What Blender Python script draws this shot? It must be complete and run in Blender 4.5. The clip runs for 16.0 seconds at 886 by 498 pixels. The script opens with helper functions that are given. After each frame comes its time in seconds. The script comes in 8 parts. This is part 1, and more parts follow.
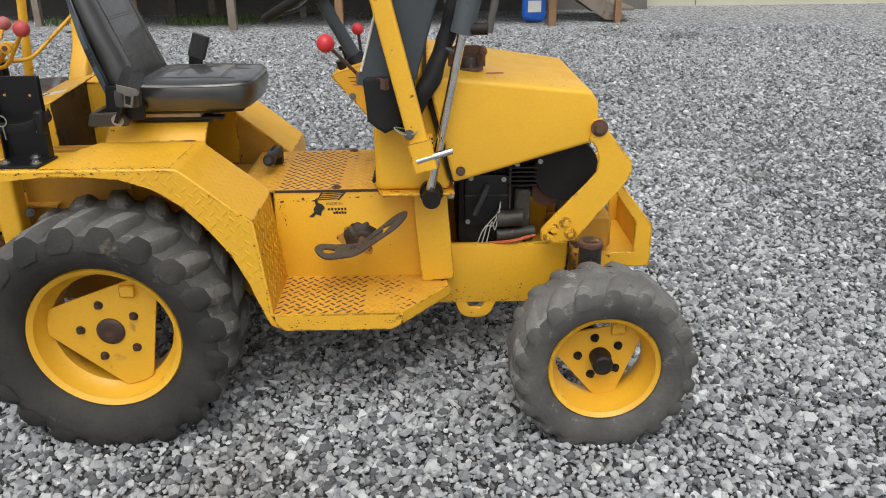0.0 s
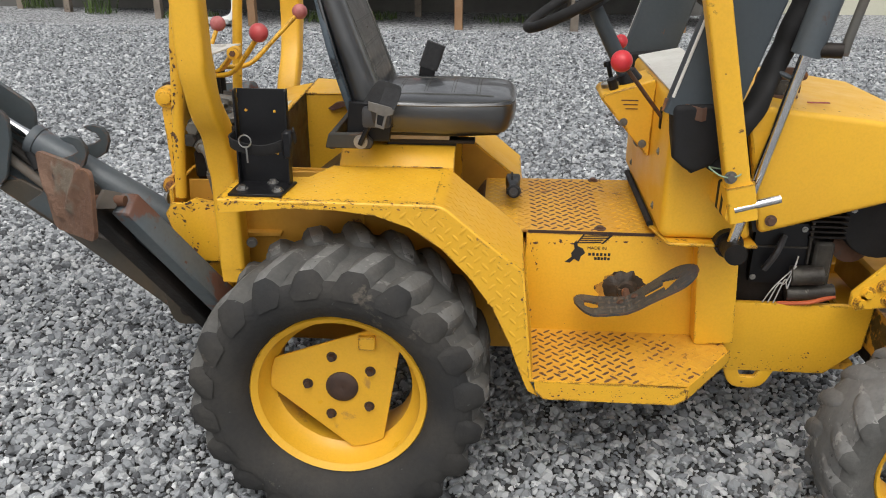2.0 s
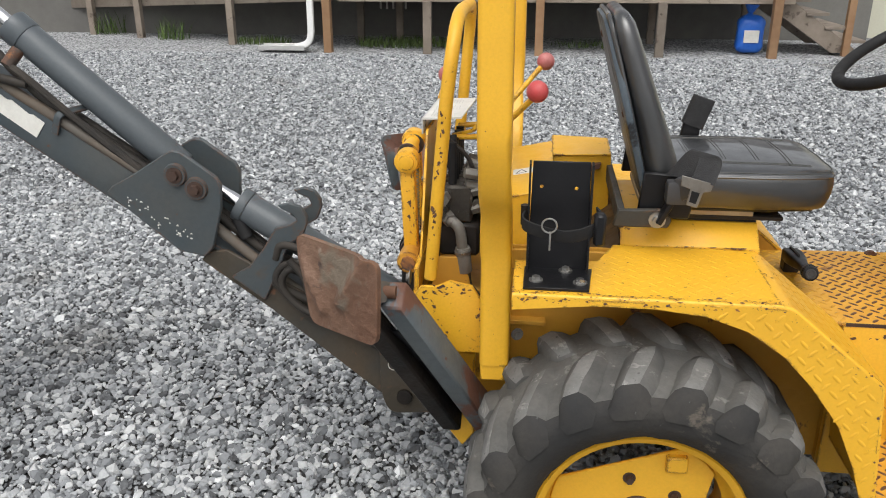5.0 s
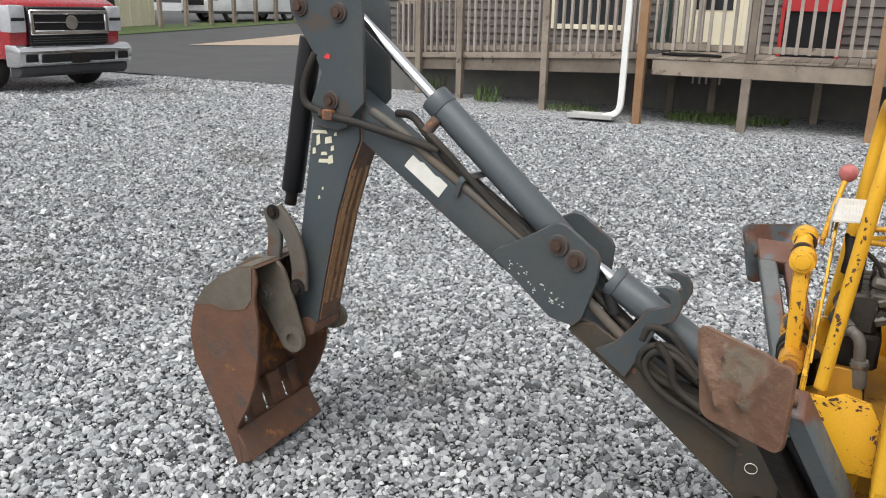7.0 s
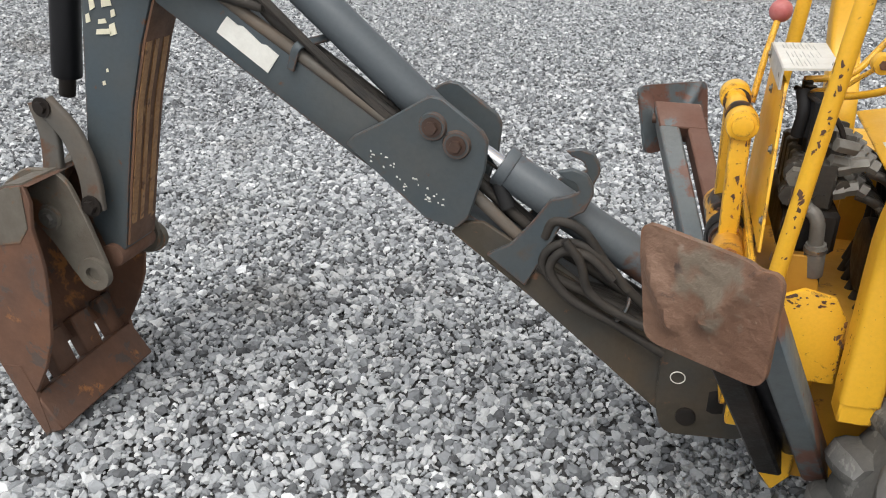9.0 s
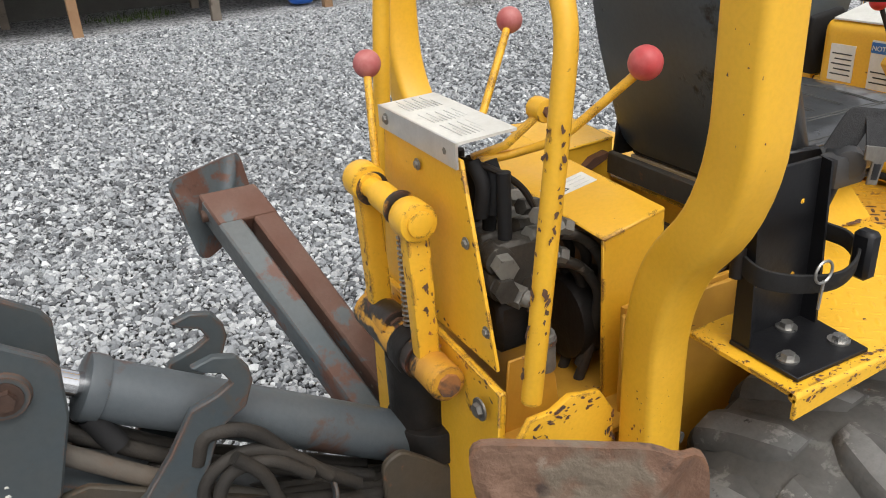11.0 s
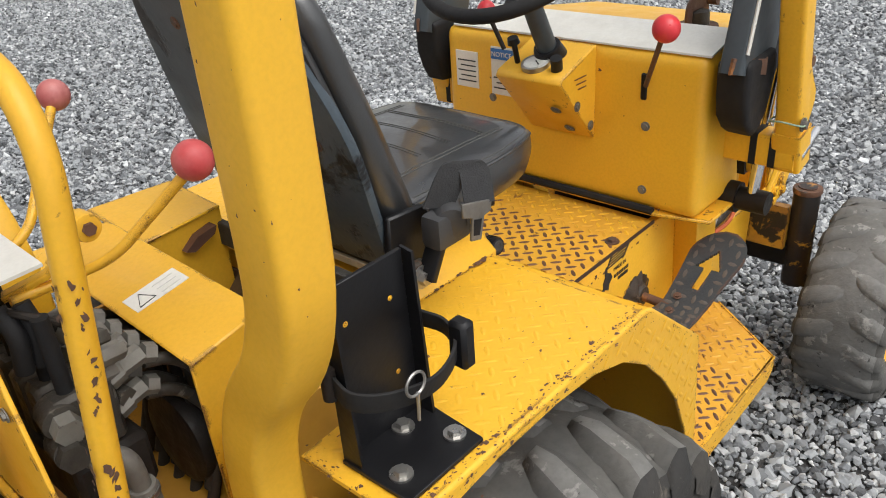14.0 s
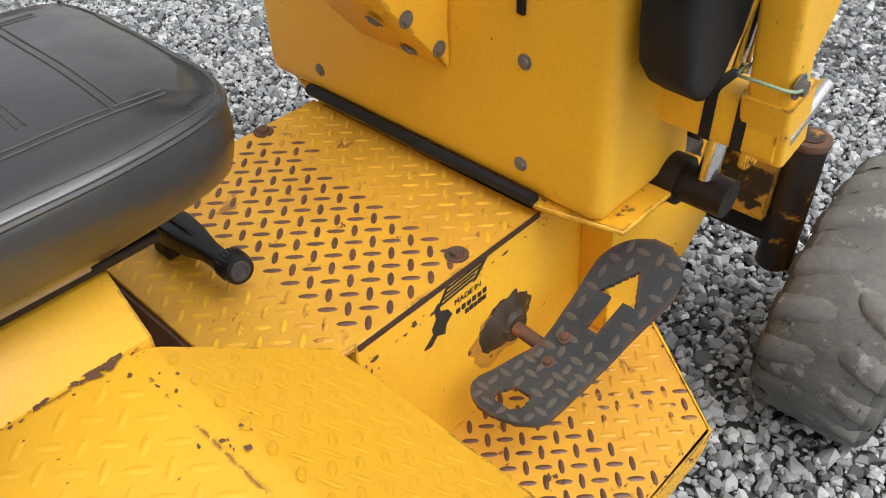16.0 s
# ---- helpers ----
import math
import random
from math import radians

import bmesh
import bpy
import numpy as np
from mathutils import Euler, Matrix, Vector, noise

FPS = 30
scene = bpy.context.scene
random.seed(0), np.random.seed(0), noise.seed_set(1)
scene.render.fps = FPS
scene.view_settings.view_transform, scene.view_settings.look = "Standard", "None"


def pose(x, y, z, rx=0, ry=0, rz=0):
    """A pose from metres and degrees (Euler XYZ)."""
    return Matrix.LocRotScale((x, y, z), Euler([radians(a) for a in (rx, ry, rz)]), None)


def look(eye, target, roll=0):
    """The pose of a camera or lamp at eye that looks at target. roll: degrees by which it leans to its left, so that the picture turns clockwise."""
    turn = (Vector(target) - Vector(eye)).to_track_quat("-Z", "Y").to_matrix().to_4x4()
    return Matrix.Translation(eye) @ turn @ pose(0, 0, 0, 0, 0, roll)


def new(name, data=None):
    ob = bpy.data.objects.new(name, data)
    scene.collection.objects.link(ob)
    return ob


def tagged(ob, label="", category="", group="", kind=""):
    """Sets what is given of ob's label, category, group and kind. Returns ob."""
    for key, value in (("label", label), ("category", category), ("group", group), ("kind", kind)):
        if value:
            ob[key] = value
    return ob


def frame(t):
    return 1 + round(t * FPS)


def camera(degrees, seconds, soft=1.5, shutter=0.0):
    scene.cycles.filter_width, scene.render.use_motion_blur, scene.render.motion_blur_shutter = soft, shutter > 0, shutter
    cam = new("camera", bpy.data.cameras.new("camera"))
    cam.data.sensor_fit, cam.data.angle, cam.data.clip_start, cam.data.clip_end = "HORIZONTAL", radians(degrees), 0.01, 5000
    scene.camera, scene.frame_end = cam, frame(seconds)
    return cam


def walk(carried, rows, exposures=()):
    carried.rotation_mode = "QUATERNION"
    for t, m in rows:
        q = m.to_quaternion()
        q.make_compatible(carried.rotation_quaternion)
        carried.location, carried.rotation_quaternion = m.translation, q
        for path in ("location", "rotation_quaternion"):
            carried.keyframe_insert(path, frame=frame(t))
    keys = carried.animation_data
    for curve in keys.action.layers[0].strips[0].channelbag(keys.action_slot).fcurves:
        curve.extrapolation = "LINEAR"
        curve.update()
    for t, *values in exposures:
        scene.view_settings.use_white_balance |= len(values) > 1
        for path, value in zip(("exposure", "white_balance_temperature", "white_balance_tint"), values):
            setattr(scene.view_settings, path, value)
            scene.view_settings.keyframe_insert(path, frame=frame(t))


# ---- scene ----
from mathutils.bvhtree import BVHTree
cam = camera(57.9, 16.0, 1.0)
PATH = [
    (0, (0.912, -2.633, 1.39), (0.944, -0.784, 0.628), -0.6),
    (0.5, (0.782, -2.563, 1.396), (0.818, -0.691, 0.693), -0.5),
    (1, (0.664, -2.388, 1.401), (0.636, -0.506, 0.724), 0.1),
    (1.5, (0.531, -2.282, 1.399), (0.423, -0.421, 0.674), 0.4),
    (2, (0.375, -2.256, 1.376), (0.232, -0.413, 0.613), 0.3),
    (2.5, (0.22, -2.257, 1.382), (0.092, -0.421, 0.598), -0.2),
    (3, (0.125, -2.186, 1.384), (0.03, -0.352, 0.593), -0.5),
    (3.2, (0.083, -2.134, 1.368), (0.005, -0.294, 0.59), -0.5),
    (5.3, (-0.285, -1.973, 1.414), (-0.604, -0.126, 0.715), 0.1),
    (5.5, (-0.325, -1.984, 1.413), (-0.727, -0.146, 0.734), 0.2),
    (6, (-0.407, -2.041, 1.442), (-1.018, -0.243, 0.816), 0.6),
    (6.5, (-0.447, -2.068, 1.461), (-1.234, -0.32, 0.89), 0.9),
    (7, (-0.481, -2.074, 1.459), (-1.348, -0.367, 0.882), 1.1),
    (7.5, (-0.52, -2.057, 1.423), (-1.422, -0.401, 0.757), 0.9),
    (8, (-0.572, -1.983, 1.382), (-1.485, -0.377, 0.614), 0.5),
    (8.5, (-0.664, -1.825, 1.35), (-1.49, -0.2, 0.528), 0.1),
    (9, (-0.683, -1.65, 1.326), (-1.166, 0.098, 0.482), 0.3),
    (9.5, (-0.798, -1.451, 1.308), (-0.812, 0.35, 0.439), -0.4),
    (10, (-0.867, -1.294, 1.317), (-0.519, 0.472, 0.444), -1.5),
    (10.2, (-0.881, -1.243, 1.314), (-0.416, 0.5, 0.45), -2.2),
    (12.3, (-1.058, -0.937, 1.418), (0.056, 0.526, 0.632), -3.2),
    (12.5, (-1.058, -0.933, 1.424), (0.08, 0.511, 0.638), -3.4),
    (13, (-1.032, -0.947, 1.438), (0.168, 0.441, 0.644), -3.8),
    (13.5, (-0.892, -0.983, 1.427), (0.369, 0.323, 0.589), -4.4),
    (14, (-0.666, -1.026, 1.425), (0.625, 0.173, 0.479), -4.3),
    (14.5, (-0.481, -1.015, 1.381), (0.815, 0.091, 0.334), -3.9),
    (15, (-0.27, -0.943, 1.294), (0.974, 0.089, 0.116), -3.6),
    (15.5, (-0.099, -0.861, 1.278), (1.052, 0.172, 0.009), -3.1),
    (16, (0.082, -0.81, 1.275), (1.178, 0.263, -0.009), -2.0),
]
walk(cam, [(t, look(eye, target, roll)) for t, eye, target, roll in PATH],
     exposures=[(0.0, 0.14), (3.0, 0.22), (5.5, 0.40), (7.0, 0.46), (10.0, 0.46), (12.5, 0.33), (14.0, 0.36), (16.0, 0.44)])

# ---- sky, sun ----
world = bpy.data.worlds.new("overcast_sky")
scene.world = world
world.use_nodes = True
wn = world.node_tree.nodes
wl = world.node_tree.links
sky = wn.new("ShaderNodeTexSky")
sky.sky_type = 'NISHITA'
sky.sun_disc = False
sky.sun_elevation = radians(61)
sky.sun_rotation = radians(183)
sky.air_density, sky.dust_density, sky.ozone_density = 1.0, 4.0, 1.0
soft = wn.new("ShaderNodeHueSaturation")
soft.inputs["Saturation"].default_value = 0.15
wl.new(sky.outputs[0], soft.inputs["Color"])
wl.new(soft.outputs[0], wn["Background"].inputs["Color"])
wn["Background"].inputs["Strength"].default_value = 0.163
sun = new("sun", bpy.data.lights.new("sun", 'SUN'))
sun.data.energy, sun.data.angle, sun.data.color = 0.95, radians(55), (1.0, 0.975, 0.93)
sun.matrix_world = look((-0.2, -4.4, 8.4), (0, 0, 0))

# ---- materials ----


def rgb(c):
    return (*c, 1.0)


RUST = (0.085, 0.030, 0.016)


def surface(name, base, second=None, large=3.0, amount=0.6, rough=0.5, metal=0.0, fine=120.0, bump=0.1,
            spots=None, spots2=None, spec=0.5, island=0.0, per_object=0.0, coat=0.0, edge=0.0, edge_tint=None, edge_scale=24.0):
    """A painted, bare or dirty surface: two tones at a large scale, grain, and patches (colour, scale, share)."""
    m = bpy.data.materials.new(name)
    m.use_nodes = True
    n, l = m.node_tree.nodes, m.node_tree.links
    b = n["Principled BSDF"]
    co = n.new("ShaderNodeTexCoord").outputs["Object"]

    def tex(scale, detail=4.0, rg=0.6, dist=0.0):
        t = n.new("ShaderNodeTexNoise")
        t.inputs["Scale"].default_value = scale
        t.inputs["Detail"].default_value = detail
        t.inputs["Roughness"].default_value = rg
        t.inputs["Distortion"].default_value = dist
        l.new(co, t.inputs["Vector"])
        return t.outputs["Fac"]

    def ramp(src, lo, hi):
        r = n.new("ShaderNodeMapRange")
        r.inputs["From Min"].default_value, r.inputs["From Max"].default_value = lo, hi
        l.new(src, r.inputs["Value"])
        return r.outputs["Result"]

    def mix(fac, a, c):
        x = n.new("ShaderNodeMix")
        x.data_type = 'RGBA'
        if hasattr(fac, "is_linked"):
            l.new(fac, x.inputs["Factor"])
        else:
            x.inputs["Factor"].default_value = fac
        for s, v in ((x.inputs["A"], a), (x.inputs["B"], c)):
            if hasattr(v, "is_linked"):
                l.new(v, s)
            else:
                s.default_value = rgb(v)
        return x.outputs["Result"]

    def times(src, k):
        x = n.new("ShaderNodeMath")
        x.operation = 'MULTIPLY'
        l.new(src, x.inputs[0])
        x.inputs[1].default_value = k
        return x.outputs[0]

    second = second or tuple(v * 0.75 for v in base)
    col = mix(times(ramp(tex(large, 5), 0.35, 0.68), amount), base, second)
    grain = tex(fine, 3)
    dark = tuple(v * 0.72 for v in base)
    col = mix(times(ramp(grain, 0.4, 0.75), 0.3), col, dark)
    mask = None
    for s in (spots, spots2):
        if s:
            f = ramp(tex(s[1], 6, 0.65, 0.3), s[2], s[2] + 0.05)
            col = mix(f, col, s[0])
            mask = f
    if edge:
        # paint worn off along the edges, broken up by noise
        bv = n.new("ShaderNodeBevel")
        bv.samples = 4
        bv.inputs["Radius"].default_value = 0.009
        dt = n.new("ShaderNodeVectorMath")
        dt.operation = 'DOT_PRODUCT'
        l.new(bv.outputs[0], dt.inputs[0])
        l.new(n.new("ShaderNodeNewGeometry").outputs["Normal"], dt.inputs[1])
        near_edge = times(ramp(dt.outputs["Value"], 0.99, 0.89), edge)
        sm = n.new("ShaderNodeMath")
        sm.operation = 'ADD'
        l.new(near_edge, sm.inputs[0])
        l.new(tex(edge_scale, 5, 0.62, 0.4), sm.inputs[1])
        f = ramp(sm.outputs[0], 0.735, 0.765)
        col = mix(f, col, edge_tint or RUST)
        mask = f
    if island or per_object:
        g = n.new("ShaderNodeNewGeometry").outputs["Random Per Island"] if island else n.new("ShaderNodeObjectInfo").outputs["Random"]
        v = n.new("ShaderNodeHueSaturation")
        l.new(ramp(g, 0.0, 1.0), v.inputs["Value"])
        rr = n.new("ShaderNodeMapRange")
        k = island or per_object
        rr.inputs["To Min"].default_value, rr.inputs["To Max"].default_value = 1 - k, 1 + k
        l.new(g, rr.inputs["Value"])
        l.new(rr.outputs["Result"], v.inputs["Value"])
        l.new(col, v.inputs["Color"])
        col = v.outputs["Color"]
    l.new(col, b.inputs["Base Color"])
    b.inputs["Metallic"].default_value = metal
    b.inputs["Specular IOR Level"].default_value = spec
    b.inputs["Coat Weight"].default_value = coat
    rmix = n.new("ShaderNodeMapRange")
    rmix.inputs["From Min"].default_value, rmix.inputs["From Max"].default_value = 0.3, 0.7
    rmix.inputs["To Min"].default_value, rmix.inputs["To Max"].default_value = max(rough - 0.1, 0.03), min(rough + 0.14, 1.0)
    l.new(tex(large * 4, 4), rmix.inputs["Value"])
    l.new(rmix.outputs["Result"], b.inputs["Roughness"])
    if bump:
        bp = n.new("ShaderNodeBump")
        bp.inputs["Strength"].default_value = bump
        bp.inputs["Distance"].default_value = 0.004
        l.new(grain, bp.inputs["Height"])
        if mask is not None:
            b2 = n.new("ShaderNodeBump")
            b2.inputs["Strength"].default_value = 0.35
            b2.inputs["Distance"].default_value = 0.003
            b2.invert = True
            l.new(mask, b2.inputs["Height"])
            l.new(bp.outputs[0], b2.inputs["Normal"])
            l.new(b2.outputs[0], b.inputs["Normal"])
        else:
            l.new(bp.outputs[0], b.inputs["Normal"])
    return m


M = {}
M["yellow"] = surface("yellow_paint", (0.80, 0.44, 0.027), (0.73, 0.385, 0.025), 2.5, 0.7, 0.40, fine=160, bump=0.05, spots=(RUST, 60, 0.72), spots2=((0.50, 0.24, 0.02), 5, 0.70), edge=0.22)
M["yellow_chipped"] = surface("chipped_yellow_paint", (0.80, 0.44, 0.027), (0.71, 0.365, 0.025), 3.0, 0.7, 0.42, fine=160, bump=0.06, spots=(RUST, 17, 0.635), spots2=((0.12, 0.045, 0.015), 44, 0.67), edge=0.28)
M["yellow_worn"] = surface("worn_tread_paint", (0.72, 0.385, 0.03), (0.58, 0.28, 0.035), 7.0, 0.8, 0.5, fine=120, bump=0.1, spots=((0.30, 0.13, 0.03), 16, 0.64), spots2=(RUST, 60, 0.66), edge=0.15)
M["lug_worn"] = surface("worn_bare_tread", (0.12, 0.06, 0.045), (0.20, 0.10, 0.05), 12, 0.7, 0.45, 0.3, fine=150, bump=0.1)
M["lug_mixed"] = surface("half_worn_tread", (0.68, 0.36, 0.03), (0.55, 0.26, 0.03), 8, 0.8, 0.45, fine=150, bump=0.1, spots=((0.13, 0.05, 0.03), 9, 0.53))
# Shaded copy of the yellow paint for inner and lower parts, with rust.
M["yellow_shade"] = surface("shaded_yellow_paint", (0.60, 0.31, 0.025), (0.36, 0.17, 0.025), 4.0, 0.8, 0.6, fine=100, bump=0.1, spots=(RUST, 12, 0.63))
M["rim_yellow"] = surface("rim_paint", (0.78, 0.435, 0.03), (0.70, 0.36, 0.026), 3.0, 0.6, 0.36, fine=160, bump=0.04, spots=(RUST, 26, 0.73), spots2=((0.46, 0.24, 0.05), 7, 0.66), edge=0.10)
M["grey"] = surface("grey_paint", (0.046, 0.061, 0.070), (0.066, 0.070, 0.068), 4.5, 0.95, 0.5, fine=90, bump=0.14, spots=((0.072, 0.056, 0.044), 3.2, 0.60), spots2=((0.095, 0.045, 0.026), 22, 0.665), edge=0.27, edge_tint=(0.11, 0.055, 0.032), edge_scale=12, spec=0.4)
M["grey_plain"] = surface("dark_grey_paint", (0.043, 0.055, 0.064), (0.064, 0.072, 0.078), 3.0, 0.7, 0.42, fine=90, bump=0.06, spots=((0.09, 0.05, 0.035), 11, 0.68), edge=0.12, edge_tint=(0.11, 0.055, 0.035), spec=0.4)
M["grey_rust"] = surface("rusty_grey_steel", (0.085, 0.083, 0.075), (0.115, 0.085, 0.06), 4, 0.9, 0.65, fine=80, bump=0.25, spots=((0.105, 0.055, 0.033), 5, 0.60), spots2=((0.17, 0.13, 0.09), 14, 0.68), edge=0.2, edge_tint=(0.13, 0.06, 0.032), edge_scale=14)
M["rust"] = surface("rusty_steel", (0.135, 0.062, 0.033), (0.075, 0.046, 0.035), 5, 0.9, 0.75, fine=70, bump=0.5, spots=((0.30, 0.125, 0.04), 7, 0.59), spots2=((0.075, 0.055, 0.045), 13, 0.58))
M["rust_wood"] = surface("streaked_rust_face", (0.15, 0.075, 0.04), (0.07, 0.042, 0.032), 9, 0.9, 0.6, 0.2, fine=60, bump=0.3, spots=((0.30, 0.18, 0.085), 16, 0.62))
M["black_paint"] = surface("black_paint", (0.007, 0.007, 0.008), (0.013, 0.013, 0.015), 5, 0.7, 0.38, fine=120, bump=0.08, spec=0.3)
M["grime"] = surface("oily_fittings", (0.085, 0.078, 0.066), (0.035, 0.03, 0.026), 20, 0.9, 0.45, 0.4, fine=150, bump=0.3, spots=((0.17, 0.155, 0.13), 26, 0.62), spec=0.35)
M["greasy_yellow"] = surface("greasy_yellow_paint", (0.62, 0.31, 0.026), (0.30, 0.13, 0.03), 9, 0.9, 0.42, fine=150, bump=0.1, spots=((0.022, 0.016, 0.012), 11, 0.49), spots2=(RUST, 30, 0.60), edge=0.25)
M["flaked_black"] = surface("black_tube_flaked_to_yellow", (0.020, 0.017, 0.015), (0.05, 0.032, 0.022), 12, 0.9, 0.45, 0.2, fine=120, bump=0.2, spots=((0.55, 0.29, 0.03), 13, 0.61))
M["leg_rust"] = surface("red_rusty_beam", (0.125, 0.056, 0.036), (0.17, 0.105, 0.08), 9, 0.9, 0.7, 0.1, fine=80, bump=0.35, spots=((0.115, 0.13, 0.135), 9, 0.56), spots2=((0.28, 0.22, 0.16), 26, 0.66), edge=0.15, edge_tint=(0.26, 0.18, 0.12), edge_scale=20)
M["leg_grey"] = surface("rust_edged_grey_beam", (0.085, 0.105, 0.115), (0.12, 0.125, 0.12), 5, 0.8, 0.55, fine=80, bump=0.2, spots=((0.13, 0.06, 0.04), 6, 0.56), spots2=((0.10, 0.045, 0.03), 24, 0.62), edge=0.28, edge_tint=(0.12, 0.055, 0.035), edge_scale=12)
M["print_pale"] = surface("faded_grey_print", (0.50, 0.49, 0.46), (0.62, 0.61, 0.57), 60, 0.8, 0.5, bump=0.0)
M["boom_dirty"] = surface("grimy_boom_steel", (0.044, 0.043, 0.038), (0.080, 0.058, 0.036), 5, 0.95, 0.6, fine=80, bump=0.25, spots=((0.05, 0.042, 0.03), 6, 0.56), spots2=((0.13, 0.065, 0.035), 18, 0.63), edge=0.2, edge_tint=(0.12, 0.065, 0.036), edge_scale=14, spec=0.3)
M["bolt_brown"] = surface("dark_brown_bolt", (0.055, 0.034, 0.026), (0.09, 0.05, 0.035), 30, 0.8, 0.55, 0.3, fine=150, bump=0.2)
M["ear_grey"] = surface("worn_olive_grey_steel", (0.13, 0.115, 0.092), (0.09, 0.072, 0.055), 8, 0.9, 0.65, 0.1, fine=80, bump=0.4, spots=((0.16, 0.08, 0.04), 7, 0.60), edge=0.2, edge_tint=(0.17, 0.08, 0.035), edge_scale=14)
M["streak"] = surface("bare_orange_streak", (0.36, 0.20, 0.085), (0.20, 0.10, 0.045), 30, 0.9, 0.5, 0.2, fine=90, bump=0.2, spots=((0.12, 0.06, 0.03), 24, 0.60))
M["black_steel"] = surface("greasy_black_steel", (0.014, 0.013, 0.012), (0.04, 0.03, 0.024), 9, 0.8, 0.5, 0.3, fine=90, bump=0.3, spec=0.3)
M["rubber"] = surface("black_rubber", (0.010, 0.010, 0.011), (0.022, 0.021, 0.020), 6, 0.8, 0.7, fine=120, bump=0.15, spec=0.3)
# Dusty rubber, its tone also raised for the light on the lug tops.
M["tyre"] = surface("dusty_lit_tyre_rubber", (0.125, 0.123, 0.117), (0.20, 0.196, 0.187), 9, 0.95, 0.9, fine=90, bump=0.6, spots=((0.25, 0.245, 0.23), 24, 0.59), spots2=((0.06, 0.058, 0.055), 34, 0.63), spec=0.2)
M["tyre_side"] = surface("tyre_sidewall", (0.028, 0.028, 0.028), (0.062, 0.057, 0.050), 6.5, 0.9, 0.85, fine=90, bump=0.4, spots=((0.11, 0.095, 0.078), 9, 0.63), spots2=((0.10, 0.10, 0.098), 45, 0.68), spec=0.25)
M["vinyl"] = surface("black_vinyl", (0.014, 0.015, 0.0165), (0.020, 0.021, 0.022), 4, 0.6, 0.36, fine=260, bump=0.10, spec=1.0, coat=0.5)
# Scuffed black shell; the sky's reflection is put into its bluish tones.
M["seat_shell"] = surface("scuffed_sky_tinted_shell", (0.024, 0.036, 0.050), (0.060, 0.080, 0.098), 3.0, 0.95, 0.42, fine=110, bump=0.06, spots=((0.007, 0.009, 0.012), 6, 0.56), spec=0.4)
M["webbing"] = surface("black_webbing", (0.022, 0.022, 0.023), (0.035, 0.035, 0.036), 20, 0.6, 0.85, fine=400, bump=0.4)
M["plastic_grey"] = surface("grey_plastic", (0.034, 0.034, 0.036), (0.05, 0.05, 0.052), 8, 0.6, 0.5, fine=200, bump=0.05)
M["steel"] = surface("zinc_steel", (0.45, 0.44, 0.42), (0.3, 0.28, 0.25), 12, 0.8, 0.35, 0.9, fine=140, bump=0.1)
M["steel_dull"] = surface("dull_grey_fittings", (0.22, 0.21, 0.19), (0.12, 0.11, 0.10), 14, 0.8, 0.5, 0.6, fine=140, bump=0.2)
M["chrome"] = surface("chrome_rod", (0.72, 0.72, 0.73), (0.6, 0.6, 0.6), 6, 0.5, 0.12, 1.0, fine=200, bump=0.0)
M["red"] = surface("red_knob", (0.62, 0.035, 0.045), (0.5, 0.03, 0.04), 18, 0.6, 0.35, fine=200, bump=0.02)
M["pink"] = surface("faded_red_knob", (0.40, 0.085, 0.085), (0.50, 0.20, 0.18), 30, 0.9, 0.5, fine=200, bump=0.05)
M["white_label"] = surface("worn_white_label", (0.72, 0.71, 0.66), (0.55, 0.53, 0.47), 9, 0.7, 0.5, fine=160, bump=0.03)
M["aluminium"] = surface("aluminium_sheet", (0.62, 0.62, 0.60), (0.5, 0.49, 0.47), 7, 0.6, 0.4, 0.6, fine=160, bump=0.05)
M["ink"] = surface("black_print", (0.02, 0.02, 0.02), (0.04, 0.035, 0.03), 20, 0.5, 0.5, bump=0.0)
M["ink_red"] = surface("faded_red_print", (0.35, 0.04, 0.04), (0.2, 0.05, 0.05), 20, 0.7, 0.5, bump=0.0)
M["blue_print"] = surface("blue_print", (0.03, 0.14, 0.42), (0.05, 0.2, 0.5), 20, 0.5, 0.4, bump=0.0)
M["wood_strip"] = surface("plywood_edge", (0.42, 0.33, 0.2), (0.3, 0.22, 0.13), 12, 0.8, 0.7, fine=90, bump=0.2)
M["orange"] = surface("orange_hose", (0.5, 0.1, 0.03), None, 9, 0.5, 0.5, bump=0.05)
M["wire_white"] = surface("grey_white_wire", (0.5, 0.48, 0.45), None, 9, 0.5, 0.5, bump=0.0)
M["dial"] = surface("gauge_dial", (0.6, 0.6, 0.55), (0.45, 0.45, 0.42), 30, 0.6, 0.3, bump=0.0)
M["green_wire"] = surface("green_wire", (0.25, 0.36, 0.25), None, 30, 0.5, 0.5, bump=0.0)
M["fitting"] = surface("dull_zinc_fitting", (0.20, 0.19, 0.165), (0.12, 0.11, 0.095), 20, 0.8, 0.5, 0.15, fine=150, bump=0.2, spots=((0.06, 0.05, 0.04), 30, 0.62))
M["red_worn"] = surface("worn_red_knob", (0.52, 0.05, 0.055), (0.55, 0.13, 0.12), 26, 0.8, 0.42, fine=200, bump=0.04)
M["lug_side"] = surface("dirty_lug_rubber", (0.075, 0.074, 0.070), (0.135, 0.13, 0.12), 10, 0.9, 0.88, fine=90, bump=0.5, spots=((0.17, 0.165, 0.155), 20, 0.60), spec=0.2)
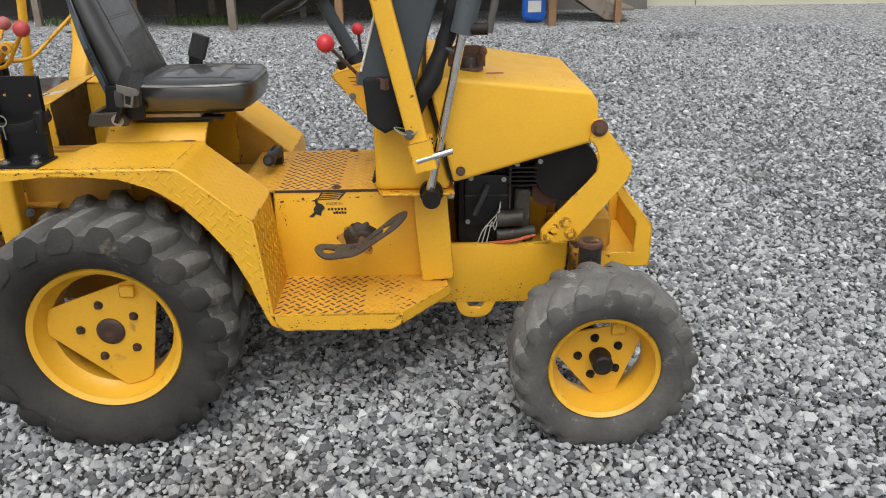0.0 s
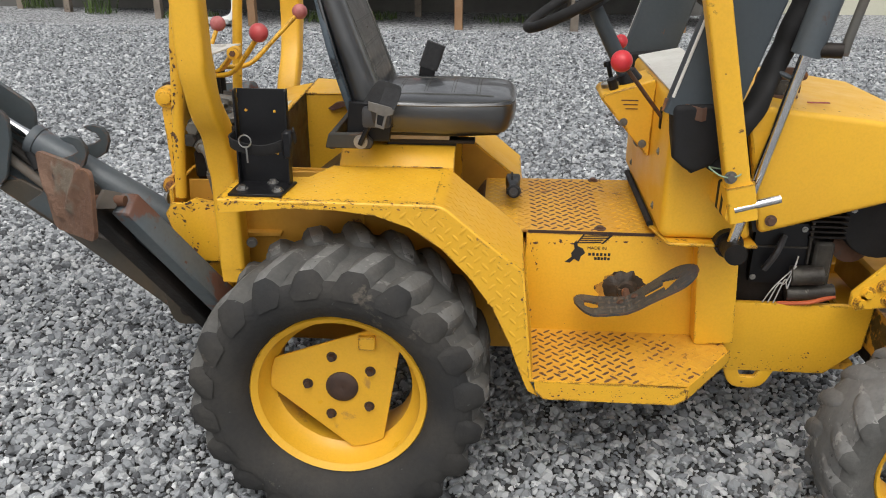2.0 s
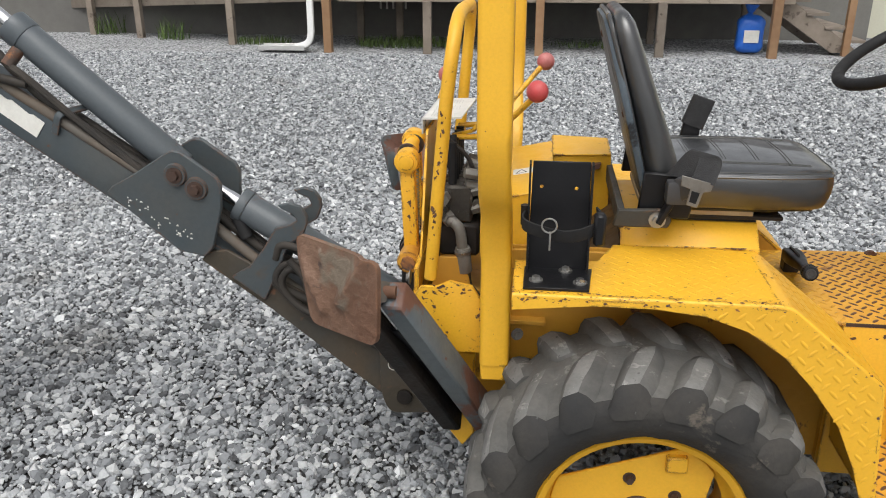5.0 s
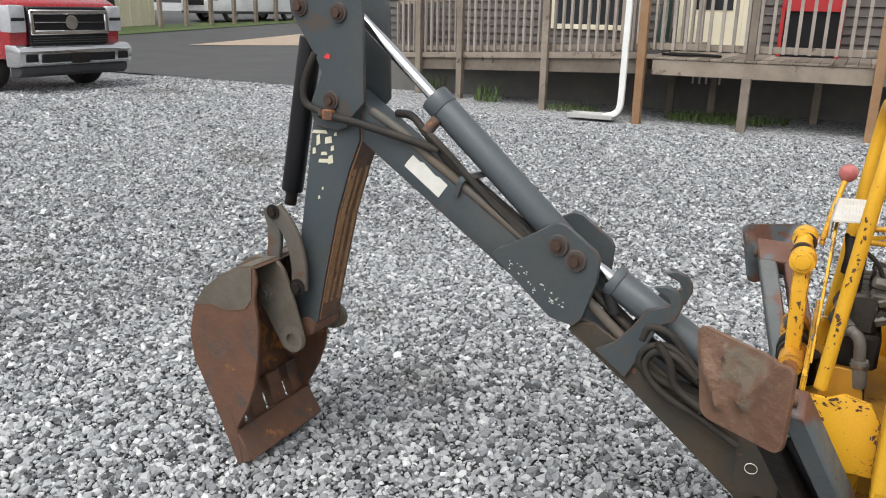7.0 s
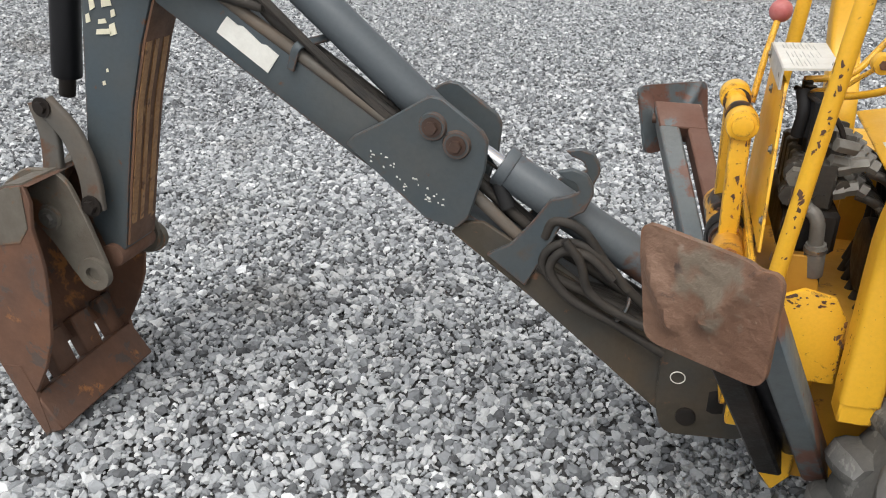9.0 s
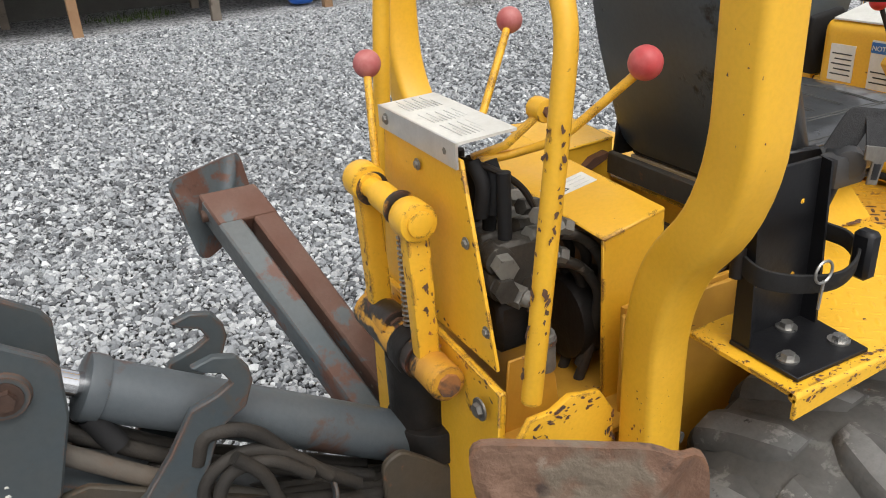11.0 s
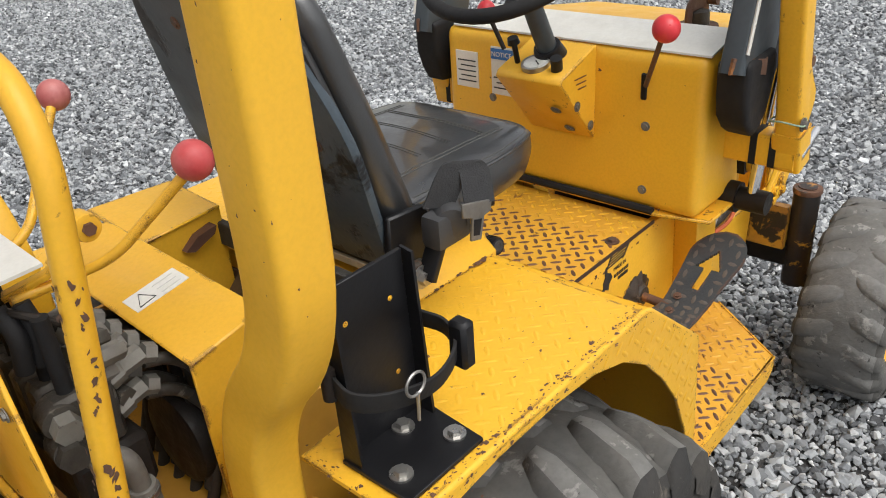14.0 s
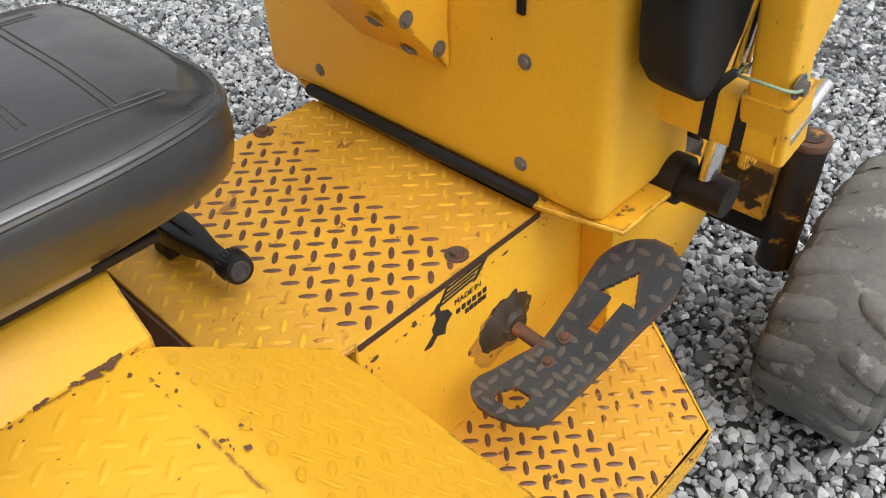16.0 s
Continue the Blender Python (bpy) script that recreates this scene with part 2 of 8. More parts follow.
M["cylinder"] = surface("scraped_grey_cylinder", (0.070, 0.083, 0.093), (0.098, 0.108, 0.114), 3.0, 0.8, 0.42, fine=120, bump=0.08, spots=((0.085, 0.050, 0.038), 7, 0.605), spots2=((0.07, 0.04, 0.03), 25, 0.67), spec=0.4)
M["pedal"] = surface("scuffed_black_plate", (0.030, 0.035, 0.040), (0.050, 0.052, 0.052), 14, 0.9, 0.45, fine=140, bump=0.25, spots=((0.085, 0.055, 0.038), 20, 0.66), spec=0.5, edge=0.25, edge_tint=(0.12, 0.06, 0.035), edge_scale=20)
M["hose"] = surface("dusty_hydraulic_hose", (0.022, 0.020, 0.018), (0.05, 0.042, 0.034), 14, 0.9, 0.65, fine=150, bump=0.3, spec=0.3)
M["thread"] = surface("grey_black_thread", (0.055, 0.055, 0.050), (0.09, 0.088, 0.08), 60, 0.8, 0.7, bump=0.0)
M["grease"] = surface("caked_black_grease", (0.022, 0.017, 0.013), (0.065, 0.045, 0.03), 30, 0.9, 0.5, fine=160, bump=0.5, spots=((0.15, 0.10, 0.06), 40, 0.64), spec=0.4)
# Brown for the insides of hollows, with the cavities' shade in the colour.
M["hollow"] = surface("shaded_brown_sheet", (0.055, 0.034, 0.02), (0.16, 0.085, 0.03), 7, 0.9, 0.55, fine=90, bump=0.2, spots=((0.02, 0.016, 0.013), 8, 0.55), spots2=((0.42, 0.21, 0.03), 18, 0.66))


def scraped(m, centre, reach, tint):
    """A bare, scraped patch with ragged edges on a plate."""
    n, l = m.node_tree.nodes, m.node_tree.links
    b = n["Principled BSDF"]
    co = n.new("ShaderNodeTexCoord").outputs["Object"]
    d = n.new("ShaderNodeVectorMath")
    d.operation = 'DISTANCE'
    l.new(co, d.inputs[0])
    d.inputs[1].default_value = centre
    t = n.new("ShaderNodeTexNoise")
    t.inputs["Scale"].default_value, t.inputs["Detail"].default_value = 32.0, 6.0
    l.new(co, t.inputs["Vector"])
    a = n.new("ShaderNodeMath")
    a.operation = 'MULTIPLY_ADD'
    l.new(d.outputs["Value"], a.inputs[0])
    a.inputs[1].default_value = -0.35 / reach
    l.new(t.outputs["Fac"], a.inputs[2])
    r = n.new("ShaderNodeMapRange")
    r.inputs["From Min"].default_value, r.inputs["From Max"].default_value = 0.16, 0.34
    l.new(a.outputs[0], r.inputs["Value"])
    x = n.new("ShaderNodeMix")
    x.data_type = 'RGBA'
    l.new(r.outputs["Result"], x.inputs["Factor"])
    l.new(b.inputs["Base Color"].links[0].from_socket, x.inputs["A"])
    x.inputs["B"].default_value = rgb(tint)
    l.new(x.outputs["Result"], b.inputs["Base Color"])
    bp = n.new("ShaderNodeBump")
    bp.inputs["Strength"].default_value, bp.inputs["Distance"].default_value = 0.9, 0.009
    l.new(t.outputs["Fac"], bp.inputs["Height"])
    l.new(b.inputs["Normal"].links[0].from_socket, bp.inputs["Normal"])
    l.new(bp.outputs[0], b.inputs["Normal"])


M["rust_pad"] = surface("scratched_rusty_plate", (0.125, 0.062, 0.036), (0.20, 0.12, 0.08), 7, 0.95, 0.65, 0.1, fine=70, bump=0.6, spots=((0.065, 0.042, 0.033), 9, 0.56), spots2=((0.22, 0.16, 0.12), 21, 0.64), edge=0.2, edge_tint=(0.20, 0.095, 0.05), edge_scale=18)
scraped(M["rust_pad"], (-0.985, -0.53, 0.832), 0.058, (0.165, 0.130, 0.095))

# ---- shapes ----


def finish(bm, bevel=0.0, seg=1, angle=35):
    bmesh.ops.remove_doubles(bm, verts=bm.verts, dist=1e-6)
    bmesh.ops.recalc_face_normals(bm, faces=bm.faces)
    if bevel:
        es = [e for e in bm.edges if len(e.link_faces) == 2 and e.calc_face_angle(0) > radians(angle)]
        bmesh.ops.bevel(bm, geom=es, offset=bevel, segments=seg, affect='EDGES', profile=0.6, clamp_overlap=True)
    return bm


def prism(pts, plane, a, b, bevel=0.0, seg=1, bm=None):
    """A flat outline, pushed from a to b along the axis that plane names."""
    own = bm is None
    bm = bmesh.new() if own else bm
    k = {"x": lambda p, d: (d, p[0], p[1]), "y": lambda p, d: (p[0], d, p[1]), "z": lambda p, d: (p[0], p[1], d)}[plane]
    lo = [bm.verts.new(k(p, a)) for p in pts]
    hi = [bm.verts.new(k(p, b)) for p in pts]
    bm.faces.new(lo)
    bm.faces.new(hi[::-1])
    for i in range(len(pts)):
        j = (i + 1) % len(pts)
        bm.faces.new((lo[i], hi[i], hi[j], lo[j]))
    return finish(bm, bevel, seg) if own else bm


def box(x0, x1, y0, y1, z0, z1, bevel=0.0, bm=None, seg=1):
    return prism([(x0, y0), (x1, y0), (x1, y1), (x0, y1)], "z", z0, z1, bevel, seg, bm)


def hexa8(lo, hi, bevel=0.0, bm=None):
    """A block between two quads of corners."""
    own = bm is None
    bm = bmesh.new() if own else bm
    a = [bm.verts.new(p) for p in lo]
    b = [bm.verts.new(p) for p in hi]
    bm.faces.new(a)
    bm.faces.new(b[::-1])
    for i in range(4):
        j = (i + 1) % 4
        bm.faces.new((a[i], b[i], b[j], a[j]))
    return finish(bm, bevel) if own else bm


def frames_of(pts, up=None):
    out = []
    side = None
    for i, p in enumerate(pts):
        t = (pts[min(i + 1, len(pts) - 1)] - pts[max(i - 1, 0)]).normalized()
        if side is None:
            ref = Vector(up) if up else (Vector((0, 0, 1)) if abs(t.z) < 0.9 else Vector((0, 1, 0)))
            side = t.cross(ref).normalized()
        else:
            side = (side - t * side.dot(t)).normalized()
        out.append((p, side, t.cross(side).normalized()))
    return out


def sweep(pts, prof, up=None, bm=None, closed=False):
    """An outline drawn along a path."""
    own = bm is None
    bm = bmesh.new() if own else bm
    pts = [Vector(p) for p in pts]
    rings = [[bm.verts.new(p + s * u + n * v) for u, v in prof] for p, s, n in frames_of(pts, up)]
    k = len(prof)
    pairs = list(zip(rings, rings[1:])) + ([(rings[-1], rings[0])] if closed else [])
    for r0, r1 in pairs:
        for i in range(k):
            j = (i + 1) % k
            bm.faces.new((r0[i], r0[j], r1[j], r1[i]))
    if not closed:
        bm.faces.new(rings[0][::-1])
        bm.faces.new(rings[-1])
    if own:
        bmesh.ops.recalc_face_normals(bm, faces=bm.faces)
    return bm


def circle(r, seg=12, squash=1.0):
    return [(r * math.cos(2 * math.pi * i / seg), r * squash * math.sin(2 * math.pi * i / seg)) for i in range(seg)]


def rrect(w, h, r, n=3):
    out = []
    for cx, cy, a0 in ((w / 2 - r, h / 2 - r, 0), (-w / 2 + r, h / 2 - r, 90), (-w / 2 + r, -h / 2 + r, 180), (w / 2 - r, -h / 2 + r, 270)):
        for i in range(n + 1):
            a = radians(a0 + 90 * i / n)
            out.append((cx + r * math.cos(a), cy + r * math.sin(a)))
    return out


def rounded(pts, r, n=6):
    """A path with its corners rounded."""
    pts = [Vector(p) for p in pts]
    out = [pts[0]]
    for a, b, c in zip(pts, pts[1:], pts[2:]):
        d0, d1 = min(r, (b - a).length * 0.49), min(r, (c - b).length * 0.49)
        p0, p1 = b + (a - b).normalized() * d0, b + (c - b).normalized() * d1
        for i in range(n + 1):
            t = i / n
            out.append(p0 * (1 - t) ** 2 + b * 2 * t * (1 - t) + p1 * t * t)
    return out + [pts[-1]]


def rounded_poly(pts, r):
    """A closed outline with its corners cut round."""
    out = []
    for i, q in enumerate(pts):
        p, w = pts[i - 1], pts[(i + 1) % len(pts)]
        q, d0, d1 = Vector(q), Vector(p) - Vector(q), Vector(w) - Vector(q)
        k = min(r, d0.length * 0.45, d1.length * 0.45)
        d0, d1 = d0.normalized() * k, d1.normalized() * k
        out += [tuple(q + d0 * (1 - t) ** 2 + d1 * t ** 2) for t in (0, 0.25, 0.5, 0.75, 1)]
    return out


def spline(pts, n=8):
    pts = [Vector(p) for p in pts]
    q = [pts[0] * 2 - pts[1]] + pts + [pts[-1] * 2 - pts[-2]]
    out = []
    for i in range(1, len(q) - 2):
        for k in range(n):
            t = k / n
            a, b, c, d = q[i - 1:i + 3]
            out.append(0.5 * (2 * b + (c - a) * t + (2 * a - 5 * b + 4 * c - d) * t * t + (3 * b - a - 3 * c + d) * t ** 3))
    return out + [pts[-1]]


def rod(p0, p1, r, r2=None, seg=20, bm=None, bevel=0.0):
    own = bm is None
    bm = bmesh.new() if own else bm
    p0, p1 = Vector(p0), Vector(p1)
    d = (p1 - p0).normalized()
    s = d.cross(Vector((0, 0, 1)) if abs(d.z) < 0.9 else Vector((1, 0, 0))).normalized()
    n = d.cross(s)
    r2 = r if r2 is None else r2
    rings = [[bm.verts.new(p + (s * math.cos(a) + n * math.sin(a)) * q) for a in (2 * math.pi * i / seg for i in range(seg))] for p, q in ((p0, r), (p1, r2))]
    for i in range(seg):
        j = (i + 1) % seg
        bm.faces.new((rings[0][i], rings[0][j], rings[1][j], rings[1][i]))
    bm.faces.new(rings[0][::-1])
    bm.faces.new(rings[1])
    return finish(bm, bevel, 2, 50) if own else bm


def lathe(prof, origin, axis, seg=40, bm=None, closed=True):
    """Turns (radius, along) pairs round an axis; closed: the outline is a loop."""
    own = bm is None
    bm = bmesh.new() if own else bm
    o, d = Vector(origin), Vector(axis).normalized()
    s = d.cross(Vector((0, 0, 1)) if abs(d.z) < 0.9 else Vector((1, 0, 0))).normalized()
    n = d.cross(s)
    rings = [[bm.verts.new(o + d * a + (s * math.cos(t) + n * math.sin(t)) * r) for r, a in prof] for t in (2 * math.pi * i / seg for i in range(seg))]
    k = len(prof)
    for i in range(seg):
        r0, r1 = rings[i], rings[(i + 1) % seg]
        for q in range(k if closed else k - 1):
            w = (q + 1) % k
            bm.faces.new((r0[q], r0[w], r1[w], r1[q]))
    if own:
        bmesh.ops.remove_doubles(bm, verts=bm.verts, dist=1e-6)
        bmesh.ops.recalc_face_normals(bm, faces=bm.faces)
    return bm


def ball(c, r, bm=None, squash=1.0, u=20, v=14):
    own = bm is None
    bm = bmesh.new() if own else bm
    bmesh.ops.create_uvsphere(bm, u_segments=u, v_segments=v, radius=r, matrix=Matrix.Translation(c) @ Matrix.Diagonal((1, 1, squash, 1)))
    return bm


def cushion(x0, x1, y0, y1, z0, z1, r, puff=0.0, m=None, n=10):
    """An upholstered block: rounded and slightly domed."""
    bm = bmesh.new()
    bmesh.ops.create_grid(bm, x_segments=1, y_segments=1, size=0.5)
    bm.clear()
    box(x0, x1, y0, y1, z0, z1, 0, bm)
    bmesh.ops.subdivide_edges(bm, edges=bm.edges, cuts=n, use_grid_fill=True)
    c = Vector(((x0 + x1) / 2, (y0 + y1) / 2, (z0 + z1) / 2))
    h = Vector(((x1 - x0) / 2, (y1 - y0) / 2, (z1 - z0) / 2))
    for v in bm.verts:
        d = v.co - c
        core = Vector([max(-(h[i] - r), min(h[i] - r, d[i])) for i in range(3)])
        off = d - core
        if off.length > 1e-9:
            v.co = c + core + off.normalized() * min(off.length, r)
        fx, fy = 1 - (d.x / h.x) ** 2, 1 - (d.y / h.y) ** 2
        if d.z > 0:
            v.co.z += puff * max(fx, 0) * max(fy, 0)
    if m is not None:
        bm.transform(m)
    bmesh.ops.recalc_face_normals(bm, faces=bm.faces)
    return bm


def thing(name, at, label, category, group=""):
    e = new(name)
    e.empty_display_size = 0.1
    e.location = at
    bpy.context.view_layer.update()
    return tagged(e, label, category, group)


def mesh_of(name, bm, material, smooth=40):
    me = bpy.data.meshes.new(name)
    bm.to_mesh(me)
    bm.free()
    for mt in (material if isinstance(material, (list, tuple)) else [material]):
        me.materials.append(M[mt] if isinstance(mt, str) else mt)
    if smooth:
        me.set_sharp_from_angle(angle=radians(smooth))
        for p in me.polygons:
            p.use_smooth = True
    return me


def origin_of(ob):
    o = Vector((0, 0, 0))
    while ob is not None:
        o += ob.location
        ob = ob.parent
    return o


def part(name, bm, material, parent=None, label="", smooth=40):
    """One mesh object, given in world places, under a thing or a part."""
    o = origin_of(parent)
    if o.length:
        bmesh.ops.translate(bm, verts=bm.verts, vec=-o)
    ob = new(name, mesh_of(name, bm, material, smooth))
    if parent is not None:
        ob.parent = parent
    return tagged(ob, label, kind="stuff" if name == "tread_pattern" else "")


def bolt(p, d, r=0.011, h=0.008, bm=None):
    own = bm is None
    bm = bmesh.new() if own else bm
    p, d = Vector(p), Vector(d).normalized()
    rod(p, p + d * h * 0.3, r * 1.55, seg=14, bm=bm)
    rod(p + d * h * 0.3, p + d * h, r, r * 0.92, seg=6, bm=bm)
    return finish(bm) if own else bm


def inside(p, poly):
    c = False
    for (x0, y0), (x1, y1) in zip(poly, poly[1:] + poly[:1]):
        if (y0 > p[1]) != (y1 > p[1]) and p[0] < (x1 - x0) * (p[1] - y0) / (y1 - y0) + x0:
            c = not c
    return c


def treads(o, u, v, poly, pitch=0.024, size=0.0125, high=0.0016, margin=0.004, only=None):
    """Raised lozenges in a woven pattern on a plate: origin, two axes, and the plate's outline in them."""
    bm = bmesh.new()
    o, u, v = Vector(o), Vector(u).normalized(), Vector(v).normalized()
    n = u.cross(v)
    if n.z < -1e-3:
        n = -n
    xs, ys = [p[0] for p in poly], [p[1] for p in poly]
    cx, cy = sum(xs) / len(xs), sum(ys) / len(ys)
    reach = int((max(xs) - min(xs) + max(ys) - min(ys)) / pitch) + 2
    c = pitch * 0.7071
    u2, v2 = (u + v).normalized(), (v - u).normalized()
    for i in range(reach):
        for j in range(-reach, reach):
            a, b = min(xs) + c * (i - j), min(ys) + c * (i + j)
            if a > max(xs) or b > max(ys) or a < min(xs) or b < min(ys):
                continue
            k = margin + size * 0.5
            if not all(inside((a + da * k, b + db * k), poly) for da, db in ((0, 0), (1, 0), (-1, 0), (0, 1), (0, -1))) or (only and not only(a, b)):
                continue
            d, e = (u2, v2) if (i + j) % 2 else (v2, u2)
            p = o + u * a + v * b
            w = size * 0.34
            oval = ((-1, 0), (-0.72, -0.72), (0, -1), (0.72, -0.72), (1, 0), (0.72, 0.72), (0, 1), (-0.72, 0.72))
            lo = [bm.verts.new(p + d * s * size + e * q * w) for s, q in oval]
            hi = [bm.verts.new(p + n * high + d * s * size * 0.66 + e * q * w * 0.40) for s, q in oval]
            for k in range(8):
                bm.faces.new((lo[k], lo[(k + 1) % 8], hi[(k + 1) % 8], hi[k]))
            bm.faces.new(hi)
    return bm


def flakes(name, lines, parent, seed, material="rust", size=0.0024):
    """Chipped-off paint along edges: lines of (start, end, surface normal, number, spread), past counting."""
    rg = random.Random(seed)
    bm = bmesh.new()
    for p0, p1, n, count, spread in lines:
        p0, p1, n = Vector(p0), Vector(p1), Vector(n).normalized()
        d = (p1 - p0).normalized()
        e = n.cross(d).normalized()
        for _ in range(count):
            c = p0.lerp(p1, rg.random()) + e * spread * abs(rg.gauss(0, 0.5)) * (1 if rg.random() < 0.5 else -1) + n * 0.0007
            k = rg.randint(7, 10)
            s = size * rg.choice((0.4, 0.5, 0.6, 0.8, 1.1, 1.6))
            q = rg.uniform(0.3, 0.8)
            turn = rg.uniform(-0.6, 0.6)
            d1, e1 = d * math.cos(turn) + e * math.sin(turn), e * math.cos(turn) - d * math.sin(turn)
            vs = [bm.verts.new(c + d1 * math.cos(a) * s * rg.uniform(0.35, 1.25) + e1 * math.sin(a) * s * q * rg.uniform(0.35, 1.25)) for a in (2 * math.pi * i / k for i in range(k))]
            top = bm.verts.new(c + n * 0.0004)
            for i in range(k):
                bm.faces.new((vs[i], vs[(i + 1) % k], top))
    ob = part(name, bm, material, parent, "dark rust chips in the paint", 0)
    ob["kind"] = "stuff"
    return ob

# ---- ground ----
M["ground"] = surface("fine_gravel_bed", (0.28, 0.285, 0.29), (0.23, 0.234, 0.238), 0.5, 0.8, 0.9, fine=60, bump=0.0, spots=((0.15, 0.148, 0.145), 0.35, 0.62))


def gravel_look(m, scale):
    n, l = m.node_tree.nodes, m.node_tree.links
    b = n["Principled BSDF"]
    co = n.new("ShaderNodeTexCoord").outputs["Object"]
    vo = n.new("ShaderNodeTexVoronoi")
    vo.inputs["Scale"].default_value = scale
    vo.inputs["Randomness"].default_value = 1.0
    l.new(co, vo.inputs["Vector"])
    old = b.inputs["Base Color"].links[0].from_socket
    hs = n.new("ShaderNodeHueSaturation")
    bw = n.new("ShaderNodeRGBToBW")
    l.new(vo.outputs["Color"], bw.inputs[0])
    mr = n.new("ShaderNodeMapRange")
    mr.inputs["From Min"].default_value, mr.inputs["From Max"].default_value = 0.15, 0.85
    mr.inputs["To Min"].default_value, mr.inputs["To Max"].default_value = 0.3, 2.1
    l.new(bw.outputs[0], mr.inputs["Value"])
    l.new(mr.outputs[0], hs.inputs["Value"])
    l.new(old, hs.inputs["Color"])
    l.new(hs.outputs[0], b.inputs["Base Color"])
    bp = n.new("ShaderNodeBump")
    bp.invert = True
    bp.inputs["Strength"].default_value = 0.9
    bp.inputs["Distance"].default_value = 0.03
    l.new(vo.outputs["Distance"], bp.inputs["Height"])
    l.new(bp.outputs[0], b.inputs["Normal"])


gravel_look(M["ground"], 40.0)


def land(x, y):
    r = math.hypot(x, y)
    t = min(max((r - 17) / 22, 0), 1)
    return 0.85 * t * t * (3 - 2 * t)


def sheet(name, material, inside_of, step, z, label, category):
    """A piece of ground that follows the land."""
    bm = bmesh.new()
    (x0, x1), (y0, y1) = inside_of
    nx, ny = int((x1 - x0) / step), int((y1 - y0) / step)
    g = [[bm.verts.new((x0 + (x1 - x0) * i / nx, y0 + (y1 - y0) * j / ny, 0)) for j in range(ny + 1)] for i in range(nx + 1)]
    for i in range(nx):
        for j in range(ny):
            bm.faces.new((g[i][j], g[i + 1][j], g[i + 1][j + 1], g[i][j + 1]))
    for v in bm.verts:
        v.co.z = land(v.co.x, v.co.y) + z
    ob = part(name, bm, material)
    return tagged(ob, label, category, kind="structure")


def ground_sheet():
    bm = bmesh.new()
    ring = [0, 2, 4, 6, 8, 10, 12, 14, 16, 18, 20, 23, 26, 29, 32, 35, 40, 60, 120, 400, 2500]
    seg = 48
    rows = []
    for r in ring:
        rows.append([bm.verts.new((r * math.cos(2 * math.pi * i / seg), r * math.sin(2 * math.pi * i / seg), land(r, 0) - (0.034 if r < 9 else 0.014))) for i in range(seg)] if r else [bm.verts.new((0, 0, -0.012))])
    for i in range(seg):
        bm.faces.new((rows[0][0], rows[1][i], rows[1][(i + 1) % seg]))
    for a, b in zip(rows[1:], rows[2:]):
        for i in range(seg):
            j = (i + 1) % seg
            bm.faces.new((a[i], b[i], b[j], a[j]))
    tagged(part("ground", bm, "ground"), "open yard of loose grey crushed gravel", "ground", kind="structure")


ground_sheet()


def stone_shapes(count, rng, corners):
    """Angular, chunky stones with no underside."""
    shapes = []
    for _ in range(count):
        bm = bmesh.new()
        k = np.arange(corners) + 0.5
        th, ph = np.arccos(1 - 2 * k / corners), np.pi * (1 + 5 ** 0.5) * k
        pts = np.stack([np.cos(ph) * np.sin(th), np.sin(ph) * np.sin(th), np.cos(th)], -1) + rng.normal(0, 0.15, (corners, 3))
        pts *= np.array([1.0, rng.uniform(0.68, 0.98), rng.uniform(0.58, 0.88)])
        for p in pts:
            bm.verts.new(p)
        bmesh.ops.convex_hull(bm, input=bm.verts)
        loose = [v for v in bm.verts if not v.link_faces]
        bmesh.ops.delete(bm, geom=loose, context='VERTS')
        bm.normal_update()
        bmesh.ops.delete(bm, geom=[f for f in bm.faces if f.normal.z < -0.4], context='FACES')
        bmesh.ops.triangulate(bm, faces=bm.faces)
        bm.verts.index_update()
        shapes.append((np.array([v.co[:] for v in bm.verts]), np.array([[v.index for v in f.verts] for f in bm.faces])))
        bm.free()
    return shapes


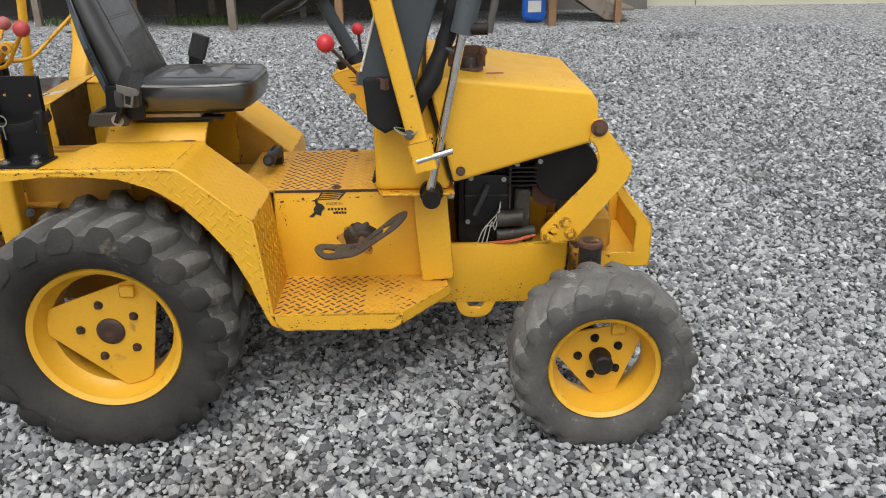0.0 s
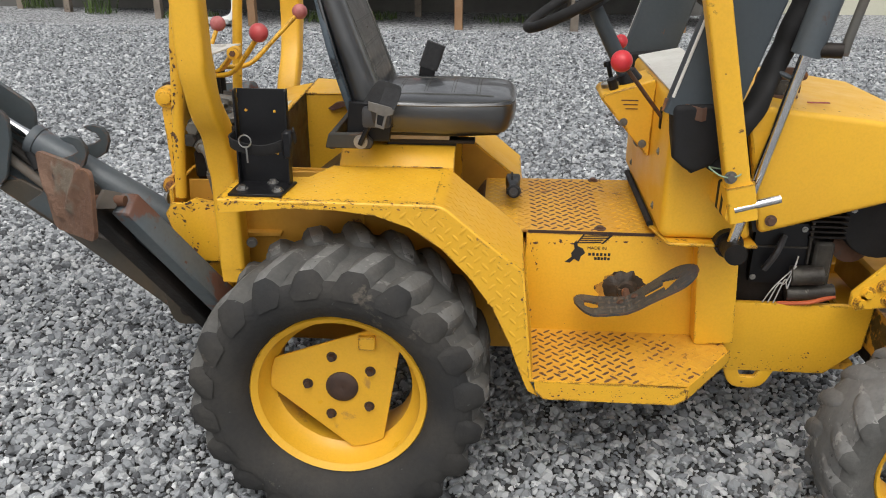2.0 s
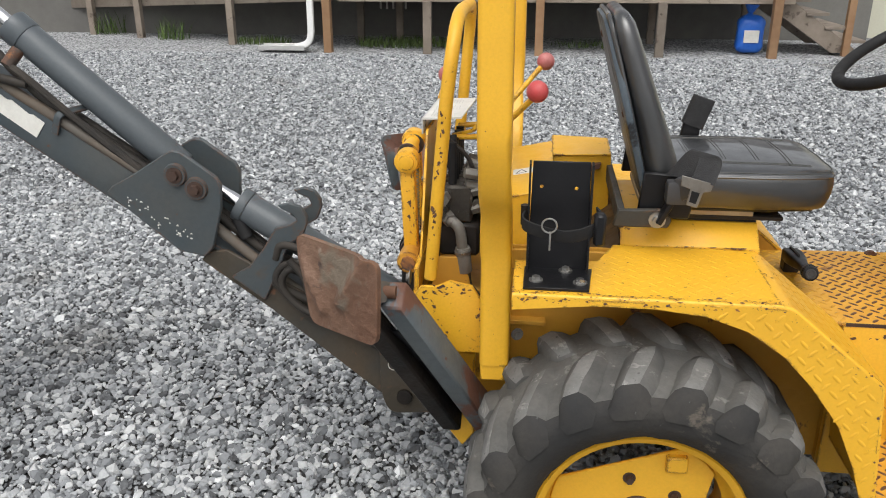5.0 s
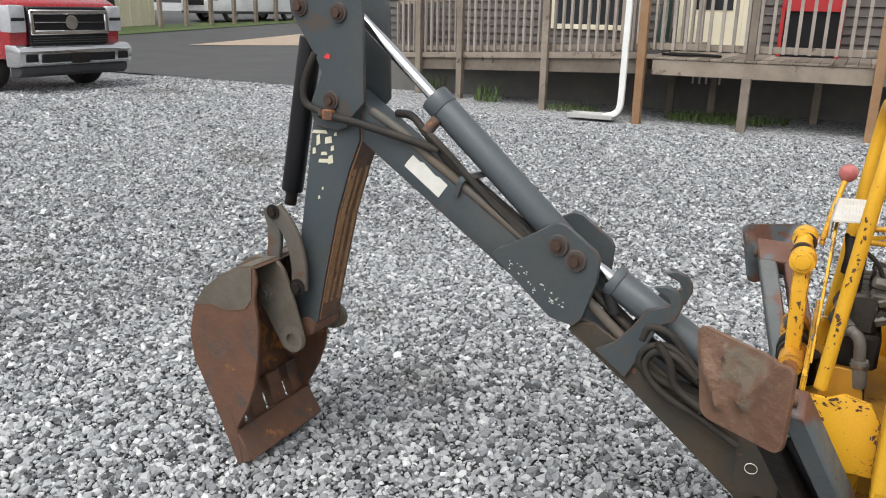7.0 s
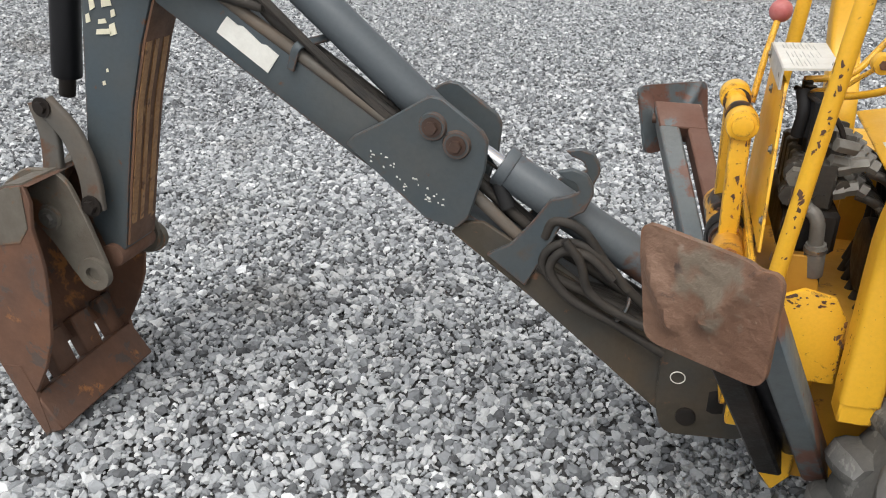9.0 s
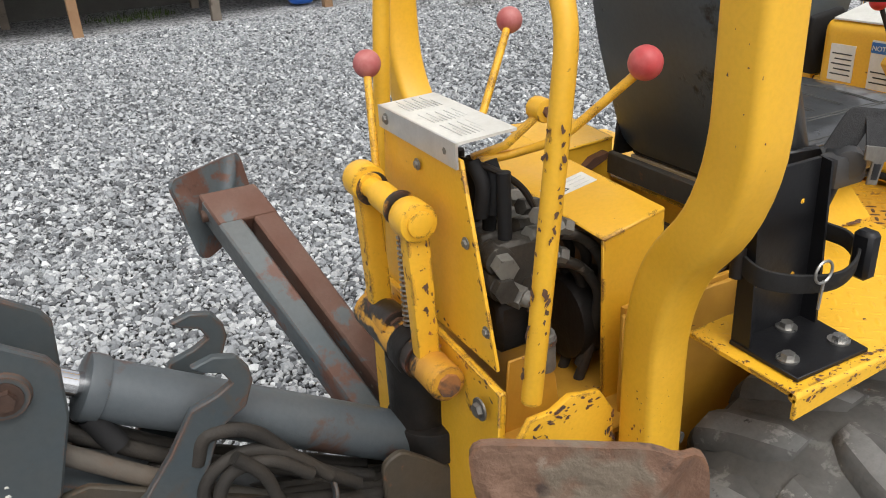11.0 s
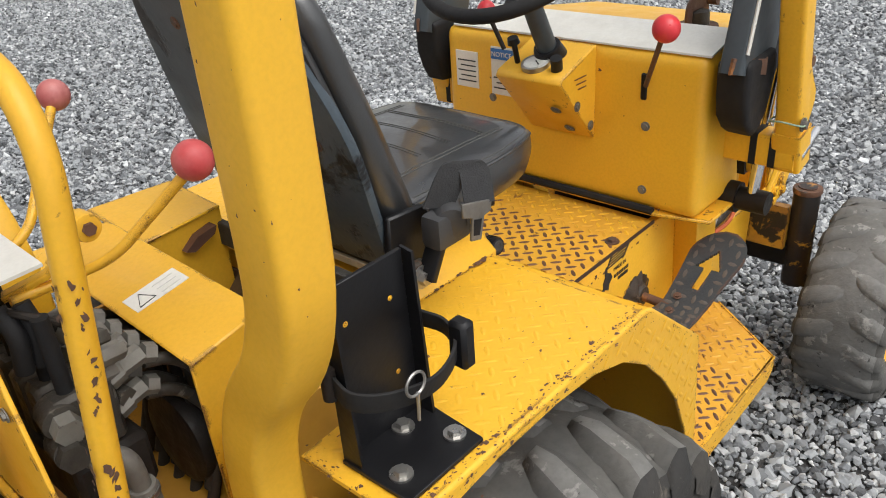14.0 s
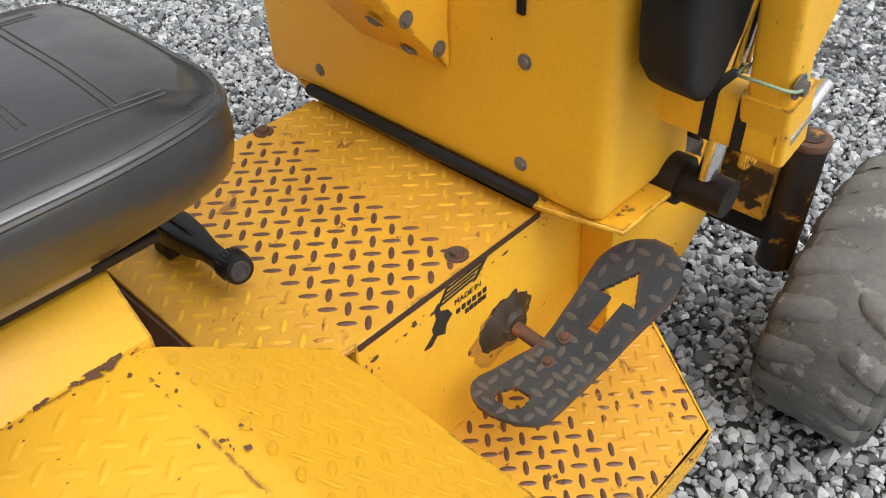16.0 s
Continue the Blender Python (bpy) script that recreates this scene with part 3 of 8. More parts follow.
def scatter(name, areas, label):
    """Loose crushed stones, past counting, as one body of stuff."""
    rng = np.random.default_rng(7)
    sets = {12: stone_shapes(36, rng, 12), 8: stone_shapes(28, rng, 7)}
    vs, fs, base = [], [], 0
    for (x0, x1, y0, y1, dens, size, hole) in areas:
        shapes = sets[8 if hole else 12]
        cell = 1 / math.sqrt(dens)
        gx, gy = np.meshgrid(np.arange(x0, x1, cell), np.arange(y0, y1, cell))
        px = gx.ravel() + rng.uniform(-0.5, 0.5, gx.size) * cell
        py = gy.ravel() + rng.uniform(-0.5, 0.5, gx.size) * cell
        if hole:
            keep = ~((px > hole[0]) & (px < hole[1]) & (py > hole[2]) & (py < hole[3]))
            px, py = px[keep], py[keep]
        which = rng.integers(0, len(shapes), px.size)
        s = size * np.clip(rng.lognormal(0, 0.40, px.size), 0.5, 2.1)
        a = rng.uniform(0, 2 * np.pi, px.size)
        tx, ty = rng.normal(0, 0.22, px.size), rng.normal(0, 0.22, px.size)
        z = rng.uniform(-0.45, 0.25, px.size) * s - 0.007
        for k, (sv, sf) in enumerate(shapes):
            idx = np.nonzero(which == k)[0]
            if not idx.size:
                continue
            ca, sa = np.cos(a[idx]), np.sin(a[idx])
            v = sv[None] * s[idx][:, None, None]
            x, y, h = v[..., 0], v[..., 1], v[..., 2]
            h2 = h + x * tx[idx][:, None] + y * ty[idx][:, None]
            wx = x * ca[:, None] - y * sa[:, None] + px[idx][:, None]
            wy = x * sa[:, None] + y * ca[:, None] + py[idx][:, None]
            wz = h2 + z[idx][:, None]
            vs.append(np.stack([wx, wy, wz], -1).reshape(-1, 3))
            fs.append((sf[None] + (base + np.arange(idx.size) * len(sv))[:, None, None]).reshape(-1, 3))
            base += idx.size * len(sv)
    v, f = np.concatenate(vs).astype(np.float32), np.concatenate(fs).astype(np.int32)
    me = bpy.data.meshes.new(name)
    me.vertices.add(len(v))
    me.vertices.foreach_set("co", v.ravel())
    me.loops.add(f.size)
    me.loops.foreach_set("vertex_index", f.ravel())
    me.polygons.add(len(f))
    me.polygons.foreach_set("loop_start", np.arange(0, f.size, 3, dtype=np.int32))
    me.polygons.foreach_set("loop_total", np.full(len(f), 3, dtype=np.int32))
    me.update(calc_edges=True)
    me.shade_flat()
    me.materials.append(M["stone"])
    tagged(new(name, me), label, "gravel", kind="stuff")


def stone_material():
    m = surface("crushed_stone", (0.388, 0.397, 0.404), (0.325, 0.331, 0.336), 0.6, 0.7, 0.85, fine=150, bump=0.5, spots=((0.26, 0.258, 0.253), 0.4, 0.60), spots2=((0.52, 0.53, 0.53), 130, 0.64), spec=0.25)
    n, l = m.node_tree.nodes, m.node_tree.links
    b = n["Principled BSDF"]
    g = n.new("ShaderNodeNewGeometry").outputs["Random Per Island"]
    r = n.new("ShaderNodeValToRGB")
    r.color_ramp.elements[0].color, r.color_ramp.elements[0].position = (0.22, 0.22, 0.225, 1), 0.0
    r.color_ramp.elements[1].color, r.color_ramp.elements[1].position = (1.80, 1.80, 1.78, 1), 1.0
    for p, c in ((0.2, (0.52, 0.535, 0.55)), (0.5, (0.88, 0.90, 0.91)), (0.8, (1.14, 1.145, 1.135)), (0.95, (1.42, 1.415, 1.39))):
        e = r.color_ramp.elements.new(p)
        e.color = rgb(c)
    l.new(g, r.inputs["Fac"])
    x = n.new("ShaderNodeMix")
    x.data_type, x.blend_type = 'RGBA', 'MULTIPLY'
    x.clamp_result = False
    x.inputs["Factor"].default_value = 1.0
    l.new(b.inputs["Base Color"].links[0].from_socket, x.inputs["A"])
    l.new(r.outputs[0], x.inputs["B"])
    l.new(x.outputs["Result"], b.inputs["Base Color"])
    return m


M["stone"] = stone_material()
near = (-3.4, 2.7, -1.5, 2.4)
# Dark sheet under the near stones: shade of their gaps put into colour.
M["fines"] = surface("gap_shade_sheet", (0.065, 0.064, 0.063), (0.045, 0.044, 0.044), 1.2, 0.8, 0.9, fine=220, bump=0.5, spots=((0.11, 0.109, 0.107), 90, 0.62))
sheet("gravel_bed", "fines", (near[:2], near[2:]), 0.6, -0.018, "dark sheet standing in for the shade between the gravel stones", "ground")
scatter("gravel", [(*near, 3900, 0.0105, None), (-8.0, 6.5, -1.5, 8.7, 1400, 0.0130, near), (-13.5, -8.0, -1.5, 10.4, 700, 0.017, near)], "loose angular grey crushed gravel stones")

# ---- yard surroundings ----
M["asphalt"] = surface("asphalt", (0.055, 0.056, 0.058), (0.07, 0.07, 0.07), 0.3, 0.8, 0.9, fine=50, bump=0.25)
M["dirt"] = surface("dry_dirt", (0.36, 0.29, 0.22), (0.28, 0.22, 0.16), 0.6, 0.8, 0.95, fine=40, bump=0.3)
M["grass"] = surface("grass", (0.06, 0.10, 0.025), (0.09, 0.12, 0.035), 2.0, 0.8, 0.9, fine=30, bump=0.2, island=0.4)
M["deck_wood"] = surface("weathered_wood", (0.245, 0.205, 0.165), (0.15, 0.122, 0.096), 2.2, 0.9, 0.85, fine=45, bump=0.3, spots=((0.10, 0.078, 0.06), 5, 0.60), per_object=0.3)
M["deck_brown"] = surface("stained_wood_post", (0.30, 0.18, 0.095), (0.22, 0.12, 0.06), 2.2, 0.9, 0.75, fine=45, bump=0.3, per_object=0.15)
M["baluster"] = surface("grey_weathered_baluster", (0.34, 0.30, 0.265), (0.24, 0.205, 0.175), 3, 0.8, 0.85, fine=50, bump=0.2, per_object=0.2)
M["siding"] = surface("grey_brown_siding", (0.11, 0.10, 0.092), (0.09, 0.08, 0.075), 1.5, 0.6, 0.8, fine=40, bump=0.1)
M["foundation"] = surface("dark_concrete", (0.16, 0.155, 0.14), (0.11, 0.105, 0.10), 1.2, 0.8, 0.9, fine=40, bump=0.2)
M["cream"] = surface("cream_trim", (0.70, 0.66, 0.50), (0.6, 0.56, 0.42), 2, 0.6, 0.6, fine=60, bump=0.05)
M["block_wall"] = surface("pale_block_wall", (0.56, 0.55, 0.44), (0.47, 0.46, 0.37), 0.8, 0.8, 0.85, fine=40, bump=0.15)
M["white_pvc"] = surface("white_gutter", (0.80, 0.80, 0.78), (0.7, 0.7, 0.67), 3, 0.5, 0.4, fine=60, bump=0.02)
M["red_metal"] = surface("red_cabinet", (0.42, 0.025, 0.03), (0.32, 0.02, 0.025), 3, 0.6, 0.4, fine=60, bump=0.05)
M["green_metal"] = surface("dark_green_canvas", (0.02, 0.055, 0.045), None, 4, 0.6, 0.8, fine=80, bump=0.1)
M["blue_bag"] = surface("blue_plastic_bag", (0.02, 0.12, 0.55), (0.03, 0.17, 0.62), 6, 0.6, 0.35, fine=60, bump=0.1)
M["car_red"] = surface("red_car_paint", (0.33, 0.012, 0.018), (0.28, 0.01, 0.015), 1, 0.4, 0.25, fine=60, bump=0.0, coat=0.6)
M["car_white"] = surface("white_car_paint", (0.72, 0.73, 0.75), (0.68, 0.69, 0.7), 1, 0.4, 0.25, fine=60, bump=0.0, coat=0.6)
M["lamp_glass"] = surface("clear_lamp_glass", (0.55, 0.56, 0.58), (0.4, 0.4, 0.42), 9, 0.6, 0.1, 0.3, bump=0.0)
M["glass"] = surface("dark_window_glass", (0.02, 0.022, 0.025), (0.03, 0.032, 0.035), 2, 0.5, 0.06, bump=0.0)
M["far_tan"] = surface("pale_siding", (0.55, 0.52, 0.38), (0.48, 0.45, 0.33), 1.0, 0.5, 0.8, fine=20, bump=0.05)


def strip(name, pts, material, z, label, category, cuts=6):
    """A patch of ground with its own outline, laid on the land."""
    bm = bmesh.new()
    a, b, c, d = [Vector((*p, 0)) for p in pts]
    n = cuts
    g = [[bm.verts.new((a.lerp(b, i / n)).lerp(d.lerp(c, i / n), j / n)) for j in range(n + 1)] for i in range(n + 1)]
    for i in range(n):
        for j in range(n):
            bm.faces.new((g[i][j], g[i + 1][j], g[i + 1][j + 1], g[i][j + 1]))
    for v in bm.verts:
        v.co.z = land(v.co.x, v.co.y) + z
    bmesh.ops.recalc_face_normals(bm, faces=bm.faces)
    tagged(part(name, bm, material), label, category, kind="structure")


strip("road", [(-60, 10.4), (-9.0, 10.3), (-13, 40), (-60, 46)], "asphalt", 0.012, "dark grey asphalt lane beside the gravel yard", "road", 24)
strip("dirt_patch", [(-18.4, 16.2), (-13.0, 21.6), (-15.0, 27.0), (-18.3, 24.0)], "dirt", 0.03, "patch of pale tan dirt on the asphalt", "dirt", 8)
strip("lawn", [(-24.2, 12), (-22.0, 14), (-21.4, 34), (-23.4, 36)], "grass", 0.035, "strip of green lawn beyond the lane", "lawn", 16)


# ---- deck, building and ramp ----
def plank(x0, x1, y0, y1, z0, z1, b=0.004):
    return box(x0, x1, y0, y1, z0, z1, b)


DECK_Y0, DECK_Y1, DECK_Z = 9.06, 11.0, 0.88


def deck():
    d = thing("deck", (-0.3, 10.0, 0), "weathered grey wooden deck on posts against the building", "deck")
    d["kind"] = "structure"
    for x in (-3.16, -1.79, -0.30, 1.26, 2.68):
        brown = x in (-3.16, -0.30, 2.68)
        part("post", plank(x - 0.055, x + 0.055, DECK_Y0 - 0.13, DECK_Y0 - 0.02, -0.03, 2.0 if x != 1.26 and x != -1.79 else 0.66), "deck_brown" if brown else "deck_wood", d)
    for x in (-3.0, 1.3, 2.6, -1.0, -2.4):
        part("post", plank(x - 0.05, x + 0.05, 10.3, 10.4, -0.03, 0.66), "deck_wood", d)
    part("rim_board", plank(-3.02, 2.9, DECK_Y0 - 0.018, DECK_Y0 + 0.022, 0.645, 0.845), "deck_wood", d)
    n = 42
    for i in range(n):
        x = -3.15 + i * 0.145
        part("board", plank(x, x + 0.139, DECK_Y0 - 0.03, DECK_Y1, 0.85, 0.88), "deck_wood", d)
    for x in (-1.79, 1.26):
        part("rail_post", plank(x - 0.05, x + 0.05, DECK_Y0 + 0.03, DECK_Y0 + 0.13, 0.88, 1.95), "deck_wood", d)
    part("lower_rail", plank(-3.0, 2.65, DECK_Y0 + 0.05, DECK_Y0 + 0.09, 0.975, 1.06), "deck_wood", d)
    part("upper_rail", plank(-3.0, 2.65, DECK_Y0 + 0.05, DECK_Y0 + 0.09, 1.78, 1.86), "deck_wood", d)
    for i in range(37):
        x = -2.93 + i * 0.152
        if min(abs(x - q) for q in (-1.79, -0.30, 1.26, 2.68)) > 0.07:
            part("baluster", box(x - 0.02, x + 0.02, DECK_Y0 + 0.012, DECK_Y0 + 0.048, 0.97, 1.86), "baluster", d)
    return d


deck()


def ramp():
    d = thing("ramp", (-6, 10.0, 0), "weathered wooden ramp that slopes down from the deck", "ramp")
    d["kind"] = "structure"
    a, b = Vector((-3.12, 9.10, 0.845)), Vector((-9.4, 11.55, 0.50))
    u = (b - a)
    flat = Vector((u.x, u.y, 0)).normalized()
    side = Vector((-flat.y, flat.x, 0))
    if side.y < 0:
        side = -side

    def at(t, off, z):
        return a + u * t + side * off + Vector((0, 0, z))

    def slab(name, t0, t1, o0, o1, z0, z1, mat, level=False):
        lo = [at(t0, o0, z0), at(t1, o0, z0), at(t1, o1, z0), at(t0, o1, z0)]
        hi = [at(t0, o0, z1), at(t1, o0, z1), at(t1, o1, z1), at(t0, o1, z1)]
        return part(name, hexa8(lo, hi, 0.004), mat, d)

    slab("rim_board", 0.0, 1, 0.0, 0.04, -0.2, 0.0, "deck_wood")
    slab("rim_board", 0.0, 1, 1.5, 1.54, -0.2, 0.0, "deck_wood")
    slab("edge_board", 0.0, 1, -0.04, 0.0, 0.0, 0.09, "deck_wood")
    for i in range(46):
        slab("board", i / 46, (i + 0.96) / 46, 0.0, 1.54, 0.003, 0.03, "deck_wood")
    for t in (0.26, 0.54, 0.70, 0.99):
        p = at(t, -0.08, 0)
        part("post", plank(p.x - 0.05, p.x + 0.05, p.y - 0.05, p.y + 0.05, -0.03, 2.0), "deck_wood", d)
    slab("lower_rail", 0.0, 1, 0.02, 0.06, 0.12, 0.20, "deck_wood")
    slab("upper_rail", 0.0, 1, 0.02, 0.06, 0.93, 1.0, "deck_wood")
    slab("lower_rail", 0.0, 1, 1.46, 1.5, 0.12, 0.20, "deck_wood")
    for i in range(43):
        t = 0.012 + i / 43
        for off in (0.0, 1.44):
            c = at(t, off, 0.1)
            lo = [c + flat * s * 0.019 + side * q * 0.018 for s, q in ((-1, -1), (1, -1), (1, 1), (-1, 1))]
            hi = [p + Vector((0, 0, 0.88)) for p in lo]
            part("baluster", hexa8(lo, hi), "baluster", d)


ramp()


def house_wall():
    h = thing("building", (0, 11.2, 0), "building with dark siding, cream trim and a pale block wall", "building")
    h["kind"] = "structure"
    part("foundation_wall", box(-9.5, 4.55, 11.02, 11.2, -0.05, 0.80), "foundation", h)
    for i in range(15):
        z = 0.80 + i * 0.13
        lo = [(-9.5, 11.07, z), (4.55, 11.07, z), (4.55, 11.2, z), (-9.5, 11.2, z)]
        hi = [(-9.5, 11.10, z + 0.128), (4.55, 11.10, z + 0.128), (4.55, 11.2, z + 0.128), (-9.5, 11.2, z + 0.128)]
        part("siding_board", hexa8(lo, hi), "siding", h)
    part("block_wall", box(4.55, 14, 11.45, 11.7, -0.05, 2.6), "block_wall", h)
    part("block_joint", box(5.48, 5.50, 11.44, 11.46, 0, 2.4), "foundation", h)
    w = part("window", box(-5.25, -3.9, 11.045, 11.09, 1.16, 1.24, 0.004), "cream", h, "cream window sill and frame")
    part("window_frame", box(-5.25, -5.15, 11.05, 11.12, 1.24, 2.6), "cream", h)
    part("window_frame", box(-4.0, -3.9, 11.05, 11.12, 1.24, 2.6), "cream", h)
    part("pane", box(-5.15, -4.0, 11.065, 11.07, 1.24, 2.6), "glass", h)
    dr = part("door", box(-3.05, -2.2, 11.035, 11.07, 0.89, 2.75, 0.004), "cream", h, "cream door with a window")
    part("pane", box(-2.9, -2.35, 11.025, 11.04, 1.5, 2.55), "glass", dr)
    part("door_frame", box(-3.14, -3.05, 11.03, 11.10, 0.89, 2.8), "cream", h)
    part("door_frame", box(-2.2, -2.11, 11.03, 11.10, 0.89, 2.8), "cream", h)
    v = part("vent", box(-2.85, -2.35, 10.99, 11.03, 0.40, 0.58, 0.003), "foundation", h, "pale foundation vent")
    for i in range(5):
        part("slat", box(-2.83 + i * 0.1, -2.80 + i * 0.1, 10.975, 10.99, 0.40, 0.58), "white_label", v)


house_wall()


def red_cabinet():
    c = thing("cabinet", (-1.25, 10.75, 0.88), "red metal cabinet with dark front standing on the deck", "cabinet")
    part("frame", box(-1.62, -1.57, 10.5, 10.95, 0.882, 2.0, 0.004), "red_metal", c)
    part("frame", box(-0.87, -0.82, 10.5, 10.95, 0.882, 2.0, 0.004), "red_metal", c)
    part("body", box(-1.57, -0.87, 10.55, 10.95, 0.882, 1.5, 0.004), "black_paint", c)
    part("top", box(-1.57, -0.87, 10.5, 10.95, 1.5, 2.0, 0.004), "red_metal", c)
    g = thing("folded_umbrella", (-3.3, 10.8, 0.88), "dark green folded canvas umbrella on the deck", "umbrella")
    part("canopy", lathe([(0.03, 0), (0.09, 0.2), (0.07, 0.8), (0.02, 1.2)], (-3.3, 10.75, 0.885), (0.05, 0.05, 1), 14, closed=False), "green_metal", g)
    hs = new("garden_hose", mesh_of("garden_hose", sweep(spline([(-3.0, 9.5, 0.9), (-2.7, 9.35, 0.9), (-2.4, 9.5, 0.9), (-2.2, 9.4, 0.9), (-2.5, 9.7, 0.9), (-2.9, 9.75, 0.9), (-3.05, 10.2, 0.91), (-3.1, 10.7, 1.5)]), circle(0.017, 8)), "rubber"))
    tagged(hs, "black garden hose lying in loops on the deck", "hose")


red_cabinet()


def downspout():
    d = thing("downspout", (-3.26, 8.97, 0), "white downspout with an elbow beside a wooden post", "downspout")
    part("pipe", sweep(rounded([(-3.34, 8.87, 2.2), (-3.36, 8.87, 0.2), (-3.42, 8.87, 0.1), (-3.58, 8.85, 0.06)], 0.12), rrect(0.085, 0.07, 0.012), (0, 1, 0)), "white_pvc", d)
    s = thing("splash_block", (-3.75, 8.9, 0), "pale plastic splash block lying on the gravel", "splash block")
    part("tray", box(-4.1, -3.45, 8.82, 9.05, 0.02, 0.055, 0.01), "aluminium", s)
    part("rim", box(-4.1, -3.45, 8.80, 8.82, 0.02, 0.085, 0.004), "aluminium", s)
    part("rim", box(-4.1, -3.45, 9.05, 9.07, 0.02, 0.085, 0.004), "aluminium", s)


downspout()


def stairs():
    s = thing("wooden_stairs", (3.3, 9.4, 0), "weathered wooden stair flight beside the deck", "stairs")
    s["kind"] = "structure"
    for y in (9.28, 10.4):
        part("stringer", prism([(2.75, 0.80), (2.75, 0.52), (3.50, 0.02), (3.78, 0.02), (3.78, 0.08)], "y", y, y + 0.05, 0.004), "deck_wood", s)
    for i in range(4):
        x, z = 2.9 + i * 0.25, 0.70 - i * 0.17
        part("tread", box(x - 0.03, x + 0.25, 9.25, 10.45, z - 0.04, z, 0.004), "deck_wood", s)
    part("newel_post", plank(3.62, 3.71, 9.22, 9.3, -0.02, 1.5), "deck_brown", s)
    part("handrail", sweep([(3.66, 9.26, 1.02), (2.75, 9.26, 1.7)], rrect(0.09, 0.04, 0.006)), "deck_wood", s)


stairs()


def bag():
    b = thing("bag", (2.47, 9.35, 0), "blue and white printed plastic sack standing by the post", "bag")
    m = cushion(2.30, 2.64, 9.26, 9.5, 0.0, 0.47, 0.09, 0.02)
    for v in m.verts:
        k = 0.018 * noise.noise(v.co * 14)
        v.co += Vector((k, k, 0))
    part("sack", m, "blue_bag", b)
    part("neck", lathe([(0.07, 0), (0.03, 0.05), (0.10, 0.16), (0.06, 0.17)], (2.44, 9.38, 0.46), (0.1, 0, 1), 12, closed=False), "blue_bag", b)
    part("label_panel", box(2.37, 2.56, 9.24, 9.262, 0.14, 0.30, 0.004), "white_label", b, "white printed panel")


bag()


def weeds(name, spots, label):
    """Tufts of grass blades, past counting."""
    rng = random.Random(3)
    vs, fs = [], []
    for cx, cy, rad, cnt, high in spots:
        for _ in range(cnt):
            a, r = rng.uniform(0, 6.28), rad * math.sqrt(rng.random())
            x, y, h, t = cx + r * math.cos(a) * 1.6, cy + r * math.sin(a), high * rng.uniform(0.4, 1), rng.uniform(0, 6.28)
            dx, dy, w = math.cos(t), math.sin(t), 0.008
            k = len(vs)
            vs += [(x - dy * w, y + dx * w, 0), (x + dy * w, y - dx * w, 0), (x + dx * h * 0.2 + dy * w * 0.7, y + dy * h * 0.2 - dx * w * 0.7, h * 0.6), (x + dx * h * 0.2 - dy * w * 0.7, y + dy * h * 0.2 + dx * w * 0.7, h * 0.6), (x + dx * h * 0.5, y + dy * h * 0.5, h)]
            fs += [(k, k + 1, k + 2, k + 3), (k + 3, k + 2, k + 4)]
    me = bpy.data.meshes.new(name)
    me.from_pydata(vs, [], fs)
    me.materials.append(M["grass"])
    tagged(new(name, me), label, "weeds", kind="stuff")


weeds("weeds", [(-5.9, 10.1, 0.16, 70, 0.36), (-7.3, 10.8, 0.18, 70, 0.40), (-2.3, 9.7, 0.4, 420, 0.14), (-1.9, 9.9, 0.4, 300, 0.12), (-4.4, 9.8, 0.3, 160, 0.12), (0.4, 9.9, 0.35, 120, 0.1)], "green weeds and grass tufts under the deck")


# ---- vehicles ----
def road_wheel(parent, c, r, w, d=1):
    x, y, z = c
    wh = part("wheel", lathe([(r * 0.62, -w / 2), (r * 0.92, -w / 2), (r, -w * 0.3), (r, w * 0.3), (r * 0.92, w / 2), (r * 0.62, w / 2)], c, (0, 1, 0) if d else (1, 0, 0), 32), "tyre_side", parent)
    ax = Vector((0, 1, 0))
    part("rim", lathe([(r * 0.64, -w * 0.42), (r * 0.55, -w * 0.2), (r * 0.2, -w * 0.3), (0.02, -w * 0.3), (0.02, w * 0.3), (r * 0.64, w * 0.42)], c, ax, 24), "steel", wh)
    for i in range(6):
        a = i * math.pi / 3
        p = Vector(c) + Vector((math.cos(a) * r * 0.42, -w * 0.27, math.sin(a) * r * 0.42))
        part("spoke_gap", box(p.x - 0.035, p.x + 0.035, p.y - 0.01, p.y + 0.02, p.z - 0.035, p.z + 0.035, 0.01), "black_paint", wh)
    return wh


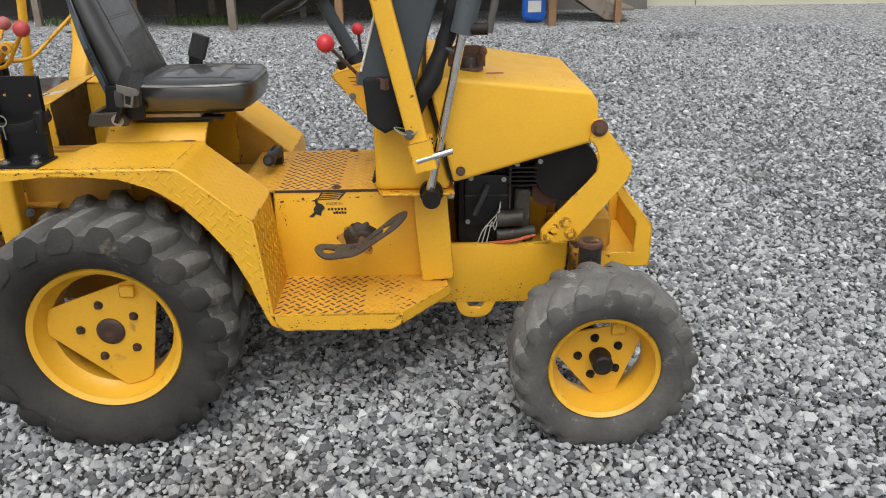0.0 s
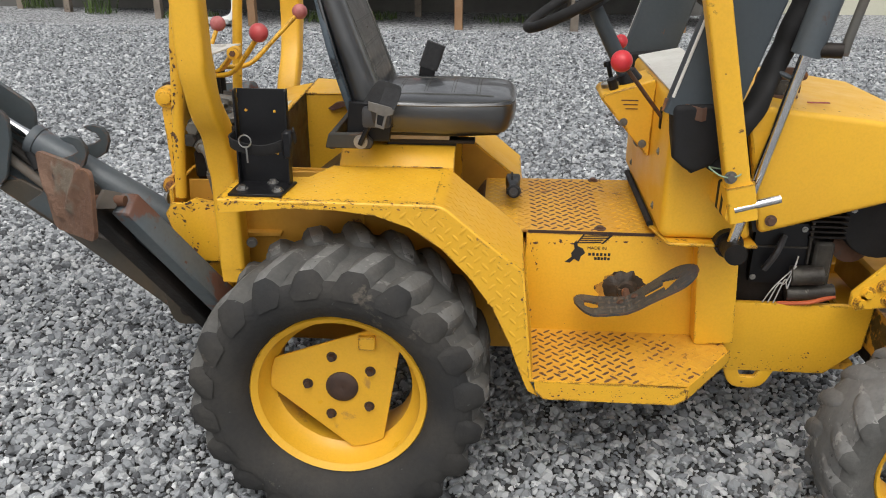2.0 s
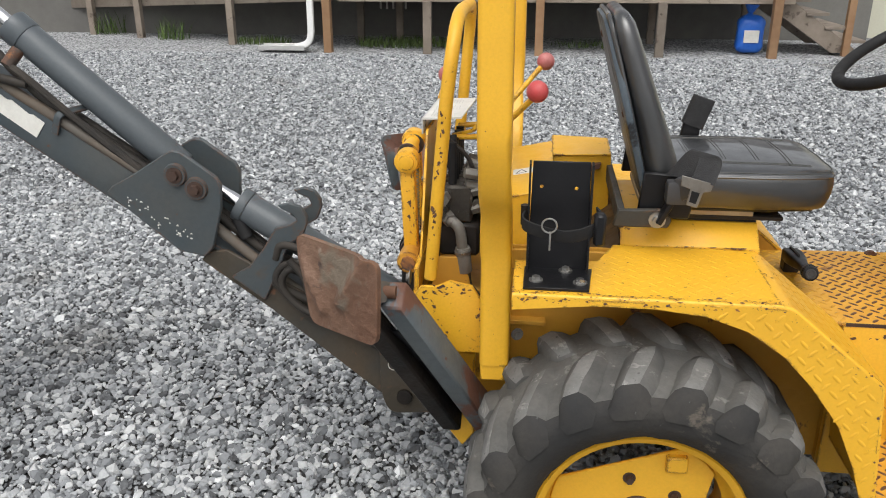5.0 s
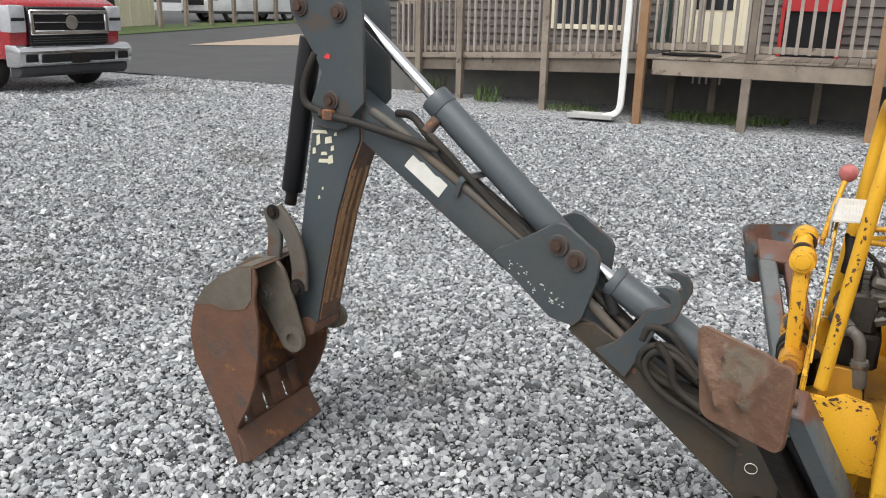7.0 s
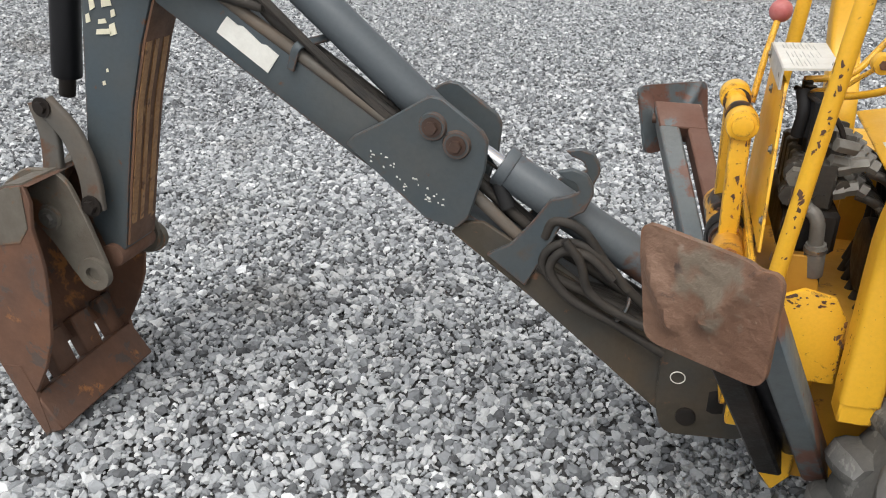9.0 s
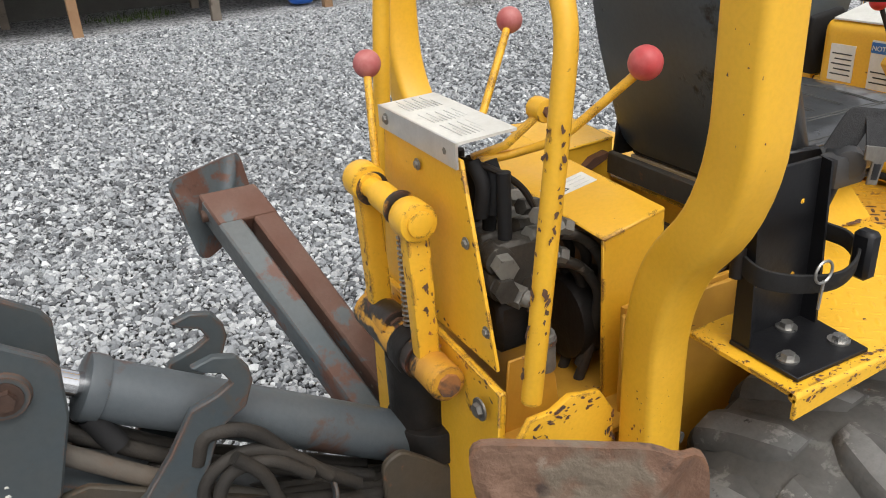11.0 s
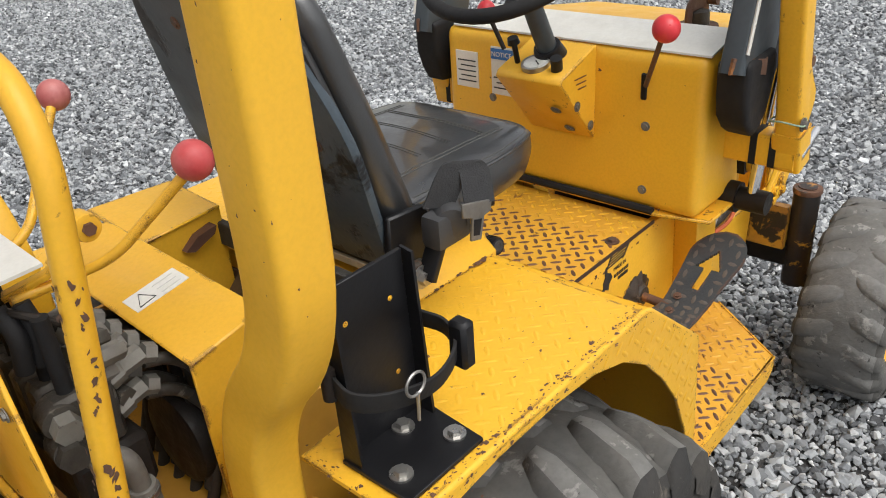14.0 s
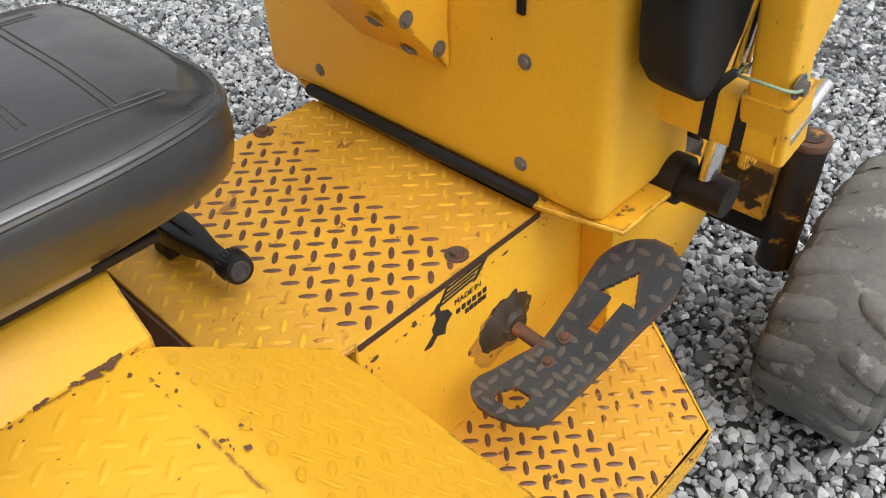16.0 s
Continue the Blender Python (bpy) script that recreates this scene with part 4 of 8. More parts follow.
def pickup():
    """Built with its nose towards +x at the origin's y, then turned and set down."""
    t = thing("pickup_truck", (0, 0, 0), "red pickup truck with chrome grille parked on gravel", "truck")
    prof = [(-5.6, 0.55), (-0.25, 0.5), (-0.1, 0.7), (-0.06, 1.05), (-0.12, 1.32), (-0.35, 1.42), (-1.5, 1.5), (-2.1, 1.98), (-3.6, 2.0), (-3.9, 1.45), (-5.6, 1.42)]
    part("body", prism(prof, "y", -0.98, 0.98, 0.05, 2), "car_red", t)
    part("bumper", prism([(-0.2, 0.40), (0.08, 0.40), (0.15, 0.47), (0.16, 0.66), (0.06, 0.73), (-0.2, 0.73)], "y", -1.01, 1.01, 0.03, 2), "chrome", t, "chrome front bumper")
    part("lower_valance", prism([(-0.2, 0.24), (0.0, 0.25), (0.07, 0.30), (0.09, 0.405), (-0.2, 0.405)], "y", -0.96, 0.96, 0.02), "plastic_grey", t)
    part("bumper_insert", box(0.14, 0.168, -0.66, 0.66, 0.465, 0.595, 0.01), "black_paint", t)
    part("plate_blank", box(0.16, 0.18, -0.16, 0.16, 0.44, 0.60, 0.004), "black_steel", t)
    for y in (-0.82, 0.82):
        part("fog_lamp", box(0.12, 0.166, y - 0.10, y + 0.10, 0.48, 0.60, 0.01), "black_paint", t)
    g = part("grille", box(-0.1, 0.0, -0.70, 0.70, 0.72, 1.28, 0.02), "black_paint", t, "black grille with a chrome surround")
    for z0, z1 in ((1.165, 1.235), (0.865, 0.935)):
        part("chrome_frame", box(-0.03, 0.035, -0.68, 0.68, z0, z1, 0.014), "chrome", g)
    part("chrome_frame", box(-0.02, 0.02, -0.60, 0.60, 1.043, 1.056, 0.003), "chrome", g)
    for k in range(3):
        part("grille_slat", box(-0.02, 0.015, -0.66, 0.66, 0.745 + k * 0.035, 0.758 + k * 0.035, 0.003), "plastic_grey", g)
    for s in (-1, 1):
        part("chrome_frame", box(-0.03, 0.035, s * 0.66 - 0.035, s * 0.66 + 0.035, 0.87, 1.23, 0.014), "chrome", g)
    part("badge", lathe([(0.0, 0.0), (0.11, 0.0), (0.11, 0.03), (0.0, 0.03)], (0.015, 0, 1.05), (1, 0, 0), 24), "chrome", g, "plain oval badge")
    for s in (-1, 1):
        hl = part("headlight", box(-0.3, -0.01, min(s * 0.73, s * 0.99), max(s * 0.73, s * 0.99), 0.90, 1.30, 0.04, seg=2), "lamp_glass", t)
        part("lamp_divider", box(-0.06, 0.0, min(s * 0.75, s * 0.97), max(s * 0.75, s * 0.97), 1.07, 1.12, 0.01), "black_paint", hl)
        part("mirror", box(-1.75, -1.55, min(s * 1.02, s * 1.3), max(s * 1.02, s * 1.3), 1.45, 1.75, 0.04), "black_paint", t)
        part("side_window", box(-3.4, -1.75, min(s * 0.975, s * 0.985), max(s * 0.975, s * 0.985), 1.5, 1.88, 0.02), "glass", t)
        for x in (-0.95, -4.7):
            road_wheel(t, (x, s * 0.86, 0.42), 0.42, 0.28)
    part("windscreen", hexa8([(-1.55, -0.85, 1.53), (-1.55, 0.85, 1.53), (-1.57, 0.85, 1.53), (-1.57, -0.85, 1.53)], [(-2.05, -0.8, 1.96), (-2.05, 0.8, 1.96), (-2.08, 0.8, 1.96), (-2.08, -0.8, 1.96)]), "glass", t)
    t.matrix_basis = pose(-12.30, 7.37, 0.0, 0, 0, -2) @ Matrix.Scale(1.06, 4)
    return t


pickup()


def minivan():
    v = thing("minivan", (0, 0, 0), "white minivan parked beyond the lane", "van")
    part("body", prism([(-2.5, 0.35), (2.45, 0.35), (2.5, 0.8), (2.2, 1.02), (1.55, 1.1), (0.75, 1.72), (-2.1, 1.76), (-2.5, 1.1)], "y", -0.97, 0.97, 0.08, 2), "car_white", v)
    for side in (-1, 1):
        for x0, x1 in ((-2.0, -0.8), (-0.72, 0.25), (0.32, 1.0)):
            part("side_window", prism([(x0, 1.12), (x1, 1.12), (x1 - (0.35 if x1 > 0.9 else 0.0), 1.6), (x0, 1.62)], "y", *sorted((side * 0.985, side * 0.96)), 0.02), "glass", v)
        part("headlight", box(2.1, 2.4, *sorted((side * 0.99, side * 0.75)), 0.78, 0.95, 0.03), "lamp_glass", v)
        part("mirror", box(0.95, 1.15, *sorted((side * 0.97, side * 1.18)), 1.05, 1.25, 0.03), "black_paint", v)
    part("grille", box(2.42, 2.52, -0.55, 0.55, 0.62, 0.82, 0.02), "black_paint", v)
    part("lower_trim", box(-2.4, 2.47, -0.985, 0.985, 0.30, 0.40, 0.02), "plastic_grey", v)
    part("tail_light", box(-2.52, -2.42, -0.98, -0.8, 0.95, 1.4, 0.02), "red_metal", v)
    for x in (-1.5, 1.5):
        for y in (-0.86, 0.86):
            road_wheel(v, (x, y, 0.33), 0.33, 0.2)
    v.matrix_basis = pose(-23.85, 25.3, land(-23.85, 25.3), 0, 0, 259)


minivan()


def far_edge():
    b = thing("far_building", (-27, 17, 0), "pale ribbed siding building beyond the lane", "building")
    z = 0.35
    part("wall", box(-31, -24.2, 10.0, 20.6, z - 0.3, z + 4), "far_tan", b)
    for i in range(24):
        part("siding_rib", box(-24.2, -24.16, 10.2 + i * 0.44, 10.26 + i * 0.44, z, z + 4), "far_tan", b)
    part("door", box(-24.2, -24.14, 18.2, 18.75, z + 0.1, z + 2.2), "glass", b)
    for i in range(9):
        x, y = -22.9 + i * 0.06, 19.6 + i * 1.22
        tagged(part("fence_post", box(x - 0.07, x + 0.07, y - 0.07, y + 0.07, land(x, y) - 0.1, land(x, y) + 1.7, 0.01), "deck_wood"), "weathered wooden fence post along the lane", "fence post", "fence posts along the lane")


far_edge()

# ---- the backhoe loader ----
CY = -0.09
T = thing("backhoe_loader", (0.4, CY, 0), "small yellow backhoe loader with grey boom, worn paint and rust", "backhoe loader")


def mirror(y):
    return 2 * CY - y


def span(near_y, other_y, s):
    """The two y of a part on the near (s = 1) or the far side."""
    return (near_y, other_y) if s > 0 else (mirror(other_y), mirror(near_y))


def wheel(c, s, R, r, w, dish, lugs, lug_w, plate_turn, hub_out):
    """A lugged wheel: c is the middle of its outer face; s: 1 with its face to -y."""
    c = Vector(c)
    out = Vector((0, -s, 0))
    wh = part("wheel", lathe([(r * 0.93, -0.006), (r * 1.0, 0.004), (r * 1.03, -0.004), (r * 1.03, -0.012), (r * 0.97, -0.02), (r * 0.95, -0.045), (r * 0.86, -0.06), (r * 0.84, -w * 0.62), (r * 0.95, -w * 0.86), (r * 1.03, -w + 0.01), (r * 1.0, -w), (r * 0.93, -w + 0.008), (r * 0.80, -w * 0.62), (r * 0.81, -0.065), (r * 0.9, -0.045)], c, out, 56), "rim_yellow", T, "deep-dished yellow steel wheel")
    ty = bmesh.new()
    rc = R * (0.957 if R > 0.3 else 0.970)
    sh = rc * 0.93
    bul = 0.052 if R > 0.3 else 0.028
    tw_ = w + 2 * bul
    tc = c + out * bul
    lathe([(r * 1.0, -bul - 0.006), (r * 1.10, -bul * 0.45), (r + (rc - r) * 0.42, -0.004), (r + (rc - r) * 0.62, 0.0), (rc * 0.9, -0.004), (sh, -0.016), (rc * 0.985, -tw_ * 0.22), (rc, -tw_ * 0.5), (rc * 0.985, -tw_ * 0.78), (sh, -tw_ + 0.016), (rc * 0.9, -tw_ + 0.004), (r + (rc - r) * 0.5, -tw_), (r * 1.12, -tw_ + bul * 0.5), (r, -tw_ + bul + 0.006)], tc, out, 96, ty)
    side = Vector((1, 0, 0))
    up = Vector((0, 0, 1))
    rng = random.Random(int(R * 1000) + int(c.x * 10) + s)
    def rough(bm):
        for v in bm.verts:
            q = noise.noise(v.co * 22) * 0.0035 + noise.noise(v.co * 60) * 0.002
            d = v.co - c
            d.y = 0
            v.co += d.normalized() * q

    for i in range(lugs):
        for half in (0, 1):
            lg = bmesh.new()
            a0 = 2 * math.pi * (i + 0.5 * half) / lugs
            ring = []
            path = ((0.47, rc * 0.975, R * 0.985, 0.0), (0.36, rc * 0.985, R, 0.18), (0.25, rc * 0.98, R, 0.38), (0.13, rc * 0.965, R * 0.993, 0.60), (0.05, sh * 0.985, R * 0.975, 0.80), (0.0, rc * 0.89, rc * 0.945, 0.92), (-0.012, rc * 0.83, rc * 0.852, 1.0))
            for n, (f, lo, hi, tw) in enumerate(path):
                ax = bul - tw_ * (f if half == 0 else 1 - f)
                da = (2 * math.pi / lugs) * 0.55 * tw
                hi *= (1 if R > 0.3 else 0.988) - 0.012 * rng.random()
                k = lug_w / R * (0.72 if n in (0, len(path) - 1) else 1.0) * rng.uniform(0.93, 1.07)
                row = []
                for rad, kk in ((lo, -0.78), (lo + (hi - lo) * 0.70, -0.54), (hi, -0.30), (hi, 0.30), (lo + (hi - lo) * 0.70, 0.54), (lo, 0.78)):
                    ang = a0 + da + kk * k
                    row.append(lg.verts.new(c + out * ax + side * math.cos(ang) * rad + up * math.sin(ang) * rad))
                ring.append(row)
            for si, (r0, r1) in enumerate(zip(ring, ring[1:])):
                for k in range(5):
                    # Lug tops get the lighter tone: dust plus painted-in light from above.
                    lg.faces.new((r0[k], r0[k + 1], r1[k + 1], r1[k])).material_index = 2 if si > 3 else 1 if k == 2 else 0
            lg.faces.new(ring[0][::-1])
            lg.faces.new(ring[-1]).material_index = 2
            bmesh.ops.recalc_face_normals(lg, faces=lg.faces)
            rough(lg)
            part("lug", lg, ["lug_side" if R > 0.3 else "tyre", "tyre", "tyre_side" if R > 0.3 else "lug_side"], wh, "", 75)
    bmesh.ops.recalc_face_normals(ty, faces=ty.faces)
    rough(ty)
    for f in ty.faces:
        d = f.calc_center_median() - c
        f.material_index = 1 if math.hypot(d.x, d.z) > sh * 0.995 else 0
    part("tyre", ty, ["tyre_side" if R > 0.3 else "lug_side", "lug_side" if R > 0.3 else "tyre"], wh, "worn lugged rubber tyre grey with dust", 50)
    # three-cornered centre plate
    pts = []
    for i in range(3):
        a = radians(plate_turn + 120 * i)
        for da in (-0.24, -0.08, 0.08, 0.24):
            pts.append((c.x + math.cos(a + da) * r * 0.84, c.z + math.sin(a + da) * r * 0.84))
    y = c.y + s * dish
    pl = part("centre_plate", prism(pts, "y", y - 0.004, y + 0.004, 0.0015), "rim_yellow", wh)
    hub = bmesh.new()
    o = Vector((c.x, y, c.z))
    lathe([(0.0, 0.0), (r * 0.19, 0.0), (r * 0.19, hub_out), (r * 0.15, hub_out + 0.006), (r * 0.05, hub_out + 0.006), (0.0, hub_out + 0.003)], o, out, 24, hub, False)
    part("hub", hub, "bolt_brown" if hub_out < 0.02 else "black_steel", wh, "rusty hub" if hub_out < 0.02 else "greasy black hub cap")
    for i in range(5):
        a = radians(90 + 72 * i + 15)
        p = o + Vector((math.cos(a), 0, math.sin(a))) * r * 0.40
        part("wheel_bolt", bolt(p, out, 0.0085, 0.018), "bolt_brown" if hub_out < 0.02 else "black_steel", wh)
    a = radians(62)
    p = o + Vector((math.cos(a), 0, math.sin(a))) * r * 0.68
    part("weld_tab", box(p.x - 0.022, p.x + 0.02, min(y, y - s * 0.018), max(y, y - s * 0.018), p.z - 0.018, p.z + 0.018, 0.003), "yellow_chipped", wh)
    return wh


for s in (1, -1):
    wheel((0.0, -0.645 if s > 0 else mirror(-0.645), 0.315), s, 0.363, 0.212, 0.225, 0.055, 20, 0.056, 50, 0.008)
    wheel((1.391, -0.712 if s > 0 else mirror(-0.712), 0.227), s, 0.266, 0.155, 0.158, 0.080, 18, 0.036, 40, 0.06)

# fenders, steps
for s in (1, -1):
    y_in, y_out = (-0.30, -0.575) if s > 0 else (mirror(-0.30), mirror(-0.575))
    Y = (lambda y: y) if s > 0 else mirror
    top = [(-0.27, Y(-0.576)), (0.222, Y(-0.576)), (0.226, Y(-0.297)), (-0.06, Y(-0.297)), (-0.10, Y(-0.40)), (-0.27, Y(-0.41))]
    f = part("fender", prism(top, "z", 0.781, 0.787), "yellow", T, "yellow tread-plate fender with worn chipped edges")
    sl = [(0.222, 0.7868), (0.238, 0.7845), (0.252, 0.7765), (0.430, 0.632), (0.426, 0.628), (0.246, 0.772), (0.222, 0.781)]
    part("sloped_plate", prism(sl, "y", *sorted((Y(-0.576), Y(-0.30)))), "yellow", f)
    bend = [(-0.27, 0.781), (0.222, 0.781), (0.237, 0.7785), (0.250, 0.772), (0.426, 0.6275), (0.456, 0.349)]
    part("rolled_edge", sweep([(x, Y(-0.576), z) for x, z in bend], circle(0.006, 16), (0, 1, 0)), "yellow", f)
    fr = [(0.430, 0.632), (0.462, 0.352), (0.456, 0.350), (0.425, 0.628)]
    part("front_plate", prism(fr, "y", *sorted((Y(-0.576), Y(-0.317))), 0.001), "yellow", f)
    arch = [(-0.27, 0.781), (0.222, 0.781), (0.237, 0.7785), (0.250, 0.772), (0.427, 0.628), (0.456, 0.345), (0.478, 0.303), (0.452, 0.318), (0.430, 0.37), (0.402, 0.45), (0.36, 0.54), (0.30, 0.62), (0.24, 0.683), (0.17, 0.73), (0.09, 0.757), (0.0, 0.767), (-0.12, 0.767), (-0.27, 0.752)]
    part("side_flange", prism(arch, "y", *sorted((Y(-0.576), Y(-0.582))), 0.001), "yellow", f)
    # Inner wall in the darker yellow: the shade under the fender is colour.
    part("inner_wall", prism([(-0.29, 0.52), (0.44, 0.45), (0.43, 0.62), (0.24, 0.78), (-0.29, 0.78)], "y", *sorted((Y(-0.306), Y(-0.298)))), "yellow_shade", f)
    u = Vector((0.19, 0, -0.155)).normalized()
    part("tread_pattern", treads((0, 0, 0.787), (1, 0, 0), (0, 1, 0), top, high=0.0008), "yellow", f)
    part("tread_pattern", treads((0.240, Y(-0.575), 0.7872), u, (0, -s if s < 0 else 1, 0), [(0.0, 0.0), (0.245, 0.0), (0.245, 0.275), (0.0, 0.275)], high=0.0009) if s > 0 else treads((0.240, Y(-0.30), 0.7872), u, (0, 1, 0), [(0.0, 0.0), (0.245, 0.0), (0.245, 0.275), (0.0, 0.275)], high=0.0009), "yellow", f)
    if s > 0:
        fl = treads((0, -0.5825, 0), (1, 0, 0.0), (0, 0, 1), arch, high=0.001)
        part("tread_pattern", fl, "yellow", f)
        d = Vector((0.032, 0, -0.28)).normalized()
        part("tread_pattern", treads((0.4325, -0.578, 0.632), (0, 1, 0), d, [(0, 0.0), (0.255, 0.0), (0.255, 0.27), (0, 0.27)]), "yellow", f)
    st = [(0.455, Y(-0.585)), (0.825, Y(-0.59)), (0.965, Y(-0.405)), (0.965, Y(-0.318)), (0.455, Y(-0.318))]
    sp = part("step", prism(st, "z", 0.346, 0.352, 0.001), "yellow_worn", T, "yellow tread-plate step worn to rusty metal")
    part("tread_pattern", treads((0, 0, 0.352), (1, 0, 0), (0, 1, 0), st, only=lambda a, b: a < 0.72), "lug_worn", sp)
    part("tread_pattern", treads((0, 0, 0.352), (1, 0, 0), (0, 1, 0), st, only=lambda a, b: a >= 0.72), "lug_mixed", sp)
    part("step_flange", prism([(0.466, 0.352), (0.47, 0.325), (0.49, 0.303), (0.80, 0.303), (0.826, 0.318), (0.832, 0.352)], "y", *sorted((Y(-0.585), Y(-0.591)))), "yellow_chipped", sp)
    part("front_flange", hexa8([(0.826, Y(-0.59), 0.318), (0.832, Y(-0.585), 0.318), (0.972, Y(-0.402), 0.318), (0.966, Y(-0.402), 0.318)], [(0.826, Y(-0.59), 0.354), (0.832, Y(-0.585), 0.354), (0.972, Y(-0.402), 0.354), (0.966, Y(-0.402), 0.354)]), "yellow", sp)

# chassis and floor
# Chassis, belly and bulkhead have their shade painted in as darker yellow.
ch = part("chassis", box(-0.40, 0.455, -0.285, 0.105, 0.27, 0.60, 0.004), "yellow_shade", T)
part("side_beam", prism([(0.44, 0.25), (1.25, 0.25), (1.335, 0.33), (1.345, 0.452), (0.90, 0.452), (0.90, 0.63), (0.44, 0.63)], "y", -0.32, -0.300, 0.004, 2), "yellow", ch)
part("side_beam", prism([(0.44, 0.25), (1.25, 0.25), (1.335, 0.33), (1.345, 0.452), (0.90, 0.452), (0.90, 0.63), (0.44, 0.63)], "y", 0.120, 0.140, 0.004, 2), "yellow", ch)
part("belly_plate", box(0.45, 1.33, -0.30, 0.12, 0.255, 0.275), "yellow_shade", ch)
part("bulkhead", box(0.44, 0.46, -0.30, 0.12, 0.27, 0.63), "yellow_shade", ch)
for s in (1, -1):
    a, b = span(-0.375, -0.318, s)
    part("tower_foot", prism([(0.862, 0.632), (0.965, 0.632), (0.985, 0.36), (0.885, 0.352)], "y", a, b, 0.006, 2), "yellow", ch)
part("tow_bracket", sweep(rounded([(1.005, -0.31, 0.258), (1.022, -0.31, 0.212), (1.085, -0.31, 0.212), (1.105, -0.31, 0.258)], 0.02), rrect(0.036, 0.016, 0.004), (0, 1, 0)), "yellow_chipped", ch, "rusty tow loop")
fl = [(0.325, -0.302), (0.445, -0.318), (0.765, -0.318), (0.765, 0.138), (0.325, 0.122)]
floor = part("floor_plate", prism(fl, "z", 0.628, 0.636, 0.0015), "yellow_worn", T, "yellow tread-plate floor worn to rusty metal")
part("tread_pattern", treads((0, 0, 0.636), (1, 0, 0), (0, 1, 0), fl, only=lambda a, b: 0.45 < a < 0.645), "lug_worn", floor)
part("tread_pattern", treads((0, 0, 0.636), (1, 0, 0), (0, 1, 0), fl, only=lambda a, b: 0.41 < a <= 0.45 or 0.645 <= a < 0.68), "lug_mixed", floor)
part("tread_pattern", treads((0, 0, 0.636), (1, 0, 0), (0, 1, 0), fl, only=lambda a, b: a <= 0.41 or a >= 0.68), "yellow", floor)
for x, y in ((0.63, -0.297), (0.649, 0.118)):
    part("floor_bolt", bolt((x, y, 0.636), (0, 0, 1), 0.010, 0.008), "rust", floor)
part("edge_seam", box(0.445, 0.765, -0.3215, -0.3195, 0.629, 0.637), "bolt_brown", floor)

# pedals
def pedal():
    path = [(0.566, 0.478), (0.61, 0.470), (0.66, 0.476), (0.70, 0.488), (0.75, 0.527), (0.80, 0.568), (0.848, 0.606)]
    half = [0.050, 0.056, 0.050, 0.045, 0.050, 0.058, 0.056]
    bm = bmesh.new()
    sp = spline([(x, 0, z) for x, z in path], 24)
    rows = []
    gi = len(sp)
    for i, p in enumerate(sp):
        f = i / (gi - 1)
        t = f * (len(half) - 1)
        k = min(int(t), len(half) - 2)
        h = half[k] + (half[k + 1] - half[k]) * (t - k)
        cap = min(f, 1 - f) / 0.16
        if cap < 1:
            h *= math.sqrt(max(1 - (1 - cap) ** 2, 0.06))
        rows.append([(p.x, -0.398 - 0.062 * f + (-1 + 2 * j / 48) * h, p.z) for j in range(49)])

    def skip(i, j):
        f = (i + 0.5) / (gi - 1)
        v = abs(j + 0.5 - 24) / 24
        return (0.10 < f < 0.22 and v < 0.36 - 1.5 * abs(f - 0.15)) or (0.62 < f < 0.75 and v < 0.17) or (0.75 <= f < 0.87 and v < 0.50 * (0.87 - f) / 0.12)
    for dz, flip in ((0.003, False), (-0.003, True)):
        vs = [[bm.verts.new((x, y, z + dz)) for x, y, z in r] for r in rows]
        for i in range(gi - 1):
            for j in range(48):
                if skip(i, j):
                    continue
                q = (vs[i][j], vs[i + 1][j], vs[i + 1][j + 1], vs[i][j + 1])
                bm.faces.new(q[::-1] if flip else q)
    edge = [e for e in bm.edges if len(e.link_faces) == 1]
    bm.verts.index_update()
    m = gi * 49
    vl = list(bm.verts)
    done = set()
    for e in edge:
        a, b = sorted((e.verts[0].index, e.verts[1].index))
        if a < m and b < m and (a, b) not in done:
            done.add((a, b))
            bm.faces.new((vl[a], vl[b], vl[b + m], vl[a + m]))
    bmesh.ops.delete(bm, geom=[v for v in bm.verts if not v.link_faces], context='VERTS')
    bmesh.ops.recalc_face_normals(bm, faces=bm.faces)
    p = part("pedal", bm, "pedal", T, "dark grey tread-plate rocker pedal with cut-out arrow")
    rr = bmesh.new()
    for i in range(9, gi - 9, 9):
        for j, v in enumerate((-0.7, -0.25, 0.3, 0.72)):
            x, y0, z = rows[i][24]
            y = y0 + v * (rows[i][48][1] - y0)
            if any(skip(i + q, min(max(int((v + 1) * 24) + w, 0), 47)) for q in (-4, 0, 4) for w in (-4, 0, 4)):
                continue
            d = Vector((rows[i + 1][24][0] - x, 0, rows[i + 1][24][2] - z)).normalized()
            e = Vector((0, 1, 0))
            if (i // 9 + j) % 2:
                d, e = e, d
            o = Vector((x, y, z + 0.0032))
            n3 = Vector((-0.5, 0, 0.85)) * 0.0016
            lo = [rr.verts.new(o + d * a * 0.011 + e * b * 0.004) for a, b in ((-1, 0), (-0.4, -1), (0.4, -1), (1, 0), (0.4, 1), (-0.4, 1))]
            tp = rr.verts.new(o + n3)
            for k in range(6):
                rr.faces.new((lo[k], lo[(k + 1) % 6], tp))
    part("tread_pattern", rr, "grey_rust", p)
    for x, z in ((0.715, 0.499), (0.68, 0.481)):
        part("rivet", bolt((x, -0.41, z + 0.003), (-0.4, 0, 0.9), 0.006, 0.005), "rust", p)
    part("pedal_shaft", rod((0.70, -0.40, 0.480), (0.705, -0.30, 0.482), 0.010), "rust", p)
    part("pedal_boss", rod((0.705, -0.338, 0.480), (0.705, -0.317, 0.480), 0.022, 0.034, 14), "grease", p)
